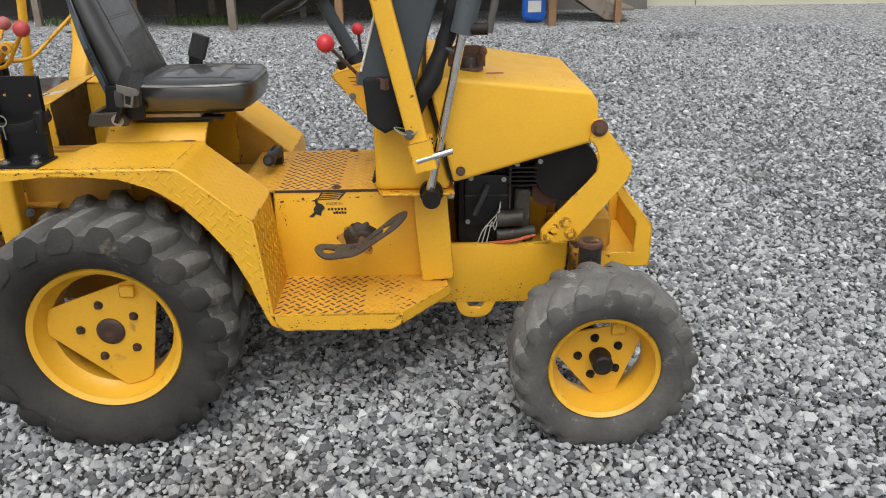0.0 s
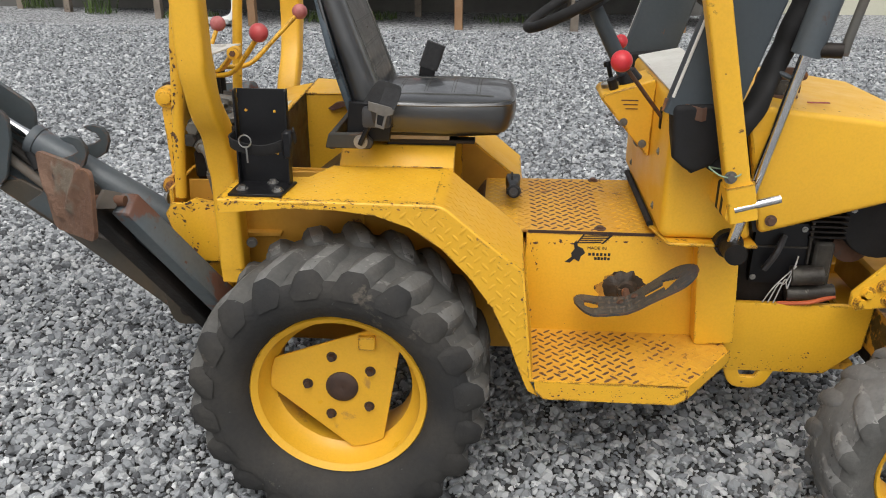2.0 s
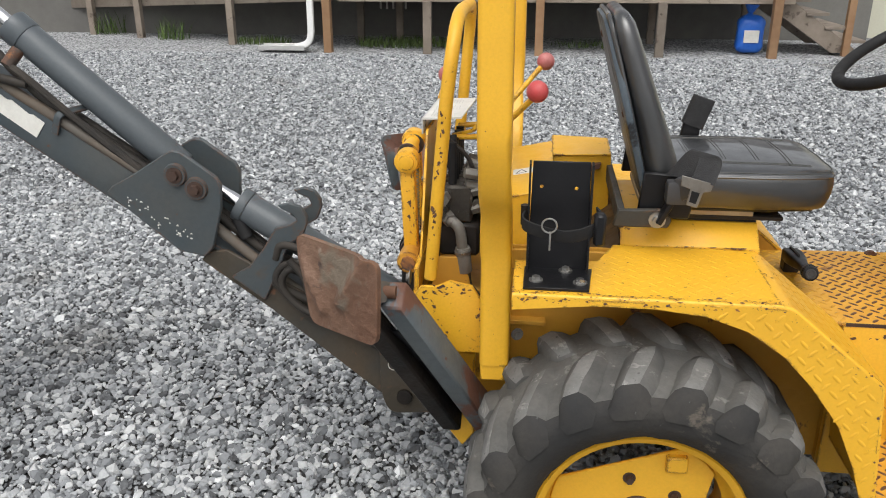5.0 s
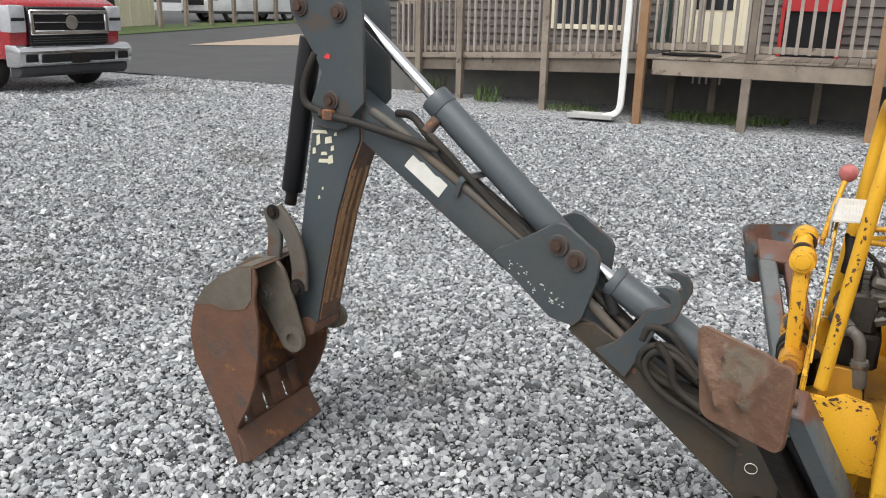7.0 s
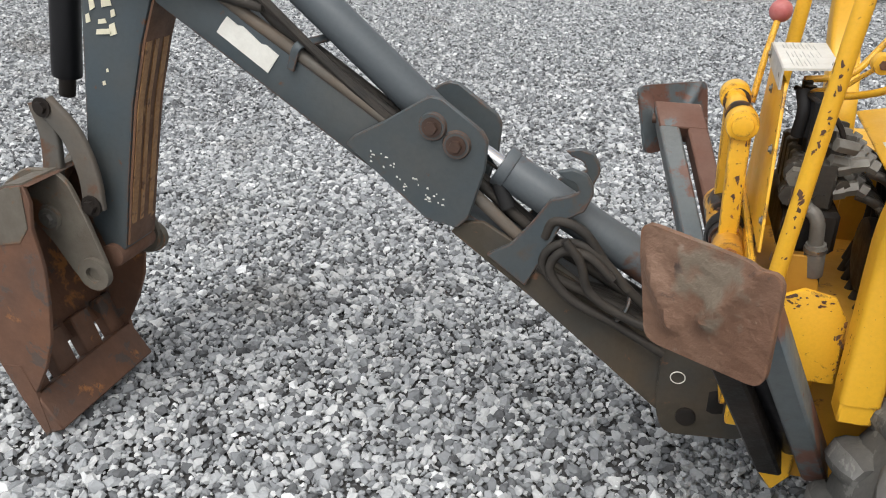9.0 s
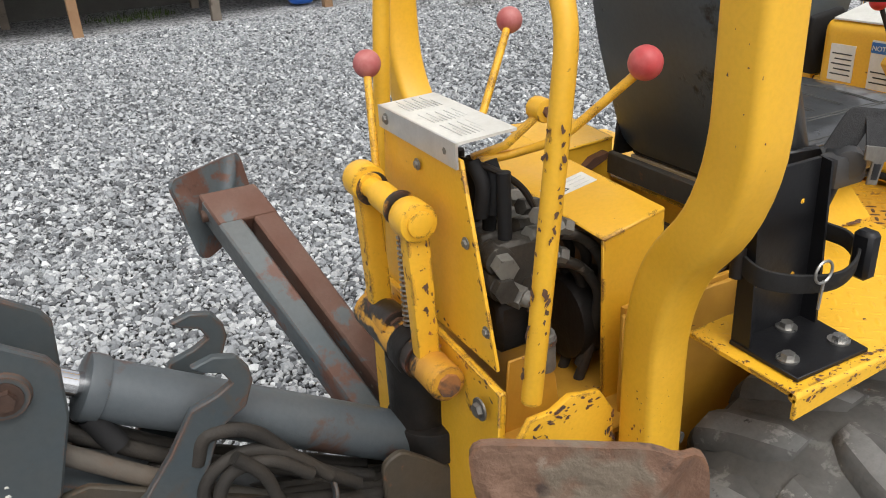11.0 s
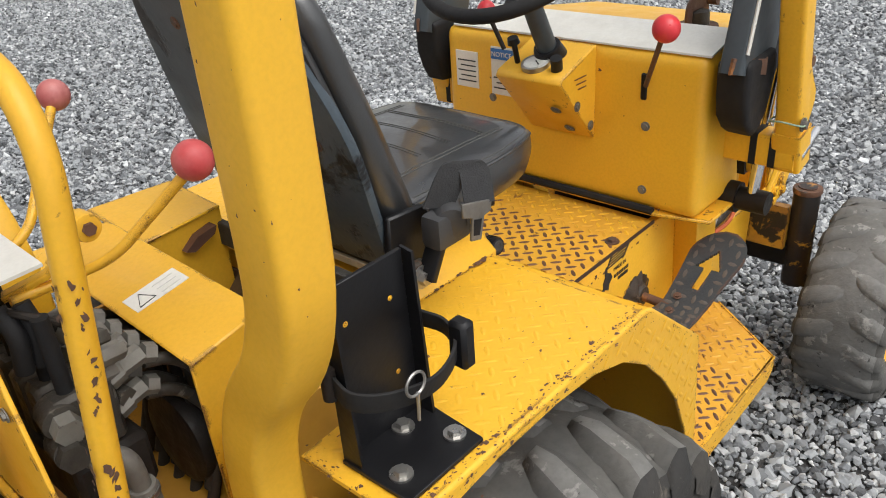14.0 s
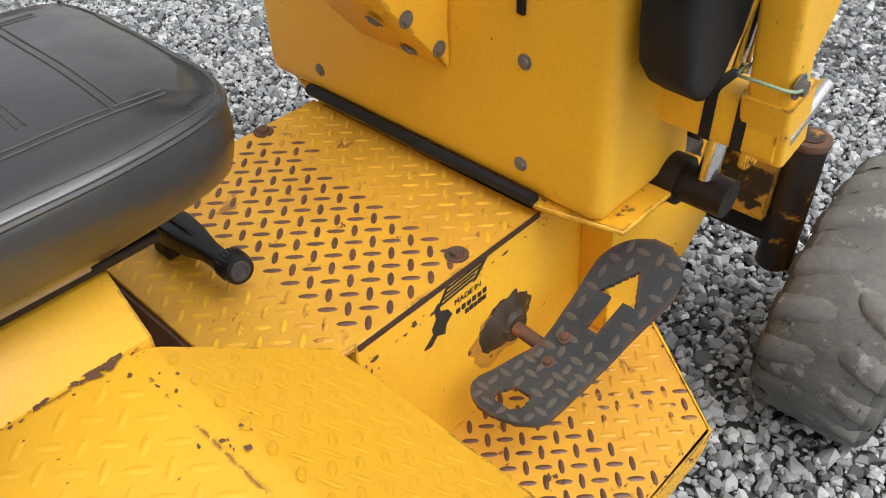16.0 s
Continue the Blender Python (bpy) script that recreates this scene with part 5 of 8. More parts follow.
    gr = lathe([(0.0, 0.013), (0.006, 0.013), (0.014, 0.0125), (0.020, 0.011), (0.026, 0.009), (0.032, 0.0065), (0.037, 0.004), (0.042, 0.001), (0.046, -0.001)], (0.694, -0.3205, 0.484), (0, -1, 0), 48, closed=False)
    for v in gr.verts:
        r = Vector((v.co.x - 0.694, 0, v.co.z - 0.484))
        w = noise.noise(r.normalized() * 1.7) if r.length > 1e-6 else 0
        v.co += r * 0.35 * w + Vector((0, -0.5, 0)) * 0.005 * noise.noise(v.co * 90) + Vector((0.3, 0, 0.3)) * 0.004 * noise.noise(v.co * 70)
    part("boss_grease", gr, "grease", p, "caked oily dirt round the pedal shaft")
    stain = []
    for i in range(64):
        a = 2 * math.pi * i / 64
        r = 1 + 0.28 * noise.noise((math.cos(a) * 2, math.sin(a) * 2, 0.4)) + 0.10 * noise.noise((math.cos(a) * 7, math.sin(a) * 7, 2.4))
        stain.append((0.690 + math.cos(a) * 0.060 * r, 0.476 + math.sin(a) * 0.054 * r))
    part("oil_stain", prism(stain, "y", -0.3208, -0.3202), "greasy_yellow", p, "oily brown stain")


pedal()
# worn maker's sticker on the side plate, as plain shapes
stk = part("sticker", prism([(0.543, 0.551), (0.556, 0.549), (0.566, 0.560), (0.580, 0.553), (0.583, 0.568), (0.594, 0.578), (0.587, 0.590), (0.574, 0.596), (0.570, 0.612), (0.563, 0.604), (0.566, 0.588), (0.558, 0.576), (0.560, 0.566)], "y", -0.3215, -0.3202), "ink", T, "torn black sticker with lettering worn to shapes")
for k in range(4):
    part("sticker_stripe", prism([(0.572 + 0.004 * k, 0.604 + 0.0062 * k), (0.632 + 0.009 * k - 0.006 * (k % 2), 0.607 + 0.0062 * k), (0.634 + 0.009 * k - 0.006 * (k % 2), 0.6102 + 0.0062 * k), (0.575 + 0.004 * k, 0.6068 + 0.0062 * k)], "y", -0.3213, -0.3202), "ink", stk)
part("sticker_stripe", prism([(0.566, 0.600), (0.570, 0.600), (0.592, 0.631), (0.587, 0.631)], "y", -0.3213, -0.3202), "ink", stk)
part("sticker_stripe", prism([(0.632, 0.604), (0.638, 0.604), (0.664, 0.632), (0.657, 0.632)], "y", -0.3213, -0.3202), "ink", stk)
for k, (x0, x1) in enumerate(((0.602, 0.662), (0.618, 0.668))):
    z0 = 0.574 - 0.0115 * k
    for q in range(6 - k):
        xx = x0 + (x1 - x0) * q / 6
        part("print_bar", box(xx, xx + 0.0065, -0.3213, -0.3202, z0 - 0.003, z0 + 0.004 + 0.001 * (q % 2)), "ink", stk)
cu = bpy.data.curves.new("sticker_text", 'FONT')
cu.body, cu.size, cu.extrude = "MADE IN", 0.0125, 0.0003
tx = new("sticker_text", cu)
tx.parent = stk
tx.matrix_basis = Matrix.Translation(Vector((0.598, -0.3212, 0.588)) - origin_of(stk)) @ Euler((radians(90), 0, 0)).to_matrix().to_4x4()
cu.materials.append(M["ink"])

# cowl and dash
cowl = part("cowl", prism([(0.757, 0.66), (0.978, 0.66), (0.962, 0.73), (0.895, 0.985), (0.885, 1.02), (0.757, 0.995)], "y", -0.416, 0.236, 0.026, 4), "yellow", T, "yellow sheet-metal cowl")
part("cowl_flange", prism([(0.748, 0.128), (0.748, -0.325), (0.775, -0.44), (0.985, -0.44), (0.985, 0.25), (0.80, 0.25)], "z", 0.652, 0.660, 0.002), "yellow_chipped", cowl)
part("rubber_strip", rod((0.750, -0.322, 0.664), (0.752, 0.128, 0.664), 0.009, seg=8), "rubber", cowl, "black rubber edge strip")
for y, z in ((-0.292, 0.845), (-0.292, 0.704), (0.1, 0.845), (0.1, 0.704)):
    part("panel_bolt", bolt((0.757, y, z), (-1, 0, 0), 0.0065, 0.004), "fitting", cowl)
part("top_plate", hexa8([(0.765, -0.415, 0.998), (0.885, -0.415, 1.0225), (0.885, 0.215, 1.0225), (0.765, 0.215, 0.998)], [(0.765, -0.415, 1.002), (0.885, -0.415, 1.0265), (0.885, 0.215, 1.0265), (0.765, 0.215, 1.002)]), "white_label", cowl, "white printed dash plate")
con = part("console", prism([(0.620, 0.948), (0.628, 0.960), (0.756, 1.0), (0.756, 0.80), (0.748, 0.80)], "y", -0.175, -0.015, 0.003), "yellow_chipped", T, "yellow instrument console with chipped edges")
nrm = Vector((-0.287, 0, 0.958))
part("gauge", lathe([(0.0, 0.0), (0.030, 0.0), (0.030, 0.010), (0.026, 0.012), (0.025, 0.008), (0.0, 0.008)], Vector((0.657, -0.093, 0.969)), nrm, 28, closed=False), "steel", con, "round steel-rimmed gauge")
part("dial_face", rod(Vector((0.657, -0.093, 0.969)) + nrm * 0.008, Vector((0.657, -0.093, 0.969)) + nrm * 0.0095, 0.0245, seg=24), "dial", con)
part("dial_needle", rod(Vector((0.657, -0.093, 0.9800)), Vector((0.647, -0.106, 0.977)), 0.0015, seg=6), "ink", con)
part("throttle_knob", rod((0.66, -0.045, 0.97), (0.648, -0.045, 1.012), 0.006), "black_paint", con)
part("knob_head", rod((0.648, -0.045, 1.012), (0.644, -0.045, 1.024), 0.013, 0.011), "black_paint", con)
part("ignition_switch", rod((0.655, -0.145, 0.968), (0.645, -0.15, 0.995), 0.012), "black_paint", con)
for x, z in ((0.735, 0.833), (0.682, 0.889)):
    part("console_bolt", bolt((x, -0.176, z), (0, -1, 0), 0.007, 0.004), "steel_dull", con)
    part("console_bolt", bolt((x - 0.008, -0.13, z - 0.012), (-0.7, 0, -0.7), 0.008, 0.004), "steel_dull", con)
for i in range(3):
    part("print_bar", box(0.672 + 0.006 * i, 0.715, -0.1764, -0.1755, 0.945 - i * 0.011, 0.9475 - i * 0.011), "lug_worn", con)
for (y0, y1, z0, z1, m, rows) in ((0.14, 0.205, 0.86, 0.945, "white_label", 5), (0.035, 0.10, 0.855, 0.965, "white_label", 3)):
    lb = part("warning_label", box(0.7545, 0.757, y0, y1, z0, z1), m, cowl, "white warning label with dark print")
    if y0 < 0.1:
        part("label_header", box(0.7535, 0.7546, y0, y1, z1 - 0.028, z1 - 0.004), "blue_print", cowl, "blue header")
        cu = bpy.data.curves.new("label_text", 'FONT')
        cu.body, cu.size, cu.extrude = "NOTICE", 0.0155, 0.0003
        tx = new("label_text", cu)
        tx.parent = cowl
        tx.matrix_basis = Matrix.Translation(Vector((0.7530, y1 - 0.002, z1 - 0.022)) - origin_of(cowl)) @ Euler((radians(90), 0, radians(-90))).to_matrix().to_4x4()
        cu.materials.append(M["white_label"])
    for i in range(rows):
        part("print_bar", box(0.7538, 0.7546, y0 + 0.006, y1 - 0.006 - 0.008 * (i % 2), z0 + 0.014 + i * 0.012, z0 + 0.017 + i * 0.012), "plastic_grey" if y0 > 0.1 else "ink", cowl)
lev = part("lever", rod((0.76, -0.285, 0.925), (0.648, -0.372, 1.062), 0.005), "rust", T, "dash lever with a red knob")
part("knob", ball((0.635, -0.384, 1.078), 0.025), "red", lev, "bright red ball knob")
part("lever_slot", box(0.752, 0.758, -0.292, -0.278, 0.90, 0.955, 0.003), "black_paint", lev)
lev2 = part("lever", rod((0.70, 0.02, 0.98), (0.69, 0.05, 1.05), 0.005), "black_steel", T, "short lever with a red knob")
part("knob", ball((0.688, 0.055, 1.062), 0.02), "red", lev2)

# steering
ax = Vector((-0.115, 0, 0.20)).normalized()
hubp = Vector((0.585, -0.10, 1.185))
col = part("steering_column", rod((0.695, -0.10, 0.985), hubp - ax * 0.015, 0.021, 0.019), "grey_plain", T, "dark grey steering column")
part("column_boot", rod((0.70, -0.10, 0.978), (0.685, -0.10, 1.004), 0.035, 0.028), "black_paint", col)
sd = ax.cross(Vector((0, 1, 0))).normalized()
ring = [hubp + ax * 0.02 + (sd * math.cos(a) + Vector((0, 1, 0)) * math.sin(a)) * 0.172 for a in (2 * math.pi * i / 48 for i in range(48))]
sw = part("steering_wheel", sweep(ring, circle(0.0135, 12), closed=True), "rubber", T, "black steering wheel with three spokes")
part("wheel_hub", lathe([(0.0, -0.02), (0.04, -0.02), (0.045, 0.0), (0.038, 0.018), (0.0, 0.022)], hubp, ax, 24, closed=False), "black_paint", sw)
for a in (90, 210, 330):
    d = sd * math.cos(radians(a)) + Vector((0, 1, 0)) * math.sin(radians(a))
    part("spoke", sweep(spline([hubp + d * 0.03, hubp + d * 0.09 - ax * 0.004, hubp + ax * 0.02 + d * 0.168], 5), rrect(0.026, 0.009, 0.004), ax), "black_paint", sw)

# hood, engine, nose
def taper(bm):
    for v in bm.verts:
        k = min(max((v.co.x - 0.9) / 0.5, 0), 1)
        v.co.y = CY + (v.co.y - CY) * (1 - 0.20 * k)
    return bm


hood_out = [(0.908, 1.0), (1.375, 0.937), (1.398, 0.905), (1.405, 0.80), (1.375, 0.785), (0.982, 0.690)]
hood = part("hood", taper(prism(hood_out, "y", -0.455, 0.275, 0.014, 3)), "yellow", T, "yellow engine hood with faded red scratches")
# Added black strip that paints the shadow in the gap behind the hood.
hoodin = part("hood_shadow_gap", prism([(0.9, 0.985), (0.925, 0.985), (0.995, 0.69), (0.972, 0.69)], "y", -0.425, 0.245), "rubber", hood, "black strip standing in for the shadow in the hood gap")
for x, y, z in ((1.002, -0.444, 0.727),):
    part("hood_bolt", bolt((x, y - 0.001, z), (0, -1, 0), 0.009, 0.009), "rust", hood)
part("paint_scuff", box(1.08, 1.13, -0.335, -0.325, 0.981, 0.983), "ink_red", hood)
cp = part("fuel_cap", rod((1.03, -0.26, 0.972), (1.03, -0.26, 1.02), 0.028, 0.026, 20, bevel=0.004), "grime", hood, "grimy fuel cap in a rusty bracket")
part("cap_ring", rod((1.03, -0.26, 0.982), (1.03, -0.26, 0.990), 0.048, 0.046, 22), "rust", cp)
part("cap_bracket", sweep(rounded([(0.988, -0.26, 0.985), (0.988, -0.26, 1.036), (1.068, -0.26, 1.036), (1.068, -0.26, 0.99)], 0.012), rrect(0.03, 0.005, 0.002), (0, 1, 0)), "rust", cp)
part("cap_latch", rod((1.076, -0.285, 1.035), (1.076, -0.23, 1.035), 0.011, seg=12), "rust", cp)
for s in (1, -1):
    a, b = span(-0.392, -0.380, s)
    br = [(1.385, 0.855), (1.41, 0.86), (1.433, 0.82), (1.475, 0.765), (1.503, 0.735), (1.507, 0.70), (1.494, 0.672), (1.40, 0.552), (1.351, 0.488), (1.262, 0.476), (1.246, 0.49), (1.246, 0.525), (1.30, 0.585), (1.375, 0.665), (1.403, 0.70), (1.408, 0.745), (1.395, 0.78), (1.375, 0.80)]
    bk = part("hood_bracket", prism(br, "y", a, b, 0.002), "yellow", T, "yellow front bracket plate")
    for x, z in ((1.283, 0.525), (1.318, 0.545), (1.335, 0.51), (1.27, 0.50)):
        part("bracket_bolt", bolt((x, a if s > 0 else b, z), (0, -s, 0), 0.012, 0.010), "yellow_chipped", bk)
    part("bracket_bolt", bolt((1.402, a if s > 0 else b, 0.833), (0, -s, 0), 0.016, 0.014), "rust", bk)
eng = part("engine", box(1.0, 1.22, -0.27, 0.10, 0.40, 0.80, 0.02, seg=2), "black_steel", T, "greasy black engine with wiring")
part("engine_cover", box(1.02, 1.16, -0.30, -0.27, 0.50, 0.67, 0.012, seg=2), "black_paint", eng)
part("head_cover", box(1.05, 1.30, -0.285, 0.05, 0.70, 0.76, 0.015, seg=2), "black_paint", eng)
part("fan_housing", rod((1.33, -0.30, 0.68), (1.33, 0.12, 0.68), 0.10, seg=28, bevel=0.01), "rubber", eng)
part("starter", rod((1.12, -0.31, 0.53), (1.20, -0.31, 0.535), 0.026, seg=18, bevel=0.004), "grime", eng)
part("solenoid", rod((1.12, -0.30, 0.475), (1.24, -0.30, 0.485), 0.02, seg=16, bevel=0.003), "grime", eng)
part("cylinder_block", box(1.175, 1.225, -0.30, -0.2, 0.46, 0.62, 0.008), "grime", eng)
for i in range(5):
    part("cooling_fin", box(1.15, 1.24, -0.31, -0.2, 0.635 + i * 0.014, 0.640 + i * 0.014), "black_steel", eng)
part("cover_seam", box(1.02, 1.165, -0.304, -0.299, 0.603, 0.608), "grime", eng)
part("cover_rib", box(1.155, 1.163, -0.306, -0.298, 0.56, 0.70, 0.002), "grime", eng)
part("hose", sweep(spline([(1.10, -0.31, 0.45), (1.17, -0.325, 0.462), (1.24, -0.315, 0.478)]), circle(0.006, 8)), "orange", eng, "orange hose")
for i in range(3):
    k = i * 0.014
    part("wire", sweep(spline([(1.06 + k, -0.318, 0.455), (1.075 + k, -0.33, 0.50 + k), (1.10 + k * 0.5, -0.325, 0.53 - k), (1.13, -0.318, 0.56 + k)]), circle(0.0018, 6)), "wire_white", eng)
part("spark_lead", sweep(spline([(1.09, -0.31, 0.64), (1.07, -0.33, 0.60), (1.05, -0.32, 0.55)]), circle(0.009, 8)), "plastic_grey", eng)
for x, z in ((1.04, 0.66), (1.14, 0.655), (1.03, 0.52), (1.18, 0.70), (1.25, 0.71)):
    part("engine_bolt", bolt((x, -0.302, z), (0, -1, 0), 0.005, 0.005), "steel", eng)
part("silencer", rod((1.28, -0.26, 0.60), (1.28, 0.05, 0.60), 0.05, seg=18, bevel=0.006), "rust", eng)
nose = part("front_frame", box(1.33, 1.60, -0.27, 0.09, 0.352, 0.372, 0.003), "yellow_chipped", T, "yellow front frame with rusty edges")
for s in (1, -1):
    a, b = span(-0.285, -0.270, s)
    part("side_plate", prism([(1.34, 0.35), (1.615, 0.35), (1.615, 0.49), (1.51, 0.625), (1.485, 0.61), (1.56, 0.50), (1.56, 0.40), (1.34, 0.40)], "y", a, b, 0.003), "yellow_chipped", nose)
part("cross_bar", box(1.59, 1.612, -0.27, 0.09, 0.37, 0.47, 0.003), "yellow_chipped", nose)
part("cross_bar", rod((1.46, -0.27, 0.575), (1.46, 0.09, 0.575), 0.012), "yellow_chipped", nose)
part("pump_body", box(1.38, 1.50, -0.22, 0.05, 0.39, 0.50, 0.01), "yellow_shade", nose)
axl = part("front_axle", box(1.365, 1.425, -0.44, mirror(-0.44), 0.27, 0.35, 0.006), "black_steel", T, "rusty front axle with kingpins")
for s in (1, -1):
    y = -0.445 if s > 0 else mirror(-0.445)
    part("kingpin_tube", rod((1.387, y, 0.22), (1.387, y, 0.505), 0.034, seg=22, bevel=0.003), "flaked_black", axl)
    part("kingpin_collar", rod((1.387, y, 0.492), (1.387, y, 0.508), 0.037, seg=22, bevel=0.004), "rust", axl)
    part("kingpin_cap", rod((1.387, y, 0.505), (1.387, y, 0.511), 0.024, seg=18), "greasy_yellow", axl)
    part("stub_axle", rod((1.40, y, 0.225), (1.405, y - s * 0.20, 0.227), 0.02), "black_steel", axl)
    part("gusset", prism([(1.345, 0.33), (1.375, 0.33), (1.37, 0.455), (1.345, 0.455)], "y", *sorted((y + s * 0.03, y + s * 0.15))), "greasy_yellow", axl)

# loader tower, arms, lift cylinders
for s in (1, -1):
    def P(x, y, z):
        return (x, y if s > 0 else mirror(y), z)
    tw = part("loader_post", sweep([P(0.888, -0.538, 0.83), P(0.775, -0.538, 1.30), P(0.66, -0.538, 1.78)], rrect(0.052, 0.048, 0.008), (0, 1, 0)), "yellow_chipped", T, "yellow square-tube loader post")
    part("post_foot", sweep([P(0.905, -0.538, 0.765), P(0.886, -0.538, 0.845)], rrect(0.062, 0.058, 0.006), (0, 1, 0)), "yellow", tw)
    part("cross_tube", sweep([P(0.895, -0.40, 0.797), P(0.895, -0.557, 0.797)], rrect(0.060, 0.066, 0.006), (0, 0, 1)), "yellow", tw)
    for y in (-0.468, -0.507):
        part("tape_band", sweep([P(0.895, y, 0.797), P(0.895, y - 0.014, 0.797)], rrect(0.0625, 0.0685, 0.006), (0, 0, 1)), "rubber", tw, "black tape band")
    part("locking_pin", sweep([P(0.88, -0.560, 0.790), P(0.976, -0.558, 0.818)], circle(0.0095, 14)), "chrome", tw, "bare steel pin")
    part("post_bolt", bolt(P(0.862, -0.564, 0.865), (0, -s, 0), 0.009, 0.010), "steel_dull", tw)
    part("wire_tie", sweep([P(0.858 + 0.036 * math.cos(a), -0.538 + 0.034 * math.sin(a), 0.872 + 0.006 * math.cos(2 * a)) for a in (2 * math.pi * i / 20 for i in range(20))], circle(0.0018, 6), closed=True), "green_wire", tw)
    arm = part("loader_arm", sweep([P(0.795, -0.468, 0.965), P(0.888, -0.468, 1.28), P(1.05, -0.468, 1.82)], rrect(0.150, 0.046, 0.008), (0, 1, 0)), "grey_plain", T, "dark grey raised loader arm with bare white edges")
    part("arm_edge", sweep([P(0.737, -0.492, 1.02), P(0.813, -0.492, 1.28), P(0.974, -0.492, 1.82)], circle(0.0035, 6)), "white_label", arm, "worn white edge")
    boot = part("arm_boot", prism([(0.738, 1.0), (0.742, 0.93), (0.752, 0.89), (0.774, 0.864), (0.80, 0.856), (0.832, 0.864), (0.856, 0.90), (0.876, 0.97), (0.86, 1.02)], "y", *sorted((P(0, -0.500, 0)[1], P(0, -0.436, 0)[1])), 0.012, 3), "rubber", arm, "black rubber boot at the arm's pivot")
    for q in boot.data.vertices:
        q.co += Vector((1, 0.4, 1)) * 0.012 * noise.noise(q.co * 23)
    part("boot_clamp", sweep([P(0.722, -0.47, 1.0), P(0.80, -0.503, 0.985), P(0.874, -0.47, 1.0)], rrect(0.006, 0.03, 0.002), (0, 0, 1)), "rust", arm)
    cyl = part("lift_cylinder", sweep([P(1.005, -0.475, 1.112), P(1.047, -0.475, 1.30), P(1.13, -0.475, 1.68)], circle(0.0315, 24)), "cylinder", T, "grey hydraulic lift cylinder with chrome rod")
    part("piston_rod", sweep([P(0.912, -0.468, 0.665), P(1.008, -0.475, 1.12)], circle(0.0125, 16)), "chrome", cyl)
    part("rod_eye", sweep([P(0.918, -0.503, 0.660), P(0.918, -0.44, 0.660)], circle(0.026, 20)), "black_steel", cyl)
    part("eye_boss", sweep([P(0.918, -0.44, 0.660), P(0.918, -0.385, 0.660)], circle(0.034, 20)), "black_steel", cyl)
    part("rod_pin", sweep([P(0.913, -0.46, 0.655), P(0.913, -0.37, 0.65)], circle(0.018, 14)), "black_steel", cyl)
    part("port_fitting", sweep([P(1.025, -0.485, 1.125), P(1.072, -0.495, 1.125)], circle(0.016, 12)), "black_steel", cyl)
    part("hydraulic_line", sweep(spline([P(1.075, -0.495, 1.115), P(1.082, -0.495, 1.16), P(1.105, -0.49, 1.26), P(1.16, -0.48, 1.5), P(1.2, -0.475, 1.7)]), circle(0.010, 10)), "grey_rust", cyl)
hz = part("sleeved_hose", sweep(spline([(0.845, -0.465, 0.85), (0.88, -0.46, 0.92), (0.925, -0.455, 1.0), (0.965, -0.43, 1.10), (0.99, -0.44, 1.2), (1.03, -0.44, 1.32), (1.14, -0.44, 1.62)], 8), circle(0.027, 14)), "rubber", T, "hoses in a black fabric sleeve")
for q in hz.data.vertices:
    w = q.co + Vector((0.4, CY, 0))
    q.co += Vector((1, 1, 0.3)) * 0.012 * noise.noise(w * 18)
part("hose_clamp", sweep([(0.955, -0.455, 1.075), (0.985, -0.462, 1.062), (1.0, -0.45, 1.055)], circle(0.006, 8)), "grey_plain", hz)

# seat and its base
ped_out = [(-0.296, 0.60), (-0.296, 0.789), (-0.248, 0.832), (0.068, 0.832), (0.116, 0.789), (0.116, 0.60)]
ped_in = [(0.110, 0.60), (0.110, 0.786), (0.066, 0.826), (-0.246, 0.826), (-0.290, 0.786), (-0.290, 0.60)]
ped = part("seat_pedestal", prism(ped_out + ped_in, "x", -0.045, 0.250, 0.001), "yellow_chipped", T, "yellow sheet-metal seat pedestal, open at the front")
# Inside of the pedestal: the open cavity's dark is painted on.
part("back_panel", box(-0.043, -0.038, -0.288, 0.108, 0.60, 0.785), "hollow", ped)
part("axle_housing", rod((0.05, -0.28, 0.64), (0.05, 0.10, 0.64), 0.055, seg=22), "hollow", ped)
part("floor_ramp", hexa8([(0.298, -0.292, 0.60), (0.305, -0.292, 0.60), (0.305, 0.11, 0.60), (0.298, 0.11, 0.60)], [(0.320, -0.298, 0.629), (0.328, -0.298, 0.629), (0.328, 0.118, 0.629), (0.320, 0.118, 0.629)]), "lug_worn", ped)
part("seat_mount", box(0.07, 0.25, -0.24, 0.05, 0.822, 0.845, 0.003), "black_paint", ped)
SY = -0.125


def seat_outline(x, y):
    """Draws the front of the seat in to its rounded shape."""
    k = min(max((x - 0.22) / 0.17, 0), 1)
    return SY + (y - SY) * (1 - 0.13 * k * k)


def seat_cushion():
    bm = cushion(0.03, 0.398, -0.300, 0.050, 0.872, 0.958, 0.014, 0.014, n=16)
    for v in bm.verts:
        up = min(max((v.co.z - 0.872) / 0.086, 0), 1)
        swell = 0.010 * math.sin(math.pi * up) - 0.012 * (1 - up)
        v.co.x += swell * (1 if v.co.x > 0.30 else 0)
        v.co.y = SY + (v.co.y - SY) * (1 + swell / 0.17)
        v.co.y = seat_outline(v.co.x, v.co.y)
        c = min(max((v.co.x - 0.33) / 0.07, 0), 1)
        v.co.x -= 0.020 * c * min(max((abs(v.co.y - SY) - 0.07) / 0.08, 0), 1) ** 2
        v.co.z += 0.003 * noise.noise(v.co * 11)
    return bm


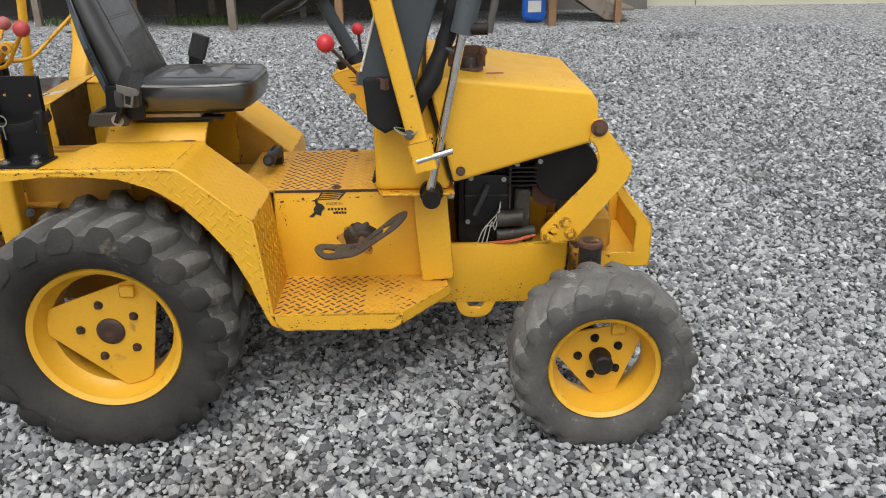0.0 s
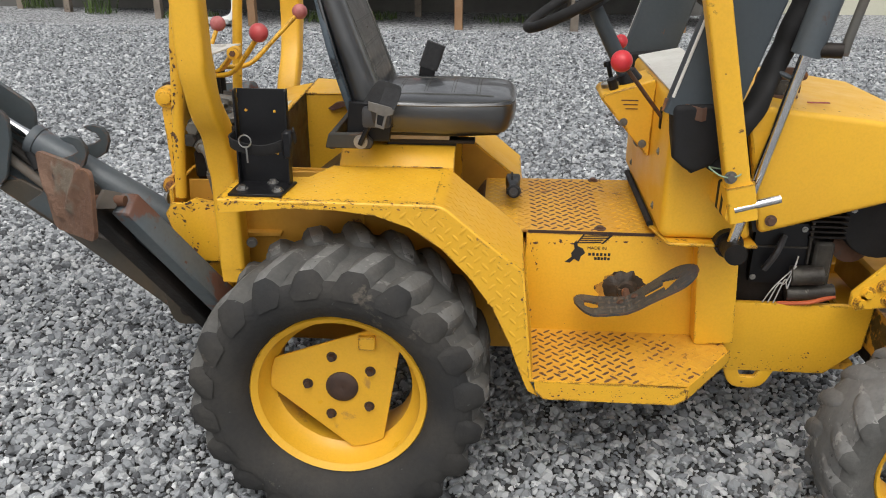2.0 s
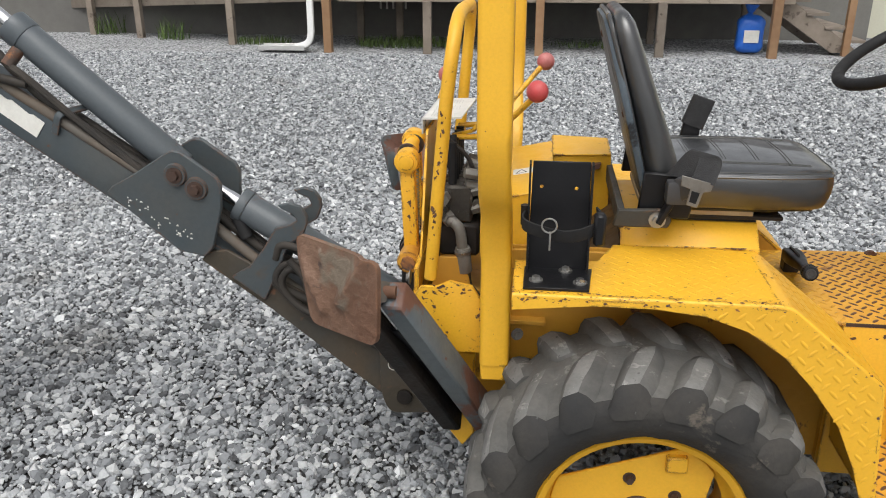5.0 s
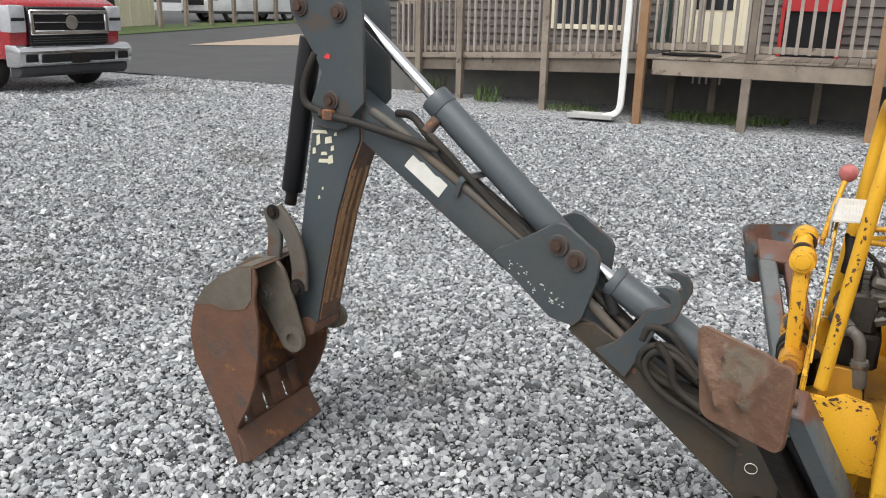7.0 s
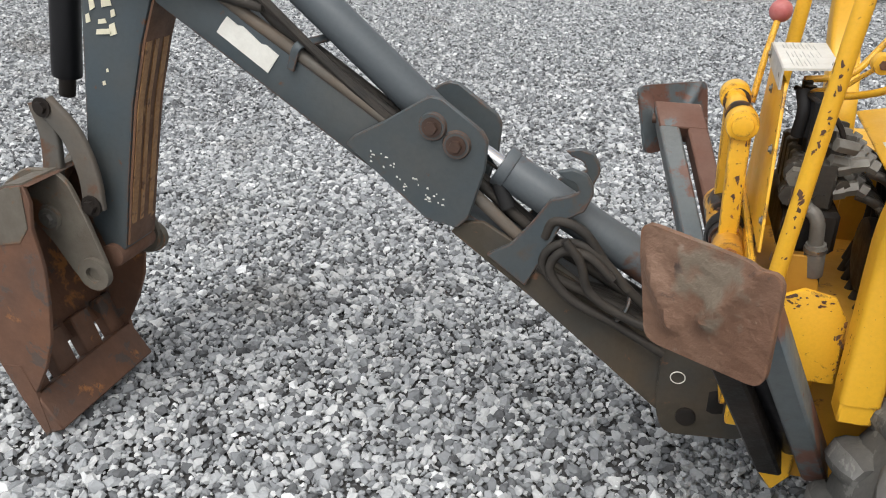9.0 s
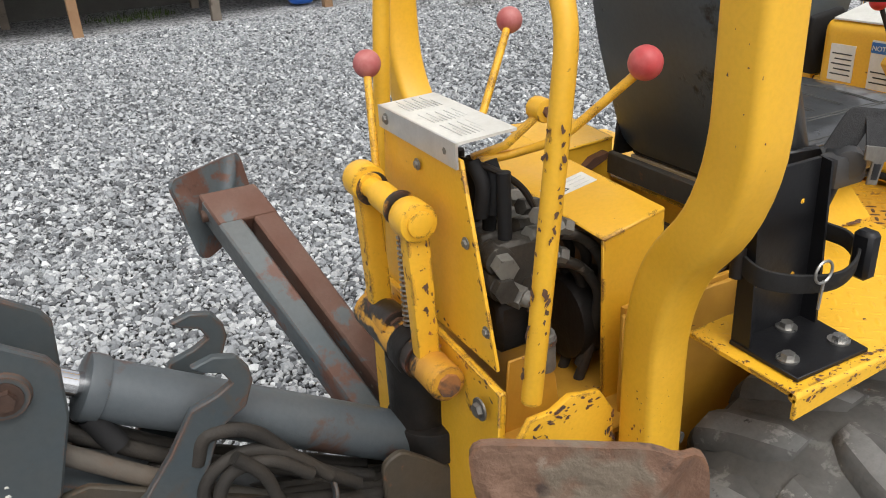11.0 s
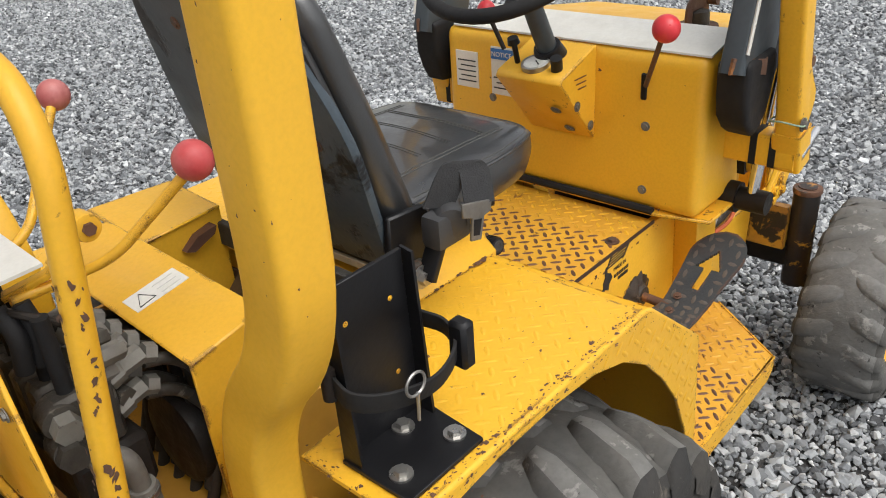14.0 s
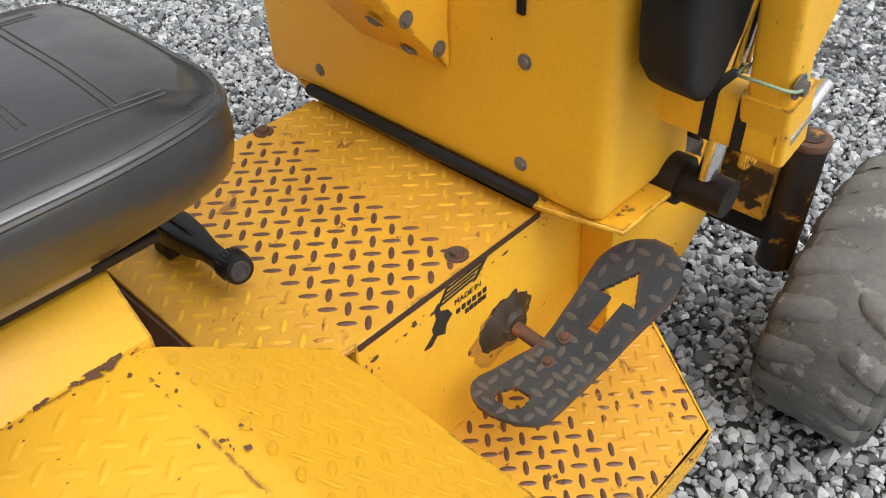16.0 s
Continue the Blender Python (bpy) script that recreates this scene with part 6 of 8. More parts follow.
seat = part("seat", seat_cushion(), "vinyl", T, "black vinyl tractor seat with stitched panels")
part("seat_pan", prism([(0.0, -0.276), (0.26, -0.272), (0.365, -0.250), (0.365, 0.004), (0.26, 0.026), (0.0, 0.030)], "z", 0.864, 0.884, 0.006), "black_paint", seat)
lean = Matrix.Translation((0.045, 0, 0.93)) @ Matrix.Rotation(radians(-16), 4, 'Y') @ Matrix.Translation((0.0, 0, -0.93))
bb = cushion(-0.045, 0.03, -0.312, 0.05, 0.915, 1.30, 0.036, 0.0, n=12)
for v in bb.verts:
    k = min(max((v.co.z - 0.95) / 0.35, 0), 1)
    v.co.x -= max(v.co.x + 0.045, 0) * 0.42 * k
    k = min(max((v.co.z - 1.1) / 0.2, 0), 1)
    v.co.y = SY + (v.co.y - SY) * (1 - 0.08 * k)
    c0 = min(max((v.co.z - 1.20) / 0.11, 0), 1)
    v.co.y = SY + (v.co.y - SY) * (1 - 0.13 * c0 ** 3)
bb.transform(lean)
back_tree = BVHTree.FromBMesh(bb)
part("backrest", bb, "vinyl", seat)
sh2 = prism(rounded_poly([(-0.305, 0.885), (0.052, 0.885), (0.064, 1.10), (0.040, 1.294), (-0.262, 1.294), (-0.322, 1.10)], 0.055), "x", -0.060, -0.044, 0.006, 2)
sh2.transform(lean)
back = part("backrest_shell", sh2, "seat_shell", seat, "scuffed black seat-back shell")
for y, z in ((-0.05, 1.24), (-0.255, 1.09)):
    p = lean @ Vector((-0.060, y, z))
    part("shell_bolt", bolt(p, lean.to_3x3() @ Vector((-1, 0, 0)), 0.006, 0.003), "rust", back)
loop = [(-0.046, y, z) for y, z in ((-0.288, 0.95), (-0.306, 1.1), (-0.285, 1.23), (-0.262, 1.296), (0.032, 1.296), (0.052, 1.23), (0.056, 1.1), (0.03, 0.95))]
part("piping", sweep([lean @ p for p in rounded(loop, 0.05)], circle(0.0055, 8)), "vinyl", back)
for y in (-0.316, 0.054):
    part("hinge_cheek", prism([(-0.02, 0.86), (0.09, 0.86), (0.095, 0.90), (0.06, 0.955), (-0.01, 0.96)], "y", y - 0.006, y + 0.006, 0.003), "black_paint", back)


def onto(tree, p, d, lift):
    """The point where a line from p along d meets a cushion, a little proud of it."""
    hit, nrm, _, _ = tree.ray_cast(Vector(p), Vector(d).normalized())
    return hit + nrm * lift if hit else None


def seam(tree, pts, d, off=0.0035, r=0.0011, lift=0.0002):
    """A double row of stitching, laid down on a cushion along d."""
    bm = bmesh.new()
    side = (Vector(pts[-1]) - Vector(pts[0])).cross(Vector(d)).normalized()
    for k in (-off, off):
        row = [onto(tree, Vector(p) + side * k, d, lift) for p in pts]
        row = [p for p in row if p]
        if len(row) > 1:
            sweep(row, circle(r, 5), bm=bm)
    return bm


def along(p0, p1, n=12):
    return [Vector(p0).lerp(Vector(p1), i / n) for i in range(n + 1)]


top_tree = BVHTree.FromBMesh(seat_cushion())
DOWN = (0, 0, -1)
for x in (0.10, 0.17, 0.24):
    part("stitching", seam(top_tree, along((x, -0.215, 1.1), (x, -0.035, 1.1)), DOWN, r=0.0008), "thread", seat)
part("stitching", seam(top_tree, along((0.305, -0.245, 1.1), (0.305, -0.01, 1.1)), DOWN, 0.004), "thread", seat)
for y in (-0.240, -0.012):
    part("stitching", seam(top_tree, along((0.06, y, 1.1), (0.345, y, 1.1)), DOWN, 0.004), "thread", seat)
into = lean.to_3x3() @ Vector((-1, 0, 0))
for y in (-0.245, -0.01):
    part("stitching", seam(back_tree, [lean @ p for p in along((0.3, y, 0.97), (0.3, y, 1.25))], into), "thread", seat)
for z in (1.02, 1.08, 1.14, 1.20):
    part("stitching", seam(back_tree, [lean @ p for p in along((0.3, -0.25, z), (0.3, -0.03, z))], into, r=0.0008), "thread", seat)
# raised welt and its thread round the upper edge of the seat
for z, r, lift, what, name in ((0.9485, 0.0030, 0.0, "vinyl", "piping"), (0.9555, 0.0009, 0.0004, "thread", "stitching")):
    rim = []
    for i in range(97):
        a = radians(-150 + 300 * i / 96)
        d = Vector((math.cos(a) * 0.9, math.sin(a), 0))
        p = onto(top_tree, Vector((0.20, SY, z)) + d * 0.6, -d, lift)
        if p and p.x > 0.06:
            rim.append(p)
    part(name, sweep(rim, circle(r, 6)), what, seat)
part("plywood_strip", box(0.0, 0.235, -0.262, 0.03, 0.852, 0.8635, 0.001), "wood_strip", seat, "pale plywood strip under the seat")
part("slide_rail", box(0.02, 0.30, -0.258, -0.22, 0.842, 0.8515, 0.002), "black_steel", seat)
part("slide_rail", box(0.02, 0.30, 0.0, 0.03, 0.842, 0.853, 0.002), "black_steel", seat)
part("pan_bracket", prism([(-0.07, 0.845), (0.045, 0.845), (0.052, 0.863), (0.032, 0.886), (-0.06, 0.882)], "y", -0.342, -0.328, 0.003), "boom_dirty", seat)
part("back_bar", box(-0.06, -0.045, -0.34, 0.15, 0.842, 0.882, 0.002), "boom_dirty", seat)
part("seat_bolt", bolt((0.021, -0.343, 0.864), (0, -1, 0), 0.0115, 0.013), "steel", seat, "zinc-plated pivot bolt")
kn, kd = Vector((0.406, -0.164, 0.688)), Vector((-0.10, -0.98, 0.14)).normalized()
lv = bmesh.new()
lrows = []
for y, z, w, h in ((-0.010, 0.676, 0.040, 0.030), (-0.045, 0.680, 0.042, 0.034), (-0.085, 0.684, 0.036, 0.030), (-0.120, 0.687, 0.024, 0.022), (-0.150, 0.688, 0.022, 0.022)):
    lrows.append([lv.verts.new((0.402 + (y + 0.15) * 0.02 + q[0], y, z + q[1])) for q in rrect(w, h, 0.007)])
for r0, r1 in zip(lrows, lrows[1:]):
    for k in range(len(r0)):
        lv.faces.new((r0[k], r0[(k + 1) % len(r0)], r1[(k + 1) % len(r0)], r1[k]))
for r0 in (lrows[0], lrows[-1]):
    lv.faces.new(r0)
bmesh.ops.recalc_face_normals(lv, faces=lv.faces)
part("adjuster_lever", lv, "black_paint", seat)
part("lever_plate", prism([(-0.115, 0.690), (-0.02, 0.680), (-0.02, 0.6995), (-0.085, 0.7035)], "x", 0.398, 0.404, 0.001), "black_steel", seat)
part("adjuster_foot", box(0.386, 0.424, -0.040, -0.005, 0.636, 0.672, 0.003), "black_steel", seat)
part("adjuster_knob", rod(kn - kd * 0.016, kn + kd * 0.014, 0.0175, seg=28, bevel=0.003), "black_paint", seat)
part("knob_cap", lathe([(0.0, 0.0), (0.0065, 0.0), (0.0075, 0.0012), (0.0115, 0.0012), (0.0125, 0.0)], kn + kd * 0.0142, kd, 24, closed=False), "plastic_grey", seat)
for i in range(22):
    a = 2 * math.pi * i / 22
    o = kd.cross(Vector((0, 0, 1))).normalized() * math.cos(a) * 0.018 + Vector((0, 0, 1)) * math.sin(a) * 0.018
    part("knob_rib", rod(kn - kd * 0.014 + o, kn + kd * 0.002 + o, 0.0014, seg=6), "black_paint", seat)

belt = part("seat_belt", rod((0.055, -0.375, 0.94), (0.085, -0.338, 0.945), 0.024, seg=20, bevel=0.006), "plastic_grey", T, "black seat belt with a steel tongue and grey retractor")
part("belt_stalk", sweep([(0.022, -0.352, 0.862), (0.05, -0.355, 0.92)], rrect(0.012, 0.03, 0.003), (0, 1, 0)), "black_paint", belt)
part("retractor_box", box(0.03, 0.10, -0.375, -0.338, 0.905, 0.955, 0.010, seg=2), "plastic_grey", belt)
wp = spline([(0.052, -0.357, 0.962), (0.088, -0.364, 1.012), (0.108, -0.374, 1.004), (0.095, -0.394, 0.962)], 6)
wb = bmesh.new()
rows = []
for p in wp:
    rows.append([wb.verts.new(p + Vector((0.62, -0.30, -0.10)).normalized() * o + Vector((0.3, 0.62, 0.2)).normalized() * q) for o, q in ((-0.023, 0), (0.023, 0), (0.023, 0.003), (-0.023, 0.003))])
for r0, r1 in zip(rows, rows[1:]):
    for k in range(4):
        wb.faces.new((r0[k], r0[(k + 1) % 4], r1[(k + 1) % 4], r1[k]))
bmesh.ops.recalc_face_normals(wb, faces=wb.faces)
part("webbing", wb, "webbing", belt)
tg = bmesh.new()
prism([(0.052, 0.977), (0.115, 0.961), (0.111, 0.945), (0.097, 0.943), (0.088, 0.910), (0.066, 0.916), (0.071, 0.949), (0.052, 0.956)], "y", -0.400, -0.396, bm=tg)
part("tongue", finish(tg, 0.001), "steel_dull", belt, "steel belt tongue")
part("tongue_slot", prism([(0.074, 0.946), (0.090, 0.942), (0.084, 0.919), (0.071, 0.923)], "y", -0.4006, -0.3954), "black_paint", belt)
part("buckle_stalk", sweep([(0.135, 0.075, 0.90), (0.15, 0.08, 0.99)], rrect(0.045, 0.018, 0.005), (0, 1, 0)), "black_paint", belt)
part("buckle", sweep([(0.148, 0.08, 0.975), (0.172, 0.083, 1.045)], rrect(0.055, 0.028, 0.008), (0, 1, 0)), "webbing", belt)

# holder bracket on the fender
hb = part("extinguisher_bracket", prism([(-0.25, -0.565), (-0.125, -0.565), (-0.115, -0.46), (-0.25, -0.46)], "z", 0.788, 0.794, 0.001), "black_paint", T, "black steel extinguisher bracket with an empty strap")
part("back_plate", prism([(-0.245, 0.79), (-0.125, 0.79), (-0.13, 1.015), (-0.24, 1.015)], "y", -0.466, -0.460, 0.001), "black_paint", hb)
for x in (-0.247, -0.128):
    part("cheek", prism([(-0.46, 0.79), (-0.46, 1.015), (-0.478, 1.012), (-0.49, 0.79)], "x", x, x + 0.004), "black_paint", hb)
for x, y in ((-0.141, -0.535), (-0.226, -0.530), (-0.168, -0.478)):
    part("bracket_bolt", bolt((x, y, 0.794), (0, 0, 1), 0.009, 0.009), "steel", hb)
for x, z in ((-0.222, 0.965), (-0.155, 0.963), (-0.222, 0.865), (-0.155, 0.863)):
    part("rivet", bolt((x, -0.466, z), (0, -1, 0), 0.0022, 0.0015), "yellow", hb)
st = [(-0.25, -0.462, 0.905), (-0.255, -0.50, 0.90), (-0.225, -0.528, 0.895), (-0.17, -0.54, 0.89), (-0.125, -0.53, 0.90), (-0.105, -0.50, 0.91), (-0.112, -0.465, 0.915)]
part("strap", sweep(spline(st), rrect(0.004, 0.026, 0.001), (0, 0, 1)), "rubber", hb, "black rubber strap")
part("strap_latch", box(-0.122, -0.10, -0.542, -0.515, 0.872, 0.935, 0.005), "black_paint", hb)
part("strap_hinge", rod((-0.252, -0.462, 0.885), (-0.252, -0.462, 0.925), 0.009), "black_steel", hb)
part("ring_pin", sweep([(-0.205 + 0.014 * math.cos(a), -0.545, 0.912 + 0.014 * math.sin(a)) for a in (2 * math.pi * i / 20 for i in range(20))], circle(0.0018, 6), closed=True), "steel", hb, "wire ring pin")
part("pin_shaft", rod((-0.203, -0.545, 0.90), (-0.203, -0.543, 0.862), 0.002, seg=6), "steel", hb)

# chipped paint along the fender, step and cowl edges
flakes("paint_chip", [((-0.27, -0.572, 0.787), (0.238, -0.574, 0.787), (0, 0, 1), 110, 0.02), ((-0.27, -0.5, 0.787), (0.2, -0.42, 0.787), (0, 0, 1), 60, 0.12), ((0.225, -0.575, 0.7875), (0.23, -0.3, 0.7875), (0, 0, 1), 18, 0.03), ((-0.05, -0.299, 0.787), (0.24, -0.299, 0.787), (0, 0, 1), 40, 0.012), ((-0.27, -0.57, 0.787), (-0.27, -0.42, 0.787), (0, 0, 1), 26, 0.012)], T, 11)
flakes("paint_chip", [((-0.26, -0.5823, 0.78), (0.23, -0.5823, 0.782), (0, -1, 0), 50, 0.012), ((0.24, -0.5823, 0.775), (0.425, -0.5823, 0.625), (0, -1, 0), 24, 0.012), ((0.435, -0.5823, 0.60), (0.458, -0.5823, 0.36), (0, -1, 0), 22, 0.012)], T, 12)
flakes("paint_chip", [((0.49, -0.5915, 0.325), (0.82, -0.5915, 0.33), (0, -1, 0), 60, 0.016), ((0.47, -0.58, 0.353), (0.82, -0.585, 0.353), (0, 0, 1), 60, 0.02), ((0.83, -0.58, 0.353), (0.96, -0.41, 0.353), (0, 0, 1), 20, 0.015)], T, 13)
flakes("paint_chip", [((0.92, -0.3205, 0.28), (1.25, -0.3205, 0.28), (0, -1, 0), 70, 0.03), ((0.94, -0.3205, 0.262), (1.2, -0.3205, 0.262), (0, -1, 0), 40, 0.01), ((0.50, -0.3205, 0.40), (0.85, -0.3205, 0.55), (0, -1, 0), 14, 0.1), ((0.455, -0.3205, 0.61), (0.475, -0.3205, 0.52), (0, -1, 0), 16, 0.008)], T, 14)
flakes("paint_chip", [((0.756, -0.4, 0.90), (0.756, 0.2, 0.90), (-1, 0, 0), 22, 0.15), ((0.756, -0.40, 0.665), (0.756, 0.12, 0.665), (-1, 0, 0), 20, 0.008)], T, 15, size=0.003)
flakes("paint_chip", [((1.02, -0.40, 0.986), (1.36, -0.35, 0.94), (0.13, 0, 1), 34, 0.03), ((1.25, -0.30, 0.957), (1.34, -0.2, 0.945), (0.13, 0, 1), 26, 0.05)], T, 16)

flakes("paint_chip", [((0.185, -0.299, 0.7895), (0.225, -0.299, 0.7895), (0, 0, 1), 9, 0.005)], T, 31, size=0.011)
flakes("paint_chip", [((0.05, -0.2985, 0.7893), (0.235, -0.2985, 0.7893), (0, 0, 1), 30, 0.004), ((-0.27, -0.570, 0.7873), (0.22, -0.570, 0.7873), (0, 0, 1), 80, 0.008), ((-0.26, -0.5822, 0.776), (0.23, -0.5822, 0.776), (0, -1, 0), 40, 0.006)], T, 33, size=0.0032)
flakes("paint_chip", [((0.43, -0.3205, 0.60), (0.86, -0.3205, 0.623), (0, -1, 0), 30, 0.008), ((0.46, -0.5, 0.3535), (0.62, -0.45, 0.3535), (0, 0, 1), 26, 0.08)], T, 32, size=0.004)

# roll bar
for s in (1, -1):
    y0, y1 = (-0.392, -0.513) if s > 0 else (mirror(-0.392), 0.345)
    ym = -0.40 if s > 0 else mirror(-0.40)
    pth = rounded([(-0.31, y0, 0.54), (-0.31, y0, 0.87), (-0.312, y1, 1.01), (-0.317, y1, 1.9)], 0.11, 8)
    rp = part("roll_bar_post", sweep(pth, rrect(0.066, 0.064, 0.011, 3), (1, 0, 0)), "yellow", T, "bent yellow roll-bar post with chipped paint")
    for v in rp.data.vertices:
        w = v.co + Vector((0.4, CY, 0))
        if 0.8 < w.z < 1.08:
            v.co += Vector((1, 1, 0)) * 0.006 * noise.noise(w * 9)
    part("socket", box(-0.340, -0.284, min(y0 - 0.029, y0 + 0.029), max(y0 - 0.029, y0 + 0.029), 0.50, 0.545, 0.004), "yellow", rp)
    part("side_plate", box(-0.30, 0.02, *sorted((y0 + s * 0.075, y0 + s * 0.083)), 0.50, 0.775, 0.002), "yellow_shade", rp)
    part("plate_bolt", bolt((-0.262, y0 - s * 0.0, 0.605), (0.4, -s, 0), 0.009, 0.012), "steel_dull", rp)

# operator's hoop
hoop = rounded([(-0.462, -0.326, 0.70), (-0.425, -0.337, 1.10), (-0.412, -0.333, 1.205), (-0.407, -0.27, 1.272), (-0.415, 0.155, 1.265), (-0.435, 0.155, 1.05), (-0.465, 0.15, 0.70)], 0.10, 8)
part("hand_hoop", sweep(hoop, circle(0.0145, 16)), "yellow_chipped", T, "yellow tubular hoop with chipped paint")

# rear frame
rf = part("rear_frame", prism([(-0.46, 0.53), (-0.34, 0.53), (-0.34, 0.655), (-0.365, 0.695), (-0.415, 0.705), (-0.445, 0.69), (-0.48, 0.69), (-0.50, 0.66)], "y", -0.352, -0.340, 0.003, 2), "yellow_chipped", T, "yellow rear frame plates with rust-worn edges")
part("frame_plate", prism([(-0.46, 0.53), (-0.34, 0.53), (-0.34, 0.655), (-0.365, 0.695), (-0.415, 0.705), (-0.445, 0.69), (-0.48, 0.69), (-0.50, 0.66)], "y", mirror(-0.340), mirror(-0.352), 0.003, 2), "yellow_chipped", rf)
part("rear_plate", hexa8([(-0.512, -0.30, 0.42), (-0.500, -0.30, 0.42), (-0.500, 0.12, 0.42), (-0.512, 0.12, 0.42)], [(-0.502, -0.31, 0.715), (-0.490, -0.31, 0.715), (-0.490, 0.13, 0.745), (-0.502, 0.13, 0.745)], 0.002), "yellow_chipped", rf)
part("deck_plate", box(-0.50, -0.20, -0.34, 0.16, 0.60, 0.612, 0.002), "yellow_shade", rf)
part("frame_tab", box(-0.50, -0.42, -0.335, -0.31, 0.40, 0.46, 0.004), "yellow", rf)
part("frame_bolt", bolt((-0.515, -0.28, 0.68), (-1, 0, 0), 0.011, 0.01), "steel_dull", rf)
for z in (0.30, 0.50):
    part("king_post_lug", rod((-0.50, CY, z), (-0.50, CY, z + 0.06), 0.075, seg=26, bevel=0.006), "black_steel", rf)
part("hitch_tab", prism([(-0.42, 0.50), (-0.36, 0.50), (-0.36, 0.28), (-0.39, 0.24), (-0.42, 0.28)], "y", -0.30, -0.285, 0.003), "yellow", rf)
part("king_post", rod((-0.52, CY, 0.24), (-0.52, CY, 0.68), 0.05, seg=20), "black_steel", rf)

# control panel, cover, valves, levers
pn = part("control_panel", hexa8([(-0.492, -0.288, 0.735), (-0.486, -0.288, 0.735), (-0.486, 0.075, 0.735), (-0.492, 0.075, 0.735)], [(-0.487, -0.202, 1.012), (-0.481, -0.202, 1.012), (-0.478, 0.044, 1.012), (-0.484, 0.044, 1.012)], 0.001), "yellow", T, "yellow control tower panel")
for y, z in ((-0.262, 0.785), (-0.215, 0.90), (-0.175, 1.02), (0.02, 1.02), (-0.08, 0.975)):
    part("panel_bolt", bolt((-0.4905, y, z), (-1, 0, 0), 0.0058, 0.005), "fitting", pn)
cv = part("cover_plate", hexa8([(-0.492, -0.206, 1.034), (-0.405, -0.212, 1.040), (-0.392, 0.048, 1.036), (-0.486, 0.050, 1.032)], [(-0.492, -0.206, 1.038), (-0.405, -0.212, 1.044), (-0.392, 0.048, 1.040), (-0.486, 0.050, 1.036)]), "white_label", pn, "worn white printed cover plate")
part("cover_lip", hexa8([(-0.496, -0.207, 1.002), (-0.492, -0.207, 1.002), (-0.486, 0.05, 1.002), (-0.490, 0.05, 1.002)], [(-0.496, -0.207, 1.038), (-0.492, -0.207, 1.038), (-0.486, 0.05, 1.036), (-0.490, 0.05, 1.036)]), "aluminium", pn)
for i in range(3):
    for j in range(9):
        y, x = -0.190 + i * 0.078, -0.476 + j * 0.0068
        part("print_bar", box(x, x + 0.0009, y, y + 0.062 - 0.012 * ((i + 2 * j) % 4), 1.0405, 1.0416), "print_pale", pn)
vb = part("valve_bank", box(-0.455, -0.36, -0.235, 0.0, 0.72, 0.80, 0.008), "black_steel", T, "grimy hydraulic valve bank with hex fittings and hoses")
for i in range(5):
    y = -0.228 + i * 0.042
    part("valve_section", box(-0.45, -0.378, y, y + 0.037, 0.80, 0.888, 0.006), "grime", vb)
    part("valve_spool", rod((-0.425, y + 0.02, 0.888), (-0.425, y + 0.02, 0.985), 0.010, seg=12), "rubber", vb)
    for z, x1 in ((0.875, -0.332), (0.832, -0.340)):
        part("hex_fitting", rod((-0.380, y + 0.018, z), (-0.362, y + 0.018, z + 0.006), 0.0165, seg=6), "fitting", vb)
        part("hex_fitting", rod((-0.362, y + 0.018, z + 0.006), (x1, y + 0.017, z + 0.012), 0.0135, seg=6), "fitting", vb)
        part("swivel_nut", rod((x1 + 0.001, y + 0.017, z + 0.010), (x1 + 0.014, y + 0.015, z + 0.004), 0.0135, seg=6), "fitting", vb)
        part("pipe", sweep(spline([(x1, y + 0.017, z - 0.002), (x1 + 0.03, y + 0.012, z - 0.012), (x1 + 0.055, y + 0.008, z - 0.035)], 4), circle(0.0085, 10)), "grime", vb)
        part("hose", sweep(spline([(x1 + 0.05, y + 0.008, z - 0.03), (x1 + 0.066, y, z - 0.07), (x1 + 0.06, y + 0.01, z - 0.16), (x1 + 0.04, y + 0.02, z - 0.24)], 5), circle(0.0085, 10)), "hose", vb)
part("end_plug", rod((-0.44, -0.195, 0.866), (-0.445, -0.228, 0.864), 0.022, seg=18, bevel=0.003), "grime", vb)
part("end_plug_hex", rod((-0.443, -0.226, 0.862), (-0.446, -0.248, 0.860), 0.0175, seg=6), "fitting", vb)
part("end_plug", rod((-0.445, -0.20, 0.826), (-0.45, -0.24, 0.83), 0.020, seg=18, bevel=0.003), "grime", vb)
for p0, p1, r in (((-0.45, -0.236, 0.831), (-0.453, -0.256, 0.832), 0.018), ((-0.40, -0.2, 0.87), (-0.398, -0.225, 0.872), 0.015), ((-0.37, -0.195, 0.845), (-0.366, -0.222, 0.845), 0.013), ((-0.40, -0.2, 0.82), (-0.40, -0.23, 0.818), 0.014), ((-0.385, -0.2, 0.775), (-0.385, -0.23, 0.775), 0.015)):
    part("hex_fitting", rod(p0, p1, r, seg=6), "grime", vb)
part("elbow_nut", rod((-0.437, -0.232, 0.818), (-0.424, -0.252, 0.812), 0.0165, seg=6), "fitting", vb)
part("elbow_fitting", sweep(rounded([(-0.430, -0.245, 0.815), (-0.402, -0.262, 0.803), (-0.396, -0.258, 0.745)], 0.022), circle(0.0125, 14)), "fitting", vb)
part("hose_ferrule", rod((-0.396, -0.258, 0.752), (-0.391, -0.254, 0.690), 0.0175, seg=14, bevel=0.002), "fitting", vb, "crimped steel hose end")
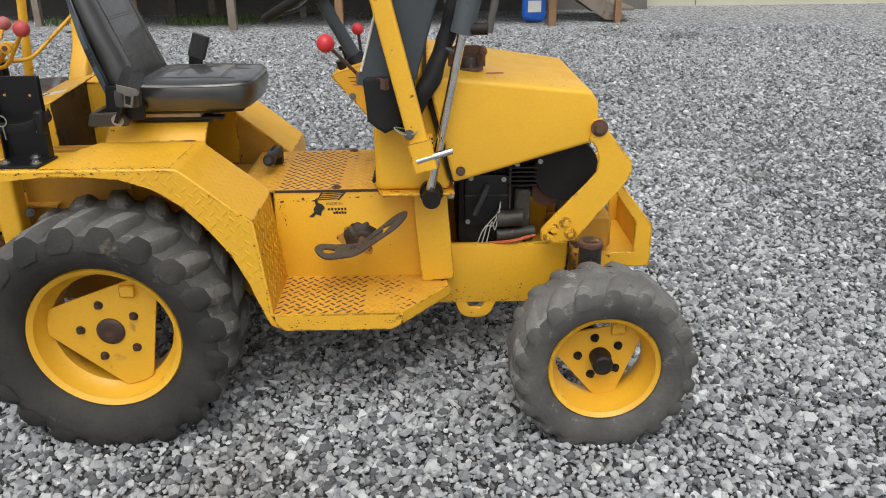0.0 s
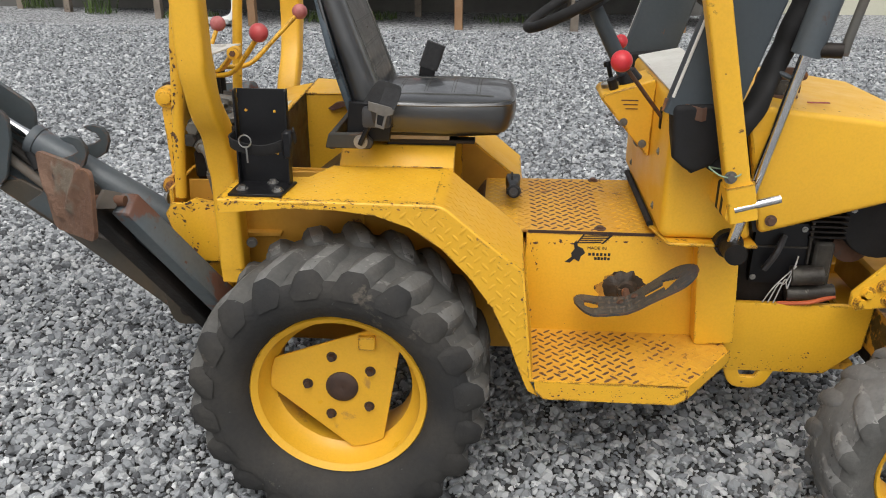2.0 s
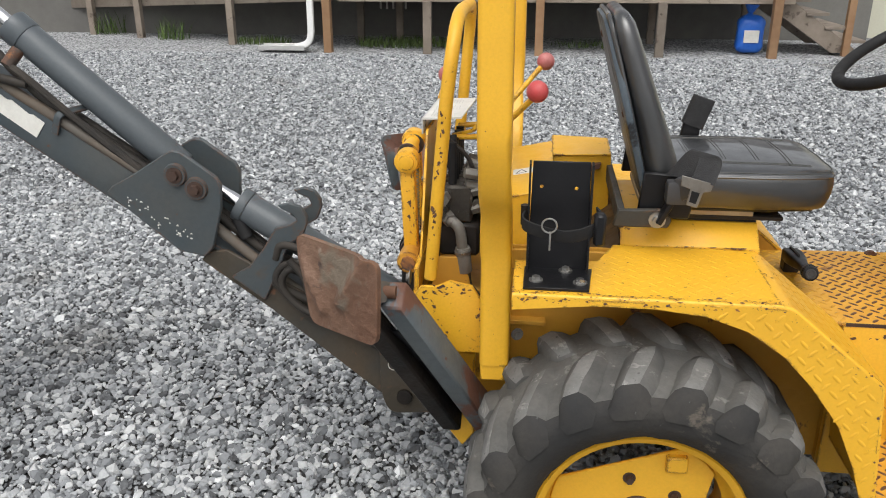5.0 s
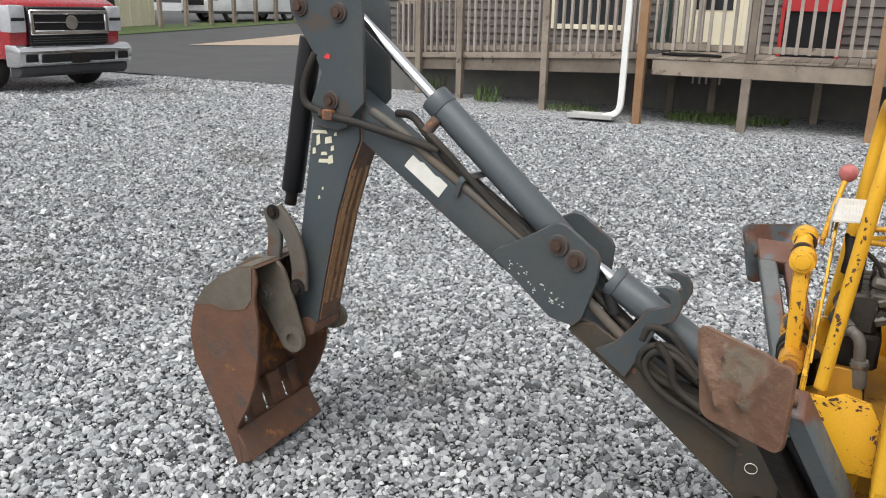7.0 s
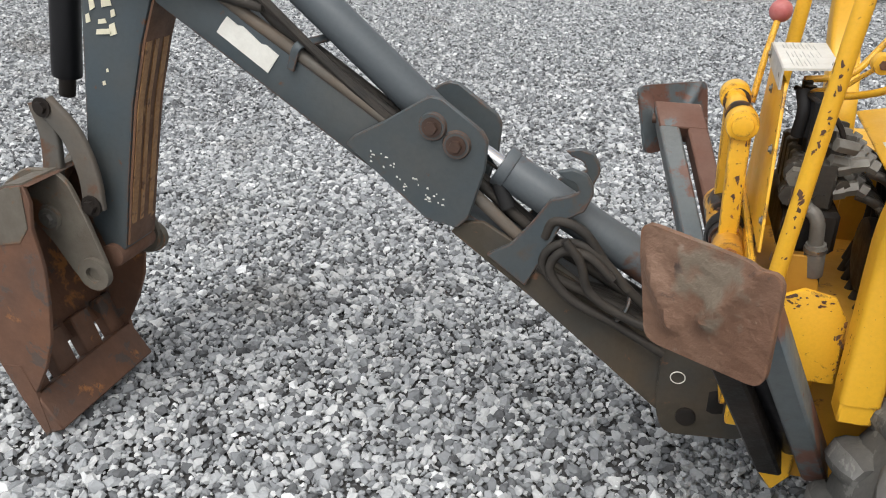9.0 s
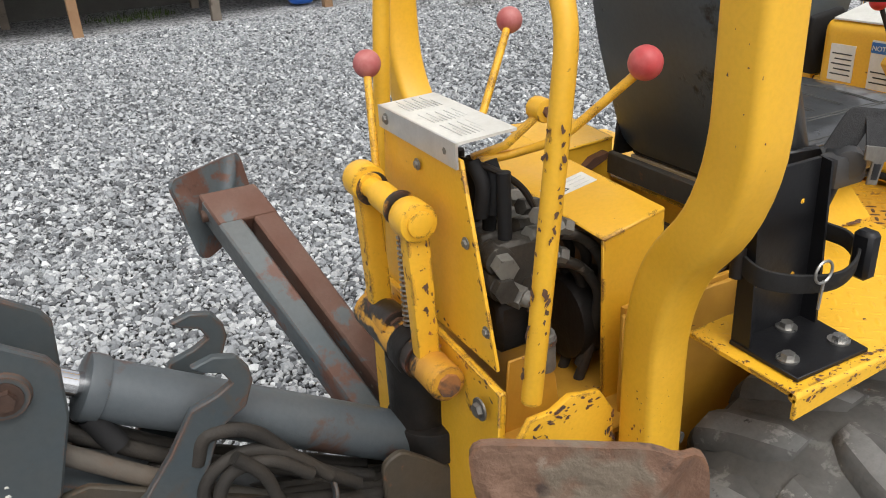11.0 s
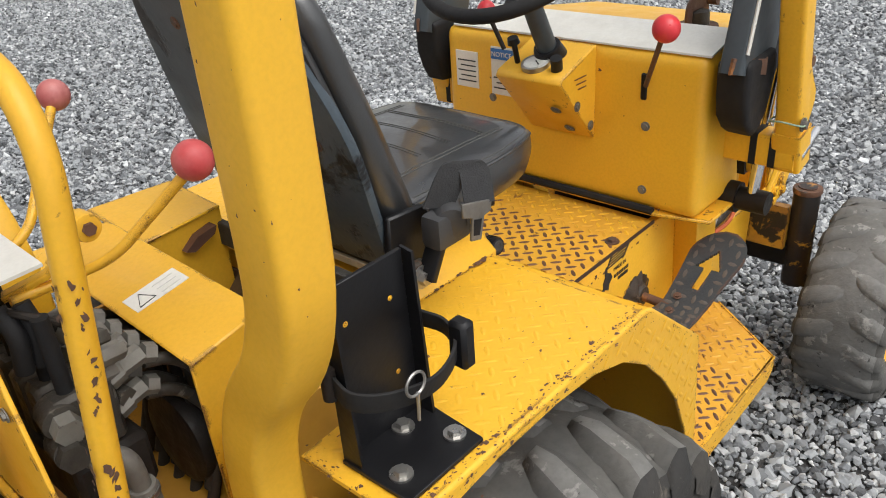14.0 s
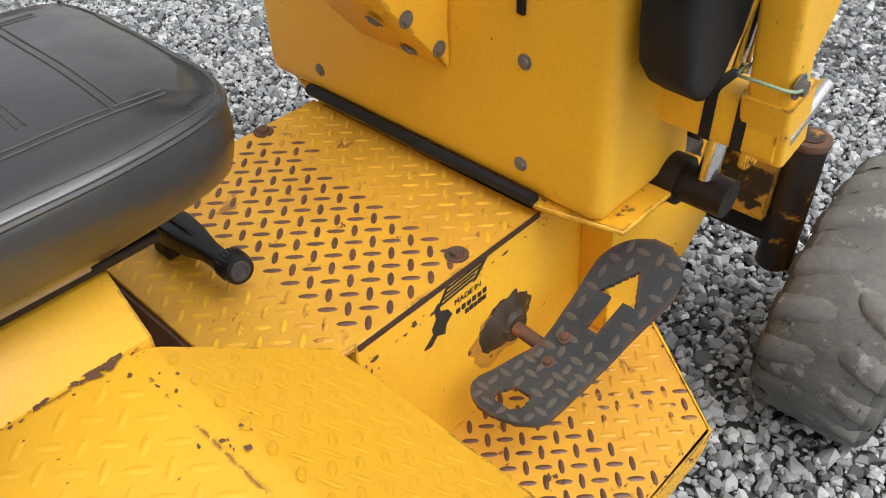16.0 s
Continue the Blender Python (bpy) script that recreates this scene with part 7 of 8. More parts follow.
part("ferrule_ring", rod((-0.3955, -0.2575, 0.744), (-0.395, -0.257, 0.737), 0.0195, seg=14), "steel", vb)
part("hose", sweep(spline([(-0.391, -0.254, 0.70), (-0.385, -0.245, 0.65), (-0.36, -0.215, 0.60)], 6), circle(0.013, 10)), "hose", vb)
for k in range(2):
    part("black_boot", sweep(spline([(-0.452 + 0.022 * k, -0.172 - 0.008 * k, 0.995), (-0.447 + 0.02 * k, -0.19, 0.965), (-0.45 + 0.02 * k, -0.186, 0.92)], 5), circle(0.011, 12)), "rubber", vb)
part("loom", sweep(spline([(-0.46, -0.15, 0.995), (-0.43, -0.20, 0.985), (-0.39, -0.205, 0.95), (-0.37, -0.21, 0.90)], 6), circle(0.005, 8)), "black_steel", vb)
for p0, p1 in (((-0.395, -0.128, 0.929), (-0.395, -0.238, 0.924)), ((-0.395, -0.116, 0.894), (-0.395, -0.219, 0.890))):
    for k in range(4):
        p = Vector(p0).lerp(Vector(p1), k / 3)
        part("hex_fitting", rod(p + Vector((0.035, 0.01, -0.008)), p, 0.0125, seg=6, bevel=0.0015), "fitting" if k % 2 else "grime", vb)
part("valve_bracket", prism([(-0.47, 0.61), (-0.37, 0.61), (-0.38, 0.68), (-0.40, 0.73), (-0.46, 0.73)], "y", -0.268, -0.262, 0.002), "yellow_shade", vb)

# pump cover: a strip across the machine, a wing towards the seat, a hollow between
pb = part("pump_cover", hexa8([(-0.308, -0.2765, 0.8765), (-0.196, -0.2765, 0.8985), (-0.196, 0.10, 0.9165), (-0.302, 0.10, 0.8945)], [(-0.308, -0.2765, 0.8815), (-0.196, -0.2765, 0.9035), (-0.196, 0.10, 0.923), (-0.302, 0.10, 0.901)], 0.003), "yellow", T, "yellow pump cover box with a warning label")
part("cover_wing", hexa8([(-0.199, 0.0, 0.907), (-0.05, 0.02, 0.905), (-0.05, 0.16, 0.915), (-0.199, 0.16, 0.92)], [(-0.199, 0.0, 0.912), (-0.05, 0.02, 0.91), (-0.05, 0.16, 0.92), (-0.199, 0.16, 0.925)], 0.002), "yellow_chipped", pb)
part("wing_wall", hexa8([(-0.199, 0.004, 0.62), (-0.05, 0.024, 0.62), (-0.05, 0.028, 0.62), (-0.199, 0.008, 0.62)], [(-0.199, 0.004, 0.907), (-0.05, 0.024, 0.905), (-0.05, 0.028, 0.905), (-0.199, 0.008, 0.907)]), "yellow", pb)
# Front wall and hollow floor use the brown that holds the cavity's shade.
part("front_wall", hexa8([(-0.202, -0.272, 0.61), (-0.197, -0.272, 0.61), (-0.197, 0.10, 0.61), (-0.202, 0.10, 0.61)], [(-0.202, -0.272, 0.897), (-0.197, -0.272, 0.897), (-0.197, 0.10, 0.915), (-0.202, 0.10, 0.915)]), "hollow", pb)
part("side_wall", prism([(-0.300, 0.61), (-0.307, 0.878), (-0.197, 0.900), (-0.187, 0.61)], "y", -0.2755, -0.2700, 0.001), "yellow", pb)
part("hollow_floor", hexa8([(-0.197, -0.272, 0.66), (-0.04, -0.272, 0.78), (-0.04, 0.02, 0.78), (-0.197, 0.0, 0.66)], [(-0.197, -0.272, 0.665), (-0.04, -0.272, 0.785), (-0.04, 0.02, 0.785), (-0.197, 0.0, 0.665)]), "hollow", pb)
part("worn_patch", prism([(-0.135, 0.868), (-0.11, 0.885), (-0.075, 0.89), (-0.08, 0.878), (-0.12, 0.862)], "y", 0.0, 0.020), "lug_worn", pb)
part("pump", rod((-0.30, -0.16, 0.70), (-0.215, -0.16, 0.70), 0.07, seg=24, bevel=0.008), "black_steel", pb)
lbl = part("warning_label", hexa8([(-0.290, -0.135, 0.888), (-0.212, -0.139, 0.904), (-0.212, -0.099, 0.906), (-0.290, -0.096, 0.890)], [(-0.290, -0.135, 0.8925), (-0.212, -0.139, 0.9085), (-0.212, -0.099, 0.9105), (-0.290, -0.096, 0.8945)]), "white_label", pb, "small worn white warning label")
part("label_triangle", sweep([(-0.283, -0.130, 0.8945), (-0.258, -0.129, 0.8997), (-0.270, -0.104, 0.8983)], circle(0.0009, 5), closed=True), "ink", pb)
for k in range(3):
    part("print_bar", sweep([(-0.250, -0.130 + k * 0.011, 0.9013 + k * 0.0006), (-0.220, -0.131 + k * 0.011, 0.9074 + k * 0.0006)], circle(0.0007, 5)), "print_pale", pb)
L1 = part("control_lever", sweep(rounded([(-0.43, -0.15, 0.985), (-0.37, -0.15, 0.985), (-0.325, -0.20, 1.01), (-0.247, -0.258, 1.098)], 0.03), circle(0.0065, 10)), "yellow_chipped", T, "yellow control lever with a red ball knob")
part("knob", ball((-0.239, -0.266, 1.113), 0.0235), "red_worn", L1, "worn red ball knob")
L2 = part("control_lever", sweep(rounded([(-0.43, -0.03, 0.985), (-0.36, -0.012, 0.988), (-0.336, -0.004, 1.003), (-0.223, 0.089, 1.127)], 0.015), circle(0.0065, 10)), "yellow_chipped", T, "yellow control lever with a faded knob")
part("knob", ball((-0.223, 0.089, 1.127), 0.022), "pink", L2, "ball knob faded pink")
part("lever_joint", rod((-0.338, -0.185, 1.048), (-0.338, -0.155, 1.048), 0.017, seg=16, bevel=0.003), "yellow_chipped", L1)
part("joint_bolt", rod((-0.338, -0.19, 1.048), (-0.338, -0.15, 1.048), 0.008, seg=6), "rust", L1)
part("link_bar", sweep([(-0.345, -0.17, 1.04), (-0.385, -0.15, 1.0), (-0.43, -0.13, 0.985)], rrect(0.02, 0.008, 0.002)), "yellow_chipped", L1)
L3 = part("control_lever", sweep(rounded([(-0.51, 0.03, 0.92), (-0.497, 0.062, 1.0), (-0.48, 0.105, 1.07)], 0.03), circle(0.0065, 10)), "yellow_chipped", T, "yellow control lever with a dull knob")
part("knob", ball((-0.476, 0.112, 1.087), 0.0225), "pink", L3, "dull faded ball knob")

# swing linkage
sg = part("swing_linkage", sweep([(-0.540, -0.165, 0.926), (-0.548, 0.03, 0.943)], circle(0.016, 18)), "yellow_chipped", T, "yellow swing linkage with round bosses, chipped")
for (y0, y1, za, zb) in ((-0.168, -0.140, 0.926, 0.69), (-0.020, 0.008, 0.941, 0.715)):
    x = -0.539 if y0 < -0.1 else -0.546
    part("link_bar", prism([(x - 0.018, za), (x + 0.018, za), (x + 0.025, zb), (x - 0.010, zb)], "y", y0, y1, 0.006, 2), "yellow_chipped", sg)
    part("boss", rod((x, y0 - 0.008, za), (x, y1 + 0.006, za), 0.029, seg=26, bevel=0.006), "yellow", sg)
    part("boss_cap", rod((x, y0 - 0.013, za), (x, y0 - 0.006, za), 0.019, seg=22, bevel=0.002), "yellow", sg)
    part("lower_boss", rod((x + 0.008, y0 - 0.05, zb), (x + 0.008, y1 + 0.01, zb), 0.028, seg=26, bevel=0.005), "greasy_yellow", sg)
    part("pin_head", rod((x + 0.008, y0 - 0.056, zb), (x + 0.008, y0 - 0.048, zb), 0.018, seg=8), "rust", sg)
part("collar", rod((-0.542, -0.115, 0.930), (-0.545, -0.06, 0.936), 0.021, seg=22, bevel=0.003), "yellow", sg)
part("cross_shaft", rod((-0.53, -0.14, 0.69), (-0.54, 0.03, 0.705), 0.034, seg=20), "greasy_yellow", sg)
part("grease_collar", rod((-0.53, -0.125, 0.69), (-0.53, -0.085, 0.692), 0.04, seg=20, bevel=0.006), "black_steel", sg)
for y0, y1 in ((-0.130, -0.122), (-0.032, -0.022)):
    part("washer", rod((-0.543, y0, 0.934), (-0.543, y1, 0.934), 0.026, seg=24, bevel=0.002), "greasy_yellow", sg)
sp = [(-0.53 + 0.0095 * math.cos(a), -0.098 + 0.0095 * math.sin(a), 0.72 + 0.17 * a / (2 * math.pi * 20)) for a in (2 * math.pi * i / 10 for i in range(201))]
part("spring", sweep(sp, circle(0.0022, 5)), "steel", sg, "bare coil spring")

# stabilisers
def stabiliser(s, pad, pin, foot):
    """pad: four corners of the plate; pin: where leg and pad join; foot: the leg's hinge at the frame."""
    st = part("stabiliser_pad", pad_plate(pad), "rust_pad" if s > 0 else "leg_grey", T, "rusty scratched stabiliser pad" if s > 0 else "grey stabiliser pad with rusty edges")
    pin, foot = Vector(pin), Vector(foot)
    d = (foot - pin).normalized()
    up = Vector((-1, 0, 0)).cross(d).normalized()
    if up.z < 0:
        up = -up
    w = Vector((1, 0, 0))
    for sx in (-1, 1):
        o = w * sx * (0.040 if s > 0 else 0.036)
        a, b = pin + o + d * (0.01 if sx > 0 else -0.02), foot + o
        q = lambda p, e, f: p + up * e + w * f
        hw = 0.023 if s > 0 else 0.026
        part("leg_beam", hexa8([q(a, -0.032, -hw), q(a, 0.036, -hw), q(a, 0.036, hw), q(a, -0.032, hw)], [q(b, -0.042, -hw), q(b, 0.042, -hw), q(b, 0.042, hw), q(b, -0.042, hw)], 0.005), ("leg_rust" if sx > 0 else "leg_grey") if s < 0 else ("leg_grey" if sx > 0 else "black_steel"), st, ("red-rusted beam" if sx > 0 else "grey beam with rusty edges") if s < 0 else "")
    if s < 0:
        part("leg_end", hexa8([pin - d * 0.035 + w * e + up * f for e, f in ((-0.06, -0.034), (-0.06, 0.036), (0.06, 0.036), (0.06, -0.034))], [pin + d * 0.05 + w * e + up * f for e, f in ((-0.062, -0.034), (-0.062, 0.038), (0.062, 0.038), (0.062, -0.034))], 0.004), "leg_rust", st)
    part("pad_pin", rod(pin - w * (0.07 if s < 0 else 0.02), pin + w * (0.07 if s < 0 else 0.05), 0.013, seg=14), "rust", st)
    c = sum((Vector(p) for p in pad), Vector()) / 4
    g = c.lerp(pin, 0.45)
    for sx in (-1, 1):
        e = w * sx * 0.03
        part("pad_lug", hexa8([g + e - w * 0.005 - up * 0.03, g + e + w * 0.005 - up * 0.03, g + e + w * 0.005 + up * 0.03, g + e - w * 0.005 + up * 0.03], [pin + e - w * 0.005 - up * 0.025, pin + e + w * 0.005 - up * 0.025, pin + e + w * 0.005 + up * 0.025, pin + e - w * 0.005 + up * 0.025], 0.001), "grey_rust", st)
    if s < 0:
        return
    part("stabiliser_cylinder", rod(pin + d * 0.12 + up * 0.01, foot + up * 0.03, 0.025, seg=20, bevel=0.003), "black_paint", st)
    part("cylinder_rod", rod(pin + d * 0.04, pin + d * 0.15, 0.012, seg=12), "chrome", st)


def pad_plate(pad):
    """A plate between four corners, its corners cut round, slightly dished."""
    a, b, c, d = [Vector(p) for p in pad]
    n = (b - a).cross(d - a).normalized()
    out = []
    P = [a, b, c, d]
    for i in range(4):
        p, q, r = P[i - 1], P[i], P[(i + 1) % 4]
        d0, d1 = (p - q).normalized(), (r - q).normalized()
        for t in (0, 0.25, 0.5, 0.75, 1):
            out.append(q + d0 * 0.025 * (1 - t) ** 2 + d1 * 0.025 * t ** 2)
    loop = []
    for p, q in zip(out, out[1:] + out[:1]):
        k = max(int((q - p).length / 0.008), 1)
        loop += [p.lerp(q, i / k) for i in range(k)]
    mid = sum(P, Vector()) / 4
    ex, ey = (b - a), (d - a)

    def dent(p):
        u, v = (p - a).dot(ex) / ex.length_squared, (p - a).dot(ey) / ey.length_squared
        h = 0.0012 * noise.noise(p * 35) + 0.0015 * noise.noise(p * 14)
        for (u0, v0), (u1, v1), w in (((0.08, 0.25), (0.36, 0.78), 0.013), ((0.88, 0.22), (0.6, 0.68), 0.015)):
            du, dv = u1 - u0, v1 - v0
            t = min(max(((u - u0) * du + (v - v0) * dv) / (du * du + dv * dv), 0), 1)
            r = math.hypot(u - u0 - t * du, v - v0 - t * dv)
            h += w * math.exp(-(r / 0.07) ** 2)
        return h * min(1, 6 * min(u, 1 - u, v, 1 - v)) if 0 < u < 1 and 0 < v < 1 else 0

    bm = bmesh.new()
    skins = []
    for off in (-0.005, 0.005):
        rings = []
        for k in (1, 0.93, 0.85, 0.76, 0.66, 0.55, 0.44, 0.33, 0.22, 0.11):
            row = []
            for p in loop:
                w = mid.lerp(p, k)
                row.append(bm.verts.new(w + n * off - n * dent(w)))
            rings.append(row)
        c0 = bm.verts.new(mid + n * off - n * dent(mid))
        m = len(loop)
        for r0, r1 in zip(rings, rings[1:]):
            for i in range(m):
                bm.faces.new((r0[i], r0[(i + 1) % m], r1[(i + 1) % m], r1[i]))
        for i in range(m):
            bm.faces.new((rings[-1][i], rings[-1][(i + 1) % m], c0))
        skins.append(rings[0])
    m = len(loop)
    for i in range(m):
        bm.faces.new((skins[0][i], skins[1][i], skins[1][(i + 1) % m], skins[0][(i + 1) % m]))
    bmesh.ops.recalc_face_normals(bm, faces=bm.faces)
    return bm


stabiliser(1, [(-0.690, -0.560, 0.885), (-0.505, -0.672, 0.875), (-0.508, -0.690, 0.715), (-0.665, -0.572, 0.700)], (-0.548, -0.556, 0.765), (-0.37, -0.32, 0.34))
stabiliser(-1, [(-0.752, 0.575, 0.812), (-0.568, 0.725, 0.805), (-0.545, 0.715, 0.64), (-0.712, 0.570, 0.622)], (-0.632, 0.540, 0.735), (-0.47, 0.09, 0.35))

# boom
BY0, BY1 = -0.152, -0.028
boom_out = [(-1.865, 1.16), (-1.85, 1.235), (-1.765, 1.225), (-1.68, 1.166), (-1.60, 1.112), (-1.513, 1.050), (-1.354, 0.948), (-1.20, 0.846), (-1.045, 0.685), (-0.90, 0.60), (-0.64, 0.445), (-0.50, 0.40), (-0.46, 0.33), (-0.48, 0.255), (-0.545, 0.232), (-0.63, 0.298), (-0.74, 0.388), (-0.90, 0.518), (-1.06, 0.636), (-1.30, 0.790), (-1.73, 1.085)]
boom = part("boom", prism(boom_out, "y", BY0 + 0.012, BY1 - 0.012, 0.008, 2), "grey", T, "grey steel backhoe boom with worn paint, rust and a torn label")
for s in (1, -1):
    a, b = span(BY0, BY0 + 0.012, s)
    lower = [(-1.06, 0.67), (-1.01, 0.675), (-0.62, 0.455), (-0.52, 0.41), (-0.455, 0.335), (-0.475, 0.25), (-0.545, 0.228), (-0.633, 0.294), (-0.742, 0.384), (-0.902, 0.514), (-1.08, 0.645)]
    part("lower_cheek", prism(lower, "y", a, b, 0.002), "boom_dirty", boom)
    a, b = span(BY0 - 0.012, BY0 + 0.002, s)
    gus = [(-1.305, 0.822), (-1.288, 0.840), (-1.219, 0.877), (-1.140, 0.926), (-1.122, 0.935), (-1.098, 0.932), (-1.014, 0.872), (-1.003, 0.852), (-1.008, 0.79), (-1.040, 0.684), (-1.062, 0.660), (-1.13, 0.672)]
    part("gusset_plate", prism(gus, "y", a, b, 0.003), "grey", boom)
    for x, z in ((-1.116, 0.875), (-1.066, 0.841)):
        yy = a if s > 0 else b
        part("boss_ring", rod((x, yy, z), (x, yy - s * 0.008, z), 0.030, 0.027, 24), "grey", boom)
        part("pin_bolt", bolt((x, yy - s * 0.007, z), (0, -s, 0), 0.0135, 0.012), "bolt_brown", boom)
    hk = [(-1.0, 0.607), (-0.95, 0.638), (-0.91, 0.688), (-0.874, 0.744), (-0.839, 0.754), (-0.817, 0.766), (-0.826, 0.784), (-0.852, 0.794), (-0.864, 0.804), (-0.834, 0.811), (-0.806, 0.803), (-0.792, 0.781), (-0.79, 0.761), (-0.804, 0.726), (-0.842, 0.704), (-0.864, 0.655), (-0.889, 0.6), (-0.915, 0.545)]
    part("transport_hook", prism(hk, "y", a, b, 0.002), "grey", boom)
    part("end_plate", prism(rounded_poly([(-0.622, 0.30), (-0.622, 0.545), (-0.59, 0.56), (-0.43, 0.43), (-0.395, 0.33), (-0.43, 0.245), (-0.60, 0.23)], 0.03), "y", a + s * 0.001, b, 0.003), "boom_dirty", boom, "worn dark end plate")
part("worn_label", prism([(-1.589, 1.031), (-1.578, 1.046), (-1.561, 1.064), (-1.540, 1.047), (-1.528, 1.046), (-1.510, 1.030), (-1.490, 1.012), (-1.478, 1.010), (-1.452, 0.990), (-1.480, 0.953)], "y", BY0 + 0.0095, BY0 + 0.0125), "white_label", boom, "torn white label")
chips = bmesh.new()
rg = random.Random(5)
for i in range(34):
    k = rg.random()
    x, z = -1.255 + 0.15 * k + rg.uniform(-0.012, 0.012), 0.80 - 0.085 * k + rg.uniform(-0.02, 0.02)
    w, h = rg.uniform(0.002, 0.008), rg.uniform(0.0015, 0.003)
    prism([(x, z), (x + w, z - h * 0.4), (x + w * 0.7, z + h), (x + w * 0.2, z + h)], "y", BY0 - 0.0135, BY0 - 0.0118, bm=chips)
tagged(part("paint_fleck", finish(chips), "white_label", boom), "flecks of old pale lettering", kind="stuff")
part("boom_pin", rod((-0.556, BY0 - 0.02, 0.286), (-0.556, BY1 + 0.02, 0.286), 0.021, seg=18, bevel=0.002), "black_steel", boom)
part("pin_paint", sweep([(-0.583 + 0.015 * math.cos(t), BY0 - 0.0125, 0.378 + 0.014 * math.sin(t)) for t in (2 * math.pi * i / 18 for i in range(18))], circle(0.0013, 5), closed=True), "white_label", boom, "worn pale ring")
pipe = [(-1.70, 1.175), (-1.60, 1.121), (-1.513, 1.060), (-1.44, 1.013), (-1.354, 0.957), (-1.25, 0.888), (-1.10, 0.78), (-1.01, 0.705), (-0.92, 0.63), (-0.78, 0.53), (-0.62, 0.46)]
part("hydraulic_line", sweep(spline([(x, -0.132, z) for x, z in pipe], 6), circle(0.0135, 12)), "grey_rust", boom, "rusty steel line")
tail = [(-1.397, -0.112, 0.998), (-1.30, -0.112, 0.932), (-1.20, -0.112, 0.865), (-1.10, -0.11, 0.80), (-1.0, -0.108, 0.72), (-0.9, -0.105, 0.64), (-0.8, -0.10, 0.58), (-0.62, -0.10, 0.48)]
part("hydraulic_hose", sweep(spline([(-1.66, -0.06, 1.165), (-1.60, -0.075, 1.160), (-1.528, -0.11, 1.112), (-1.455, -0.118, 1.044)] + tail, 6), circle(0.0115, 10)), "hose", boom)
part("hydraulic_hose", sweep(spline([(x, y + 0.026, z + 0.004) for x, y, z in tail], 6), circle(0.0105, 10)), "hose", boom)
part("hydraulic_hose", sweep(spline([(-1.845, -0.172, 1.165), (-1.90, -0.175, 1.19), (-1.905, -0.17, 1.25), (-1.87, -0.165, 1.33)], 6), circle(0.0105, 10)), "hose", boom)
part("hydraulic_hose", sweep(spline([(-1.85, -0.178, 1.16), (-1.76, -0.175, 1.15), (-1.62, -0.16, 1.12), (-1.48, -0.14, 1.085)], 6), circle(0.0115, 10)), "hose", boom)
part("hose_clip", box(-1.835, -1.80, -0.19, -0.168, 1.145, 1.175, 0.003), "rust", boom)
part("line_clamp", sweep(rounded([(-1.425, -0.148, 0.965), (-1.405, -0.152, 1.016), (-1.365, -0.085, 1.022)], 0.015), rrect(0.018, 0.006, 0.002)), "grey", boom)
for i in range(4):
    k = 0.018 * i
    part("hydraulic_hose", sweep(spline([(-0.93, -0.14 + k, 0.635), (-0.90, -0.15 + k * 0.5, 0.60), (-0.84, -0.155 + k, 0.565 - k * 0.4), (-0.72, -0.145 + k, 0.515), (-0.60, -0.13 + k, 0.46), (-0.50, -0.12 + k, 0.47), (-0.44, -0.1 + k, 0.56)], 6), circle(0.012, 10)), "hose", boom)
part("hydraulic_hose", sweep(spline([(-0.88, -0.158, 0.66), (-0.86, -0.162, 0.70), (-0.80, -0.162, 0.68), (-0.74, -0.158, 0.60), (-0.66, -0.15, 0.52)], 6), circle(0.0105, 10)), "hose", boom)
hose_loops = (((-0.696, -0.165, 0.479), (-0.795, -0.165, 0.517), (-0.855, -0.165, 0.565), (-0.881, -0.165, 0.607), (-0.86, -0.165, 0.645), (-0.809, -0.165, 0.656), (-0.753, -0.165, 0.621), (-0.705, -0.165, 0.566)), ((-0.62, -0.177, 0.437), (-0.732, -0.177, 0.497), (-0.819, -0.177, 0.537), (-0.863, -0.177, 0.596), (-0.84, -0.177, 0.641), (-0.787, -0.177, 0.636), (-0.735, -0.177, 0.591)), ((-0.64, -0.189, 0.493), (-0.724, -0.189, 0.526), (-0.781, -0.189, 0.566), (-0.802, -0.189, 0.628), (-0.836, -0.189, 0.672)))
for loop_pts in hose_loops:
    part("hydraulic_hose", sweep(spline(loop_pts, 6), circle(0.0095, 10)), "hose", boom)
part("hose_hanger", sweep(rounded([(-0.745, -0.17, 0.50), (-0.72, -0.175, 0.495), (-0.70, -0.17, 0.53), (-0.70, -0.15, 0.55)], 0.015), rrect(0.014, 0.006, 0.002)), "grey", boom)
bc = part("boom_cylinder", rod((-0.985, CY, 0.781), (-0.50, CY, 0.49), 0.041, seg=30, bevel=0.004), "cylinder", T, "grey boom cylinder with a short chrome rod")
part("piston_rod", rod((-1.09, CY, 0.85), (-0.96, CY, 0.766), 0.017, seg=18), "chrome", bc)
part("gland", rod((-0.99, CY, 0.784), (-0.968, CY, 0.771), 0.045, seg=30, bevel=0.004), "cylinder", bc)
part("port_fitting", rod((-0.99, CY - 0.02, 0.75), (-0.965, CY - 0.03, 0.70), 0.016, seg=12), "rubber", bc)
dc = part("dipper_cylinder", rod((-1.515, CY, 1.212), (-1.13, CY, 0.872), 0.040, seg=30, bevel=0.004), "cylinder", T, "grey dipper cylinder with a long chrome rod")
part("piston_rod", rod((-1.785, CY, 1.450), (-1.505, CY, 1.203), 0.0165, seg=20), "chrome", dc)
part("gland", rod((-1.525, CY, 1.221), (-1.49, CY, 1.190), 0.0425, seg=30, bevel=0.003), "cylinder", dc)
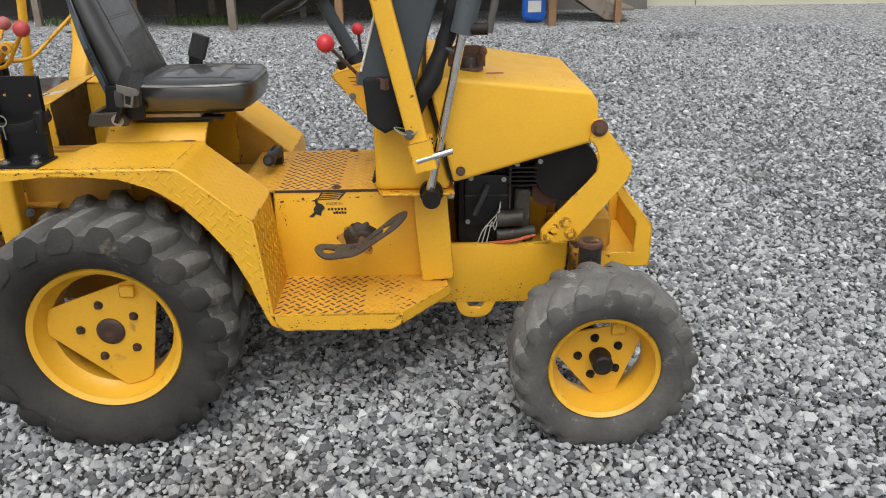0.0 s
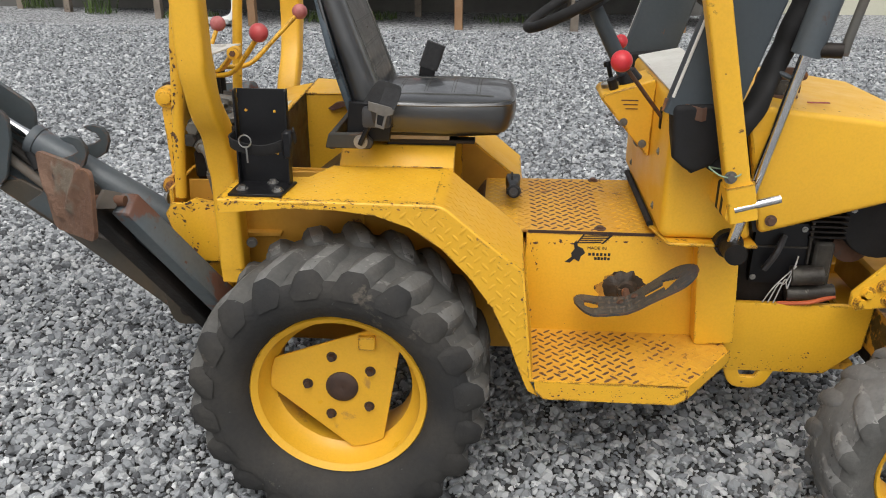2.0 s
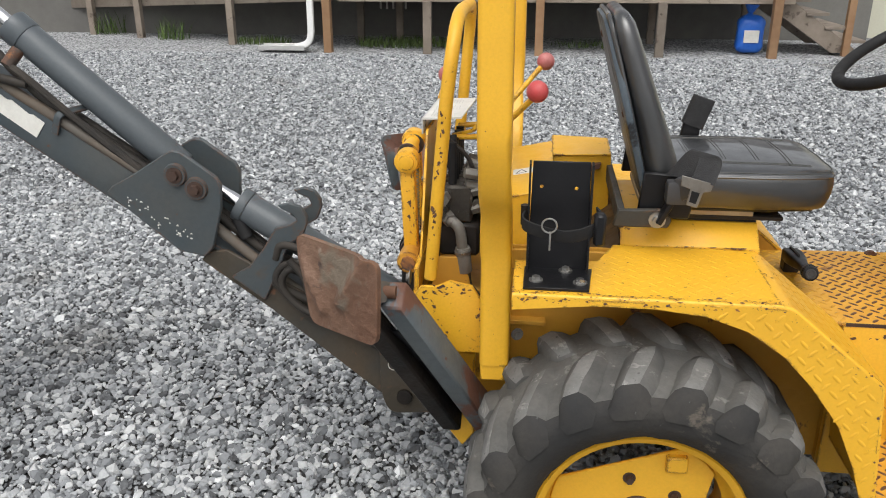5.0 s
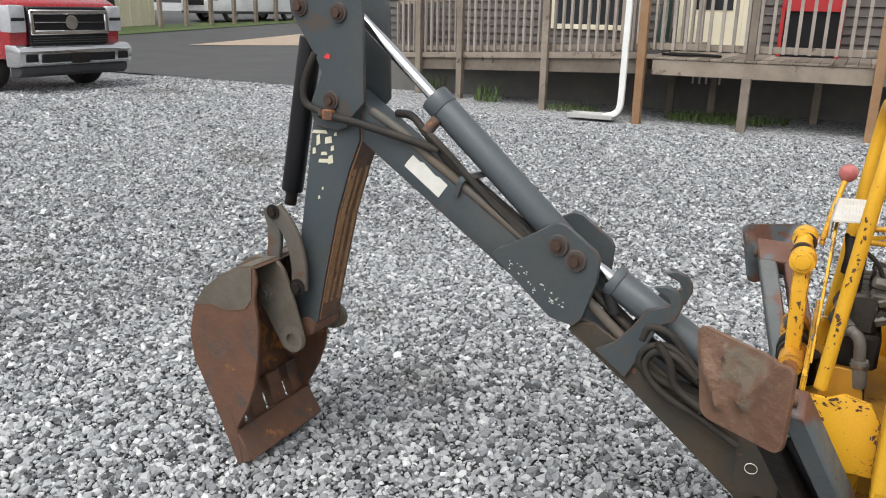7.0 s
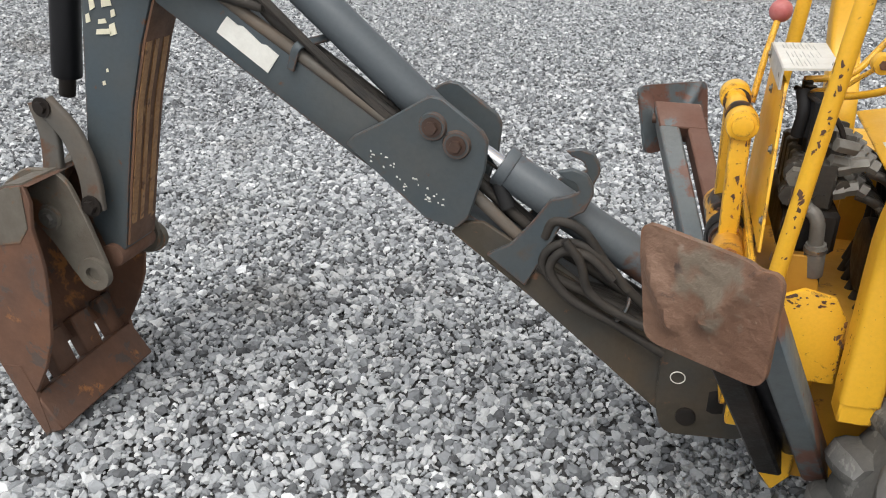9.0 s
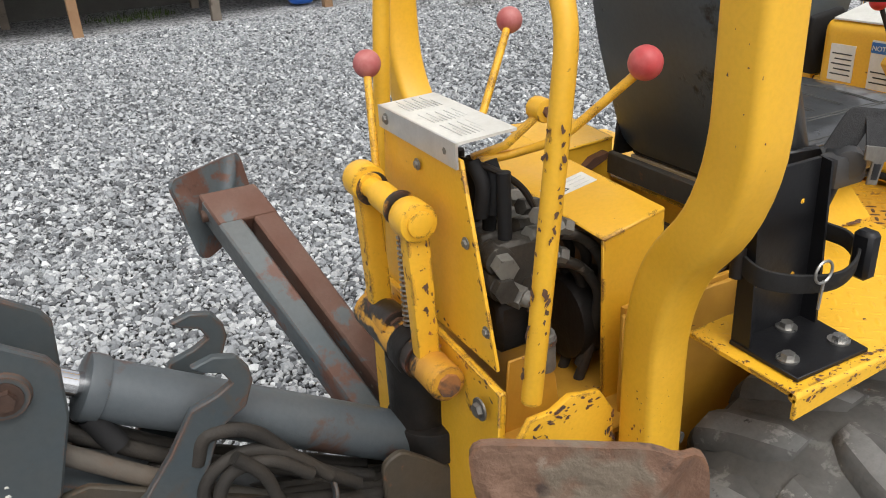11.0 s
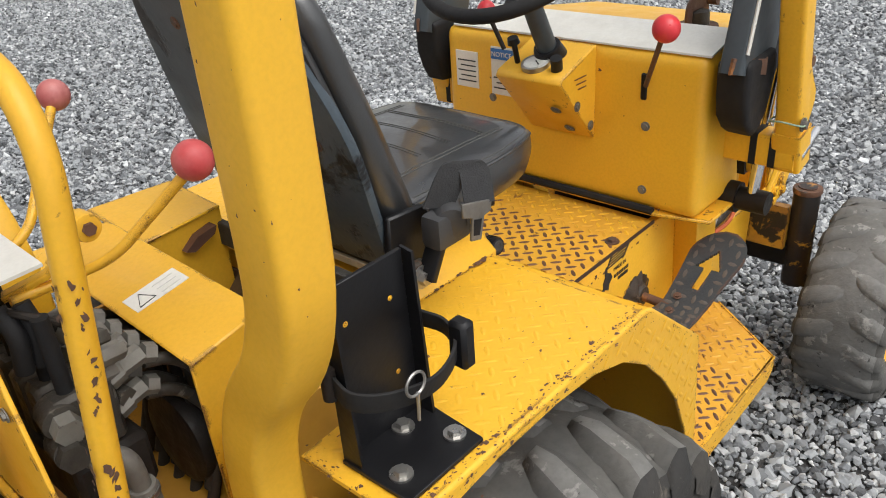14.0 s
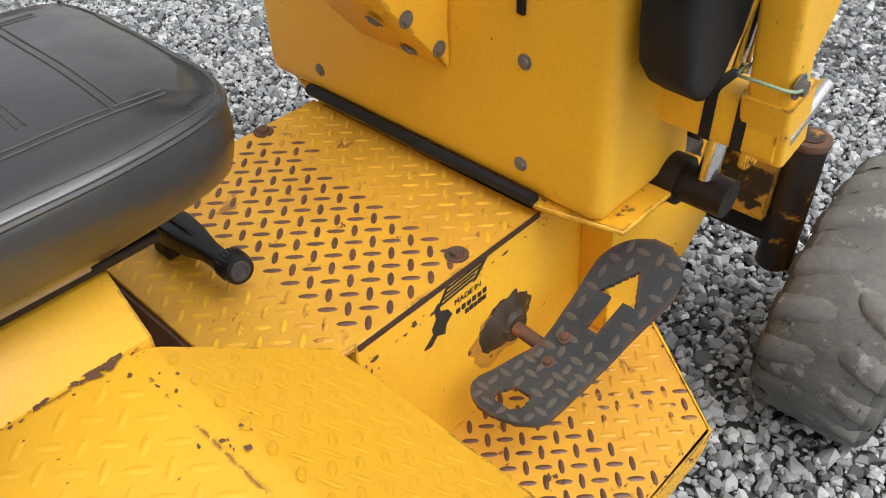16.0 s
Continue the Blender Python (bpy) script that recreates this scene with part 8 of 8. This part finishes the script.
part("port_fitting", rod((-1.50, CY - 0.03, 1.165), (-1.52, CY - 0.055, 1.13), 0.016, seg=10), "rust", dc)
part("hydraulic_line", sweep(spline([(-1.515, CY - 0.055, 1.13), (-1.47, CY - 0.06, 1.10), (-1.35, CY - 0.05, 0.985), (-1.22, CY - 0.045, 0.875)], 6), circle(0.0095, 8)), "hose", dc)

# dipper and bucket
dip = part("dipper", prism([(-1.888, 1.19), (-1.735, 1.19), (-1.735, 1.09), (-1.772, 1.0), (-1.818, 0.86), (-1.866, 0.66), (-1.900, 0.50), (-1.945, 0.455), (-1.985, 0.56), (-1.968, 0.70)], "y", -0.146, -0.034, 0.006, 2), "grey", T, "grey dipper arm with a rust-streaked face")
for s in (1, -1):
    a, b = span(-0.166, -0.153, s)
    ck = [(-1.955, 1.475), (-1.94, 1.505), (-1.74, 1.50), (-1.716, 1.48), (-1.708, 1.44), (-1.705, 1.20), (-1.745, 1.16), (-1.765, 1.125), (-1.80, 1.115), (-1.875, 1.125), (-1.895, 1.175), (-1.868, 1.235), (-1.848, 1.275), (-1.875, 1.33), (-1.95, 1.44)]
    part("cheek_plate", prism(ck, "y", a, b, 0.003), "grey", dip)
    for x, z in ((-1.915, 1.455), (-1.785, 1.44), (-1.816, 1.20)):
        yy = a if s > 0 else b
        part("boss_ring", rod((x, yy, z), (x, yy - s * 0.008, z), 0.028, 0.026, 24), "grey", dip)
        part("pin_bolt", bolt((x, yy - s * 0.007, z), (0, -s, 0), 0.0135, 0.013), "bolt_brown", dip)
part("worn_face", prism([(-1.733, 1.18), (-1.728, 1.18), (-1.728, 1.088), (-1.765, 0.998), (-1.811, 0.858), (-1.859, 0.658), (-1.893, 0.505), (-1.899, 0.505), (-1.865, 0.66), (-1.817, 0.86), (-1.771, 1.0), (-1.733, 1.09)], "y", -0.141, -0.039), "rust_wood", dip, "rust-streaked bare front face")
for y, w0 in ((-0.128, 0.010), (-0.098, 0.007), (-0.062, 0.009)):
    part("bare_streak", prism([(-1.885, 0.56), (-1.862, 0.66), (-1.814, 0.86), (-1.769, 1.0), (-1.762, 1.0), (-1.808, 0.86), (-1.856, 0.66), (-1.880, 0.56)], "y", y - w0, y + w0), "streak", dip)
fk = bmesh.new()
for (x, z, w, h) in ((-1.90, 1.098, 0.055, 0.012), (-1.885, 1.062, 0.014, 0.036), (-1.855, 1.07, 0.026, 0.024), (-1.90, 1.035, 0.012, 0.022), (-1.88, 1.012, 0.04, 0.014), (-1.845, 1.01, 0.018, 0.03), (-1.87, 1.035, 0.022, 0.012), (-1.835, 1.05, 0.012, 0.018), (-1.822, 1.095, 0.01, 0.012), (-1.87, 0.93, 0.006, 0.01), (-1.885, 0.90, 0.008, 0.012)):
    prism([(x, z), (x + w, z + h * 0.2), (x + w * 0.9, z + h), (x + w * 0.1, z + h * 0.8)], "y", -0.1485, -0.1470, bm=fk)
tagged(part("paint_fleck", finish(fk), "cream", dip), "remains of pale yellow lettering", kind="stuff")
part("red_fleck", prism([(-1.84, 1.318), (-1.818, 1.314), (-1.815, 1.326), (-1.828, 1.33)], "y", -0.1675, -0.1665), "red", dip)
part("dipper_foot", rod((-1.935, -0.16, 0.478), (-1.935, -0.02, 0.478), 0.030, seg=20, bevel=0.004), "rust", dip)
bcy = part("bucket_cylinder", rod((-1.935, CY, 1.37), (-2.025, CY, 0.90), 0.034, seg=24, bevel=0.004), "black_paint", T, "black bucket cylinder")
part("rod_end", rod((-2.022, CY, 0.91), (-2.035, CY, 0.855), 0.019, seg=16), "black_steel", bcy)
lk = part("bucket_link", sweep(spline([(-2.045, -0.175, 0.86), (-2.03, -0.175, 0.78), (-2.045, -0.175, 0.68), (-2.09, -0.175, 0.58)], 5), rrect(0.05, 0.02, 0.006), (0, 1, 0)), "grey_rust", T, "grey rusty bucket links")
for s in (1, -1):
    a, b = span(-0.192, -0.172, s)
    part("link_arm", sweep(spline([(-2.022, (a + b) / 2, 0.858), (-1.965, (a + b) / 2, 0.79), (-1.938, (a + b) / 2, 0.70), (-1.938, (a + b) / 2, 0.612)], 6), rrect(0.056, 0.018, 0.006), (0, 1, 0)), "grey_rust", lk)
    yy = a if s > 0 else b
    part("link_bolt", bolt((-1.938, yy, 0.623), (0, -s, 0), 0.017, 0.018), "black_steel", lk)
    part("link_bolt", bolt((-2.022, yy, 0.852), (0, -s, 0), 0.015, 0.012), "black_steel", lk)
bk = bmesh.new()
curve = [(-2.02, 0.704), (-2.07, 0.695), (-2.15, 0.655), (-2.225, 0.595), (-2.275, 0.52), (-2.297, 0.43), (-2.285, 0.345), (-2.24, 0.255), (-2.19, 0.165)]
inner = [(x + 0.012, z - 0.004) for x, z in curve]
prism(curve + inner[::-1], "y", -0.297, 0.088, bm=bk)
bucket = part("bucket", finish(bk, 0.001), "rust", T, "rusty narrow digging bucket with a worn lip")
for a, b in ((-0.300, -0.288), (0.079, 0.091)):
    part("side_plate", prism(curve + [(-2.13, 0.12), (-2.075, 0.215), (-2.04, 0.30), (-2.022, 0.40), (-2.012, 0.50), (-2.022, 0.60), (-2.010, 0.66)], "y", a, b, 0.002), "rust", bucket)
for s in (1, -1):
    a, b = span(-0.205, -0.190, s)
    part("ear", prism(rounded_poly([(-2.175, 0.655), (-2.10, 0.705), (-2.02, 0.708), (-1.985, 0.680), (-1.955, 0.600), (-1.915, 0.46), (-1.935, 0.412), (-1.985, 0.405), (-2.02, 0.45), (-2.06, 0.52)], 0.02), "y", a, b, 0.003), "ear_grey", bucket)
    yy = a if s > 0 else b
    part("boss_ring", rod((-2.051, yy, 0.587), (-2.051, yy - s * 0.008, 0.587), 0.032, seg=22), "ear_grey", bucket)
    part("ear_bolt", bolt((-2.051, yy - s * 0.007, 0.587), (0, -s, 0), 0.016, 0.014), "steel_dull", bucket)
    part("ear_ring", lathe([(0.02, -0.006), (0.042, -0.006), (0.042, 0.012), (0.02, 0.012)], (-1.952, yy, 0.452), (0, -s, 0), 24), "ear_grey", bucket)
part("top_wrap", prism([(x - 0.002, z + 0.004) for x, z in curve[:5]] + [(x, z + 0.0005) for x, z in curve[:5]][::-1], "y", -0.298, 0.089), "ear_grey", bucket)
part("worn_side", prism([(-2.025, 0.700), (-2.07, 0.693), (-2.15, 0.653), (-2.225, 0.593), (-2.262, 0.54), (-2.20, 0.555), (-2.13, 0.545), (-2.06, 0.56), (-2.03, 0.60)], "y", -0.3022, -0.2995), "ear_grey", bucket)
for a, b in ((-0.3018, -0.289), (0.080, 0.0928)):
    part("lower_side", prism([(-2.208, 0.205), (-2.122, 0.0), (-2.106, 0.02), (-2.122, 0.13), (-2.15, 0.21)], "y", a, b), "rust", bucket)
lip = part("lip_bar", hexa8([(-2.115, -0.30, 0.005), (-2.065, -0.30, 0.03), (-2.065, 0.091, 0.03), (-2.115, 0.091, 0.005)], [(-2.165, -0.30, 0.105), (-2.125, -0.30, 0.125), (-2.125, 0.091, 0.125), (-2.165, 0.091, 0.105)], 0.004), "rust", bucket, "rusty cutting lip")
for i in range(4):
    y = -0.299 + i * 0.1075
    part("shank", hexa8([(-2.17, y, 0.09), (-2.135, y, 0.11), (-2.135, y + 0.066, 0.11), (-2.17, y + 0.066, 0.09)], [(-2.215, y, 0.20), (-2.175, y, 0.225), (-2.175, y + 0.07, 0.225), (-2.215, y + 0.07, 0.20)], 0.004), "rust", bucket)

flakes("paint_chip", [((-0.342, -0.40, 0.55), (-0.342, -0.40, 0.72), (-1, 0, 0), 26, 0.02), ((-0.32, -0.424, 0.56), (-0.32, -0.424, 0.75), (0, -1, 0), 24, 0.02), ((-0.345, -0.52, 1.05), (-0.35, -0.52, 1.4), (-1, 0, 0), 10, 0.02), ((-0.317, -0.545, 1.02), (-0.317, -0.545, 1.4), (0, -1, 0), 8, 0.02)], T, 21)
flakes("paint_chip", [((-0.493, -0.285, 0.74), (-0.4885, -0.205, 1.0), (-1, 0, 0), 40, 0.004), ((-0.493, -0.28, 0.745), (-0.493, 0.05, 0.745), (-1, 0, 0), 24, 0.006)], T, 22)
flakes("paint_chip", [((-0.365, -0.3525, 0.695), (-0.48, -0.3525, 0.68), (0, -1, 0), 40, 0.02), ((-0.345, -0.3525, 0.66), (-0.345, -0.3525, 0.55), (0, -1, 0), 24, 0.012), ((-0.48, -0.3525, 0.66), (-0.42, -0.3525, 0.56), (0, -1, 0), 20, 0.02), ((-0.504, -0.31, 0.71), (-0.504, 0.1, 0.735), (-1, 0, 0), 50, 0.012)], T, 23, size=0.0042)
flakes("paint_chip", [((-0.5575, -0.154, 0.90), (-0.5465, -0.154, 0.72), (-1, 0, 0.05), 30, 0.012), ((-0.565, -0.006, 0.91), (-0.556, -0.006, 0.74), (-1, 0, 0.05), 26, 0.012), ((-0.535, -0.1685, 0.90), (-0.527, -0.1685, 0.72), (0, -1, 0), 26, 0.014)], T, 24, size=0.004)
flakes("paint_chip", [((-0.4605, -0.3405, 0.74), (-0.4285, -0.3515, 1.08), (0, -1, 0.03), 26, 0.006), ((-0.4755, -0.328, 0.74), (-0.442, -0.338, 1.08), (-1, 0, 0), 26, 0.006)], T, 25, size=0.0055)
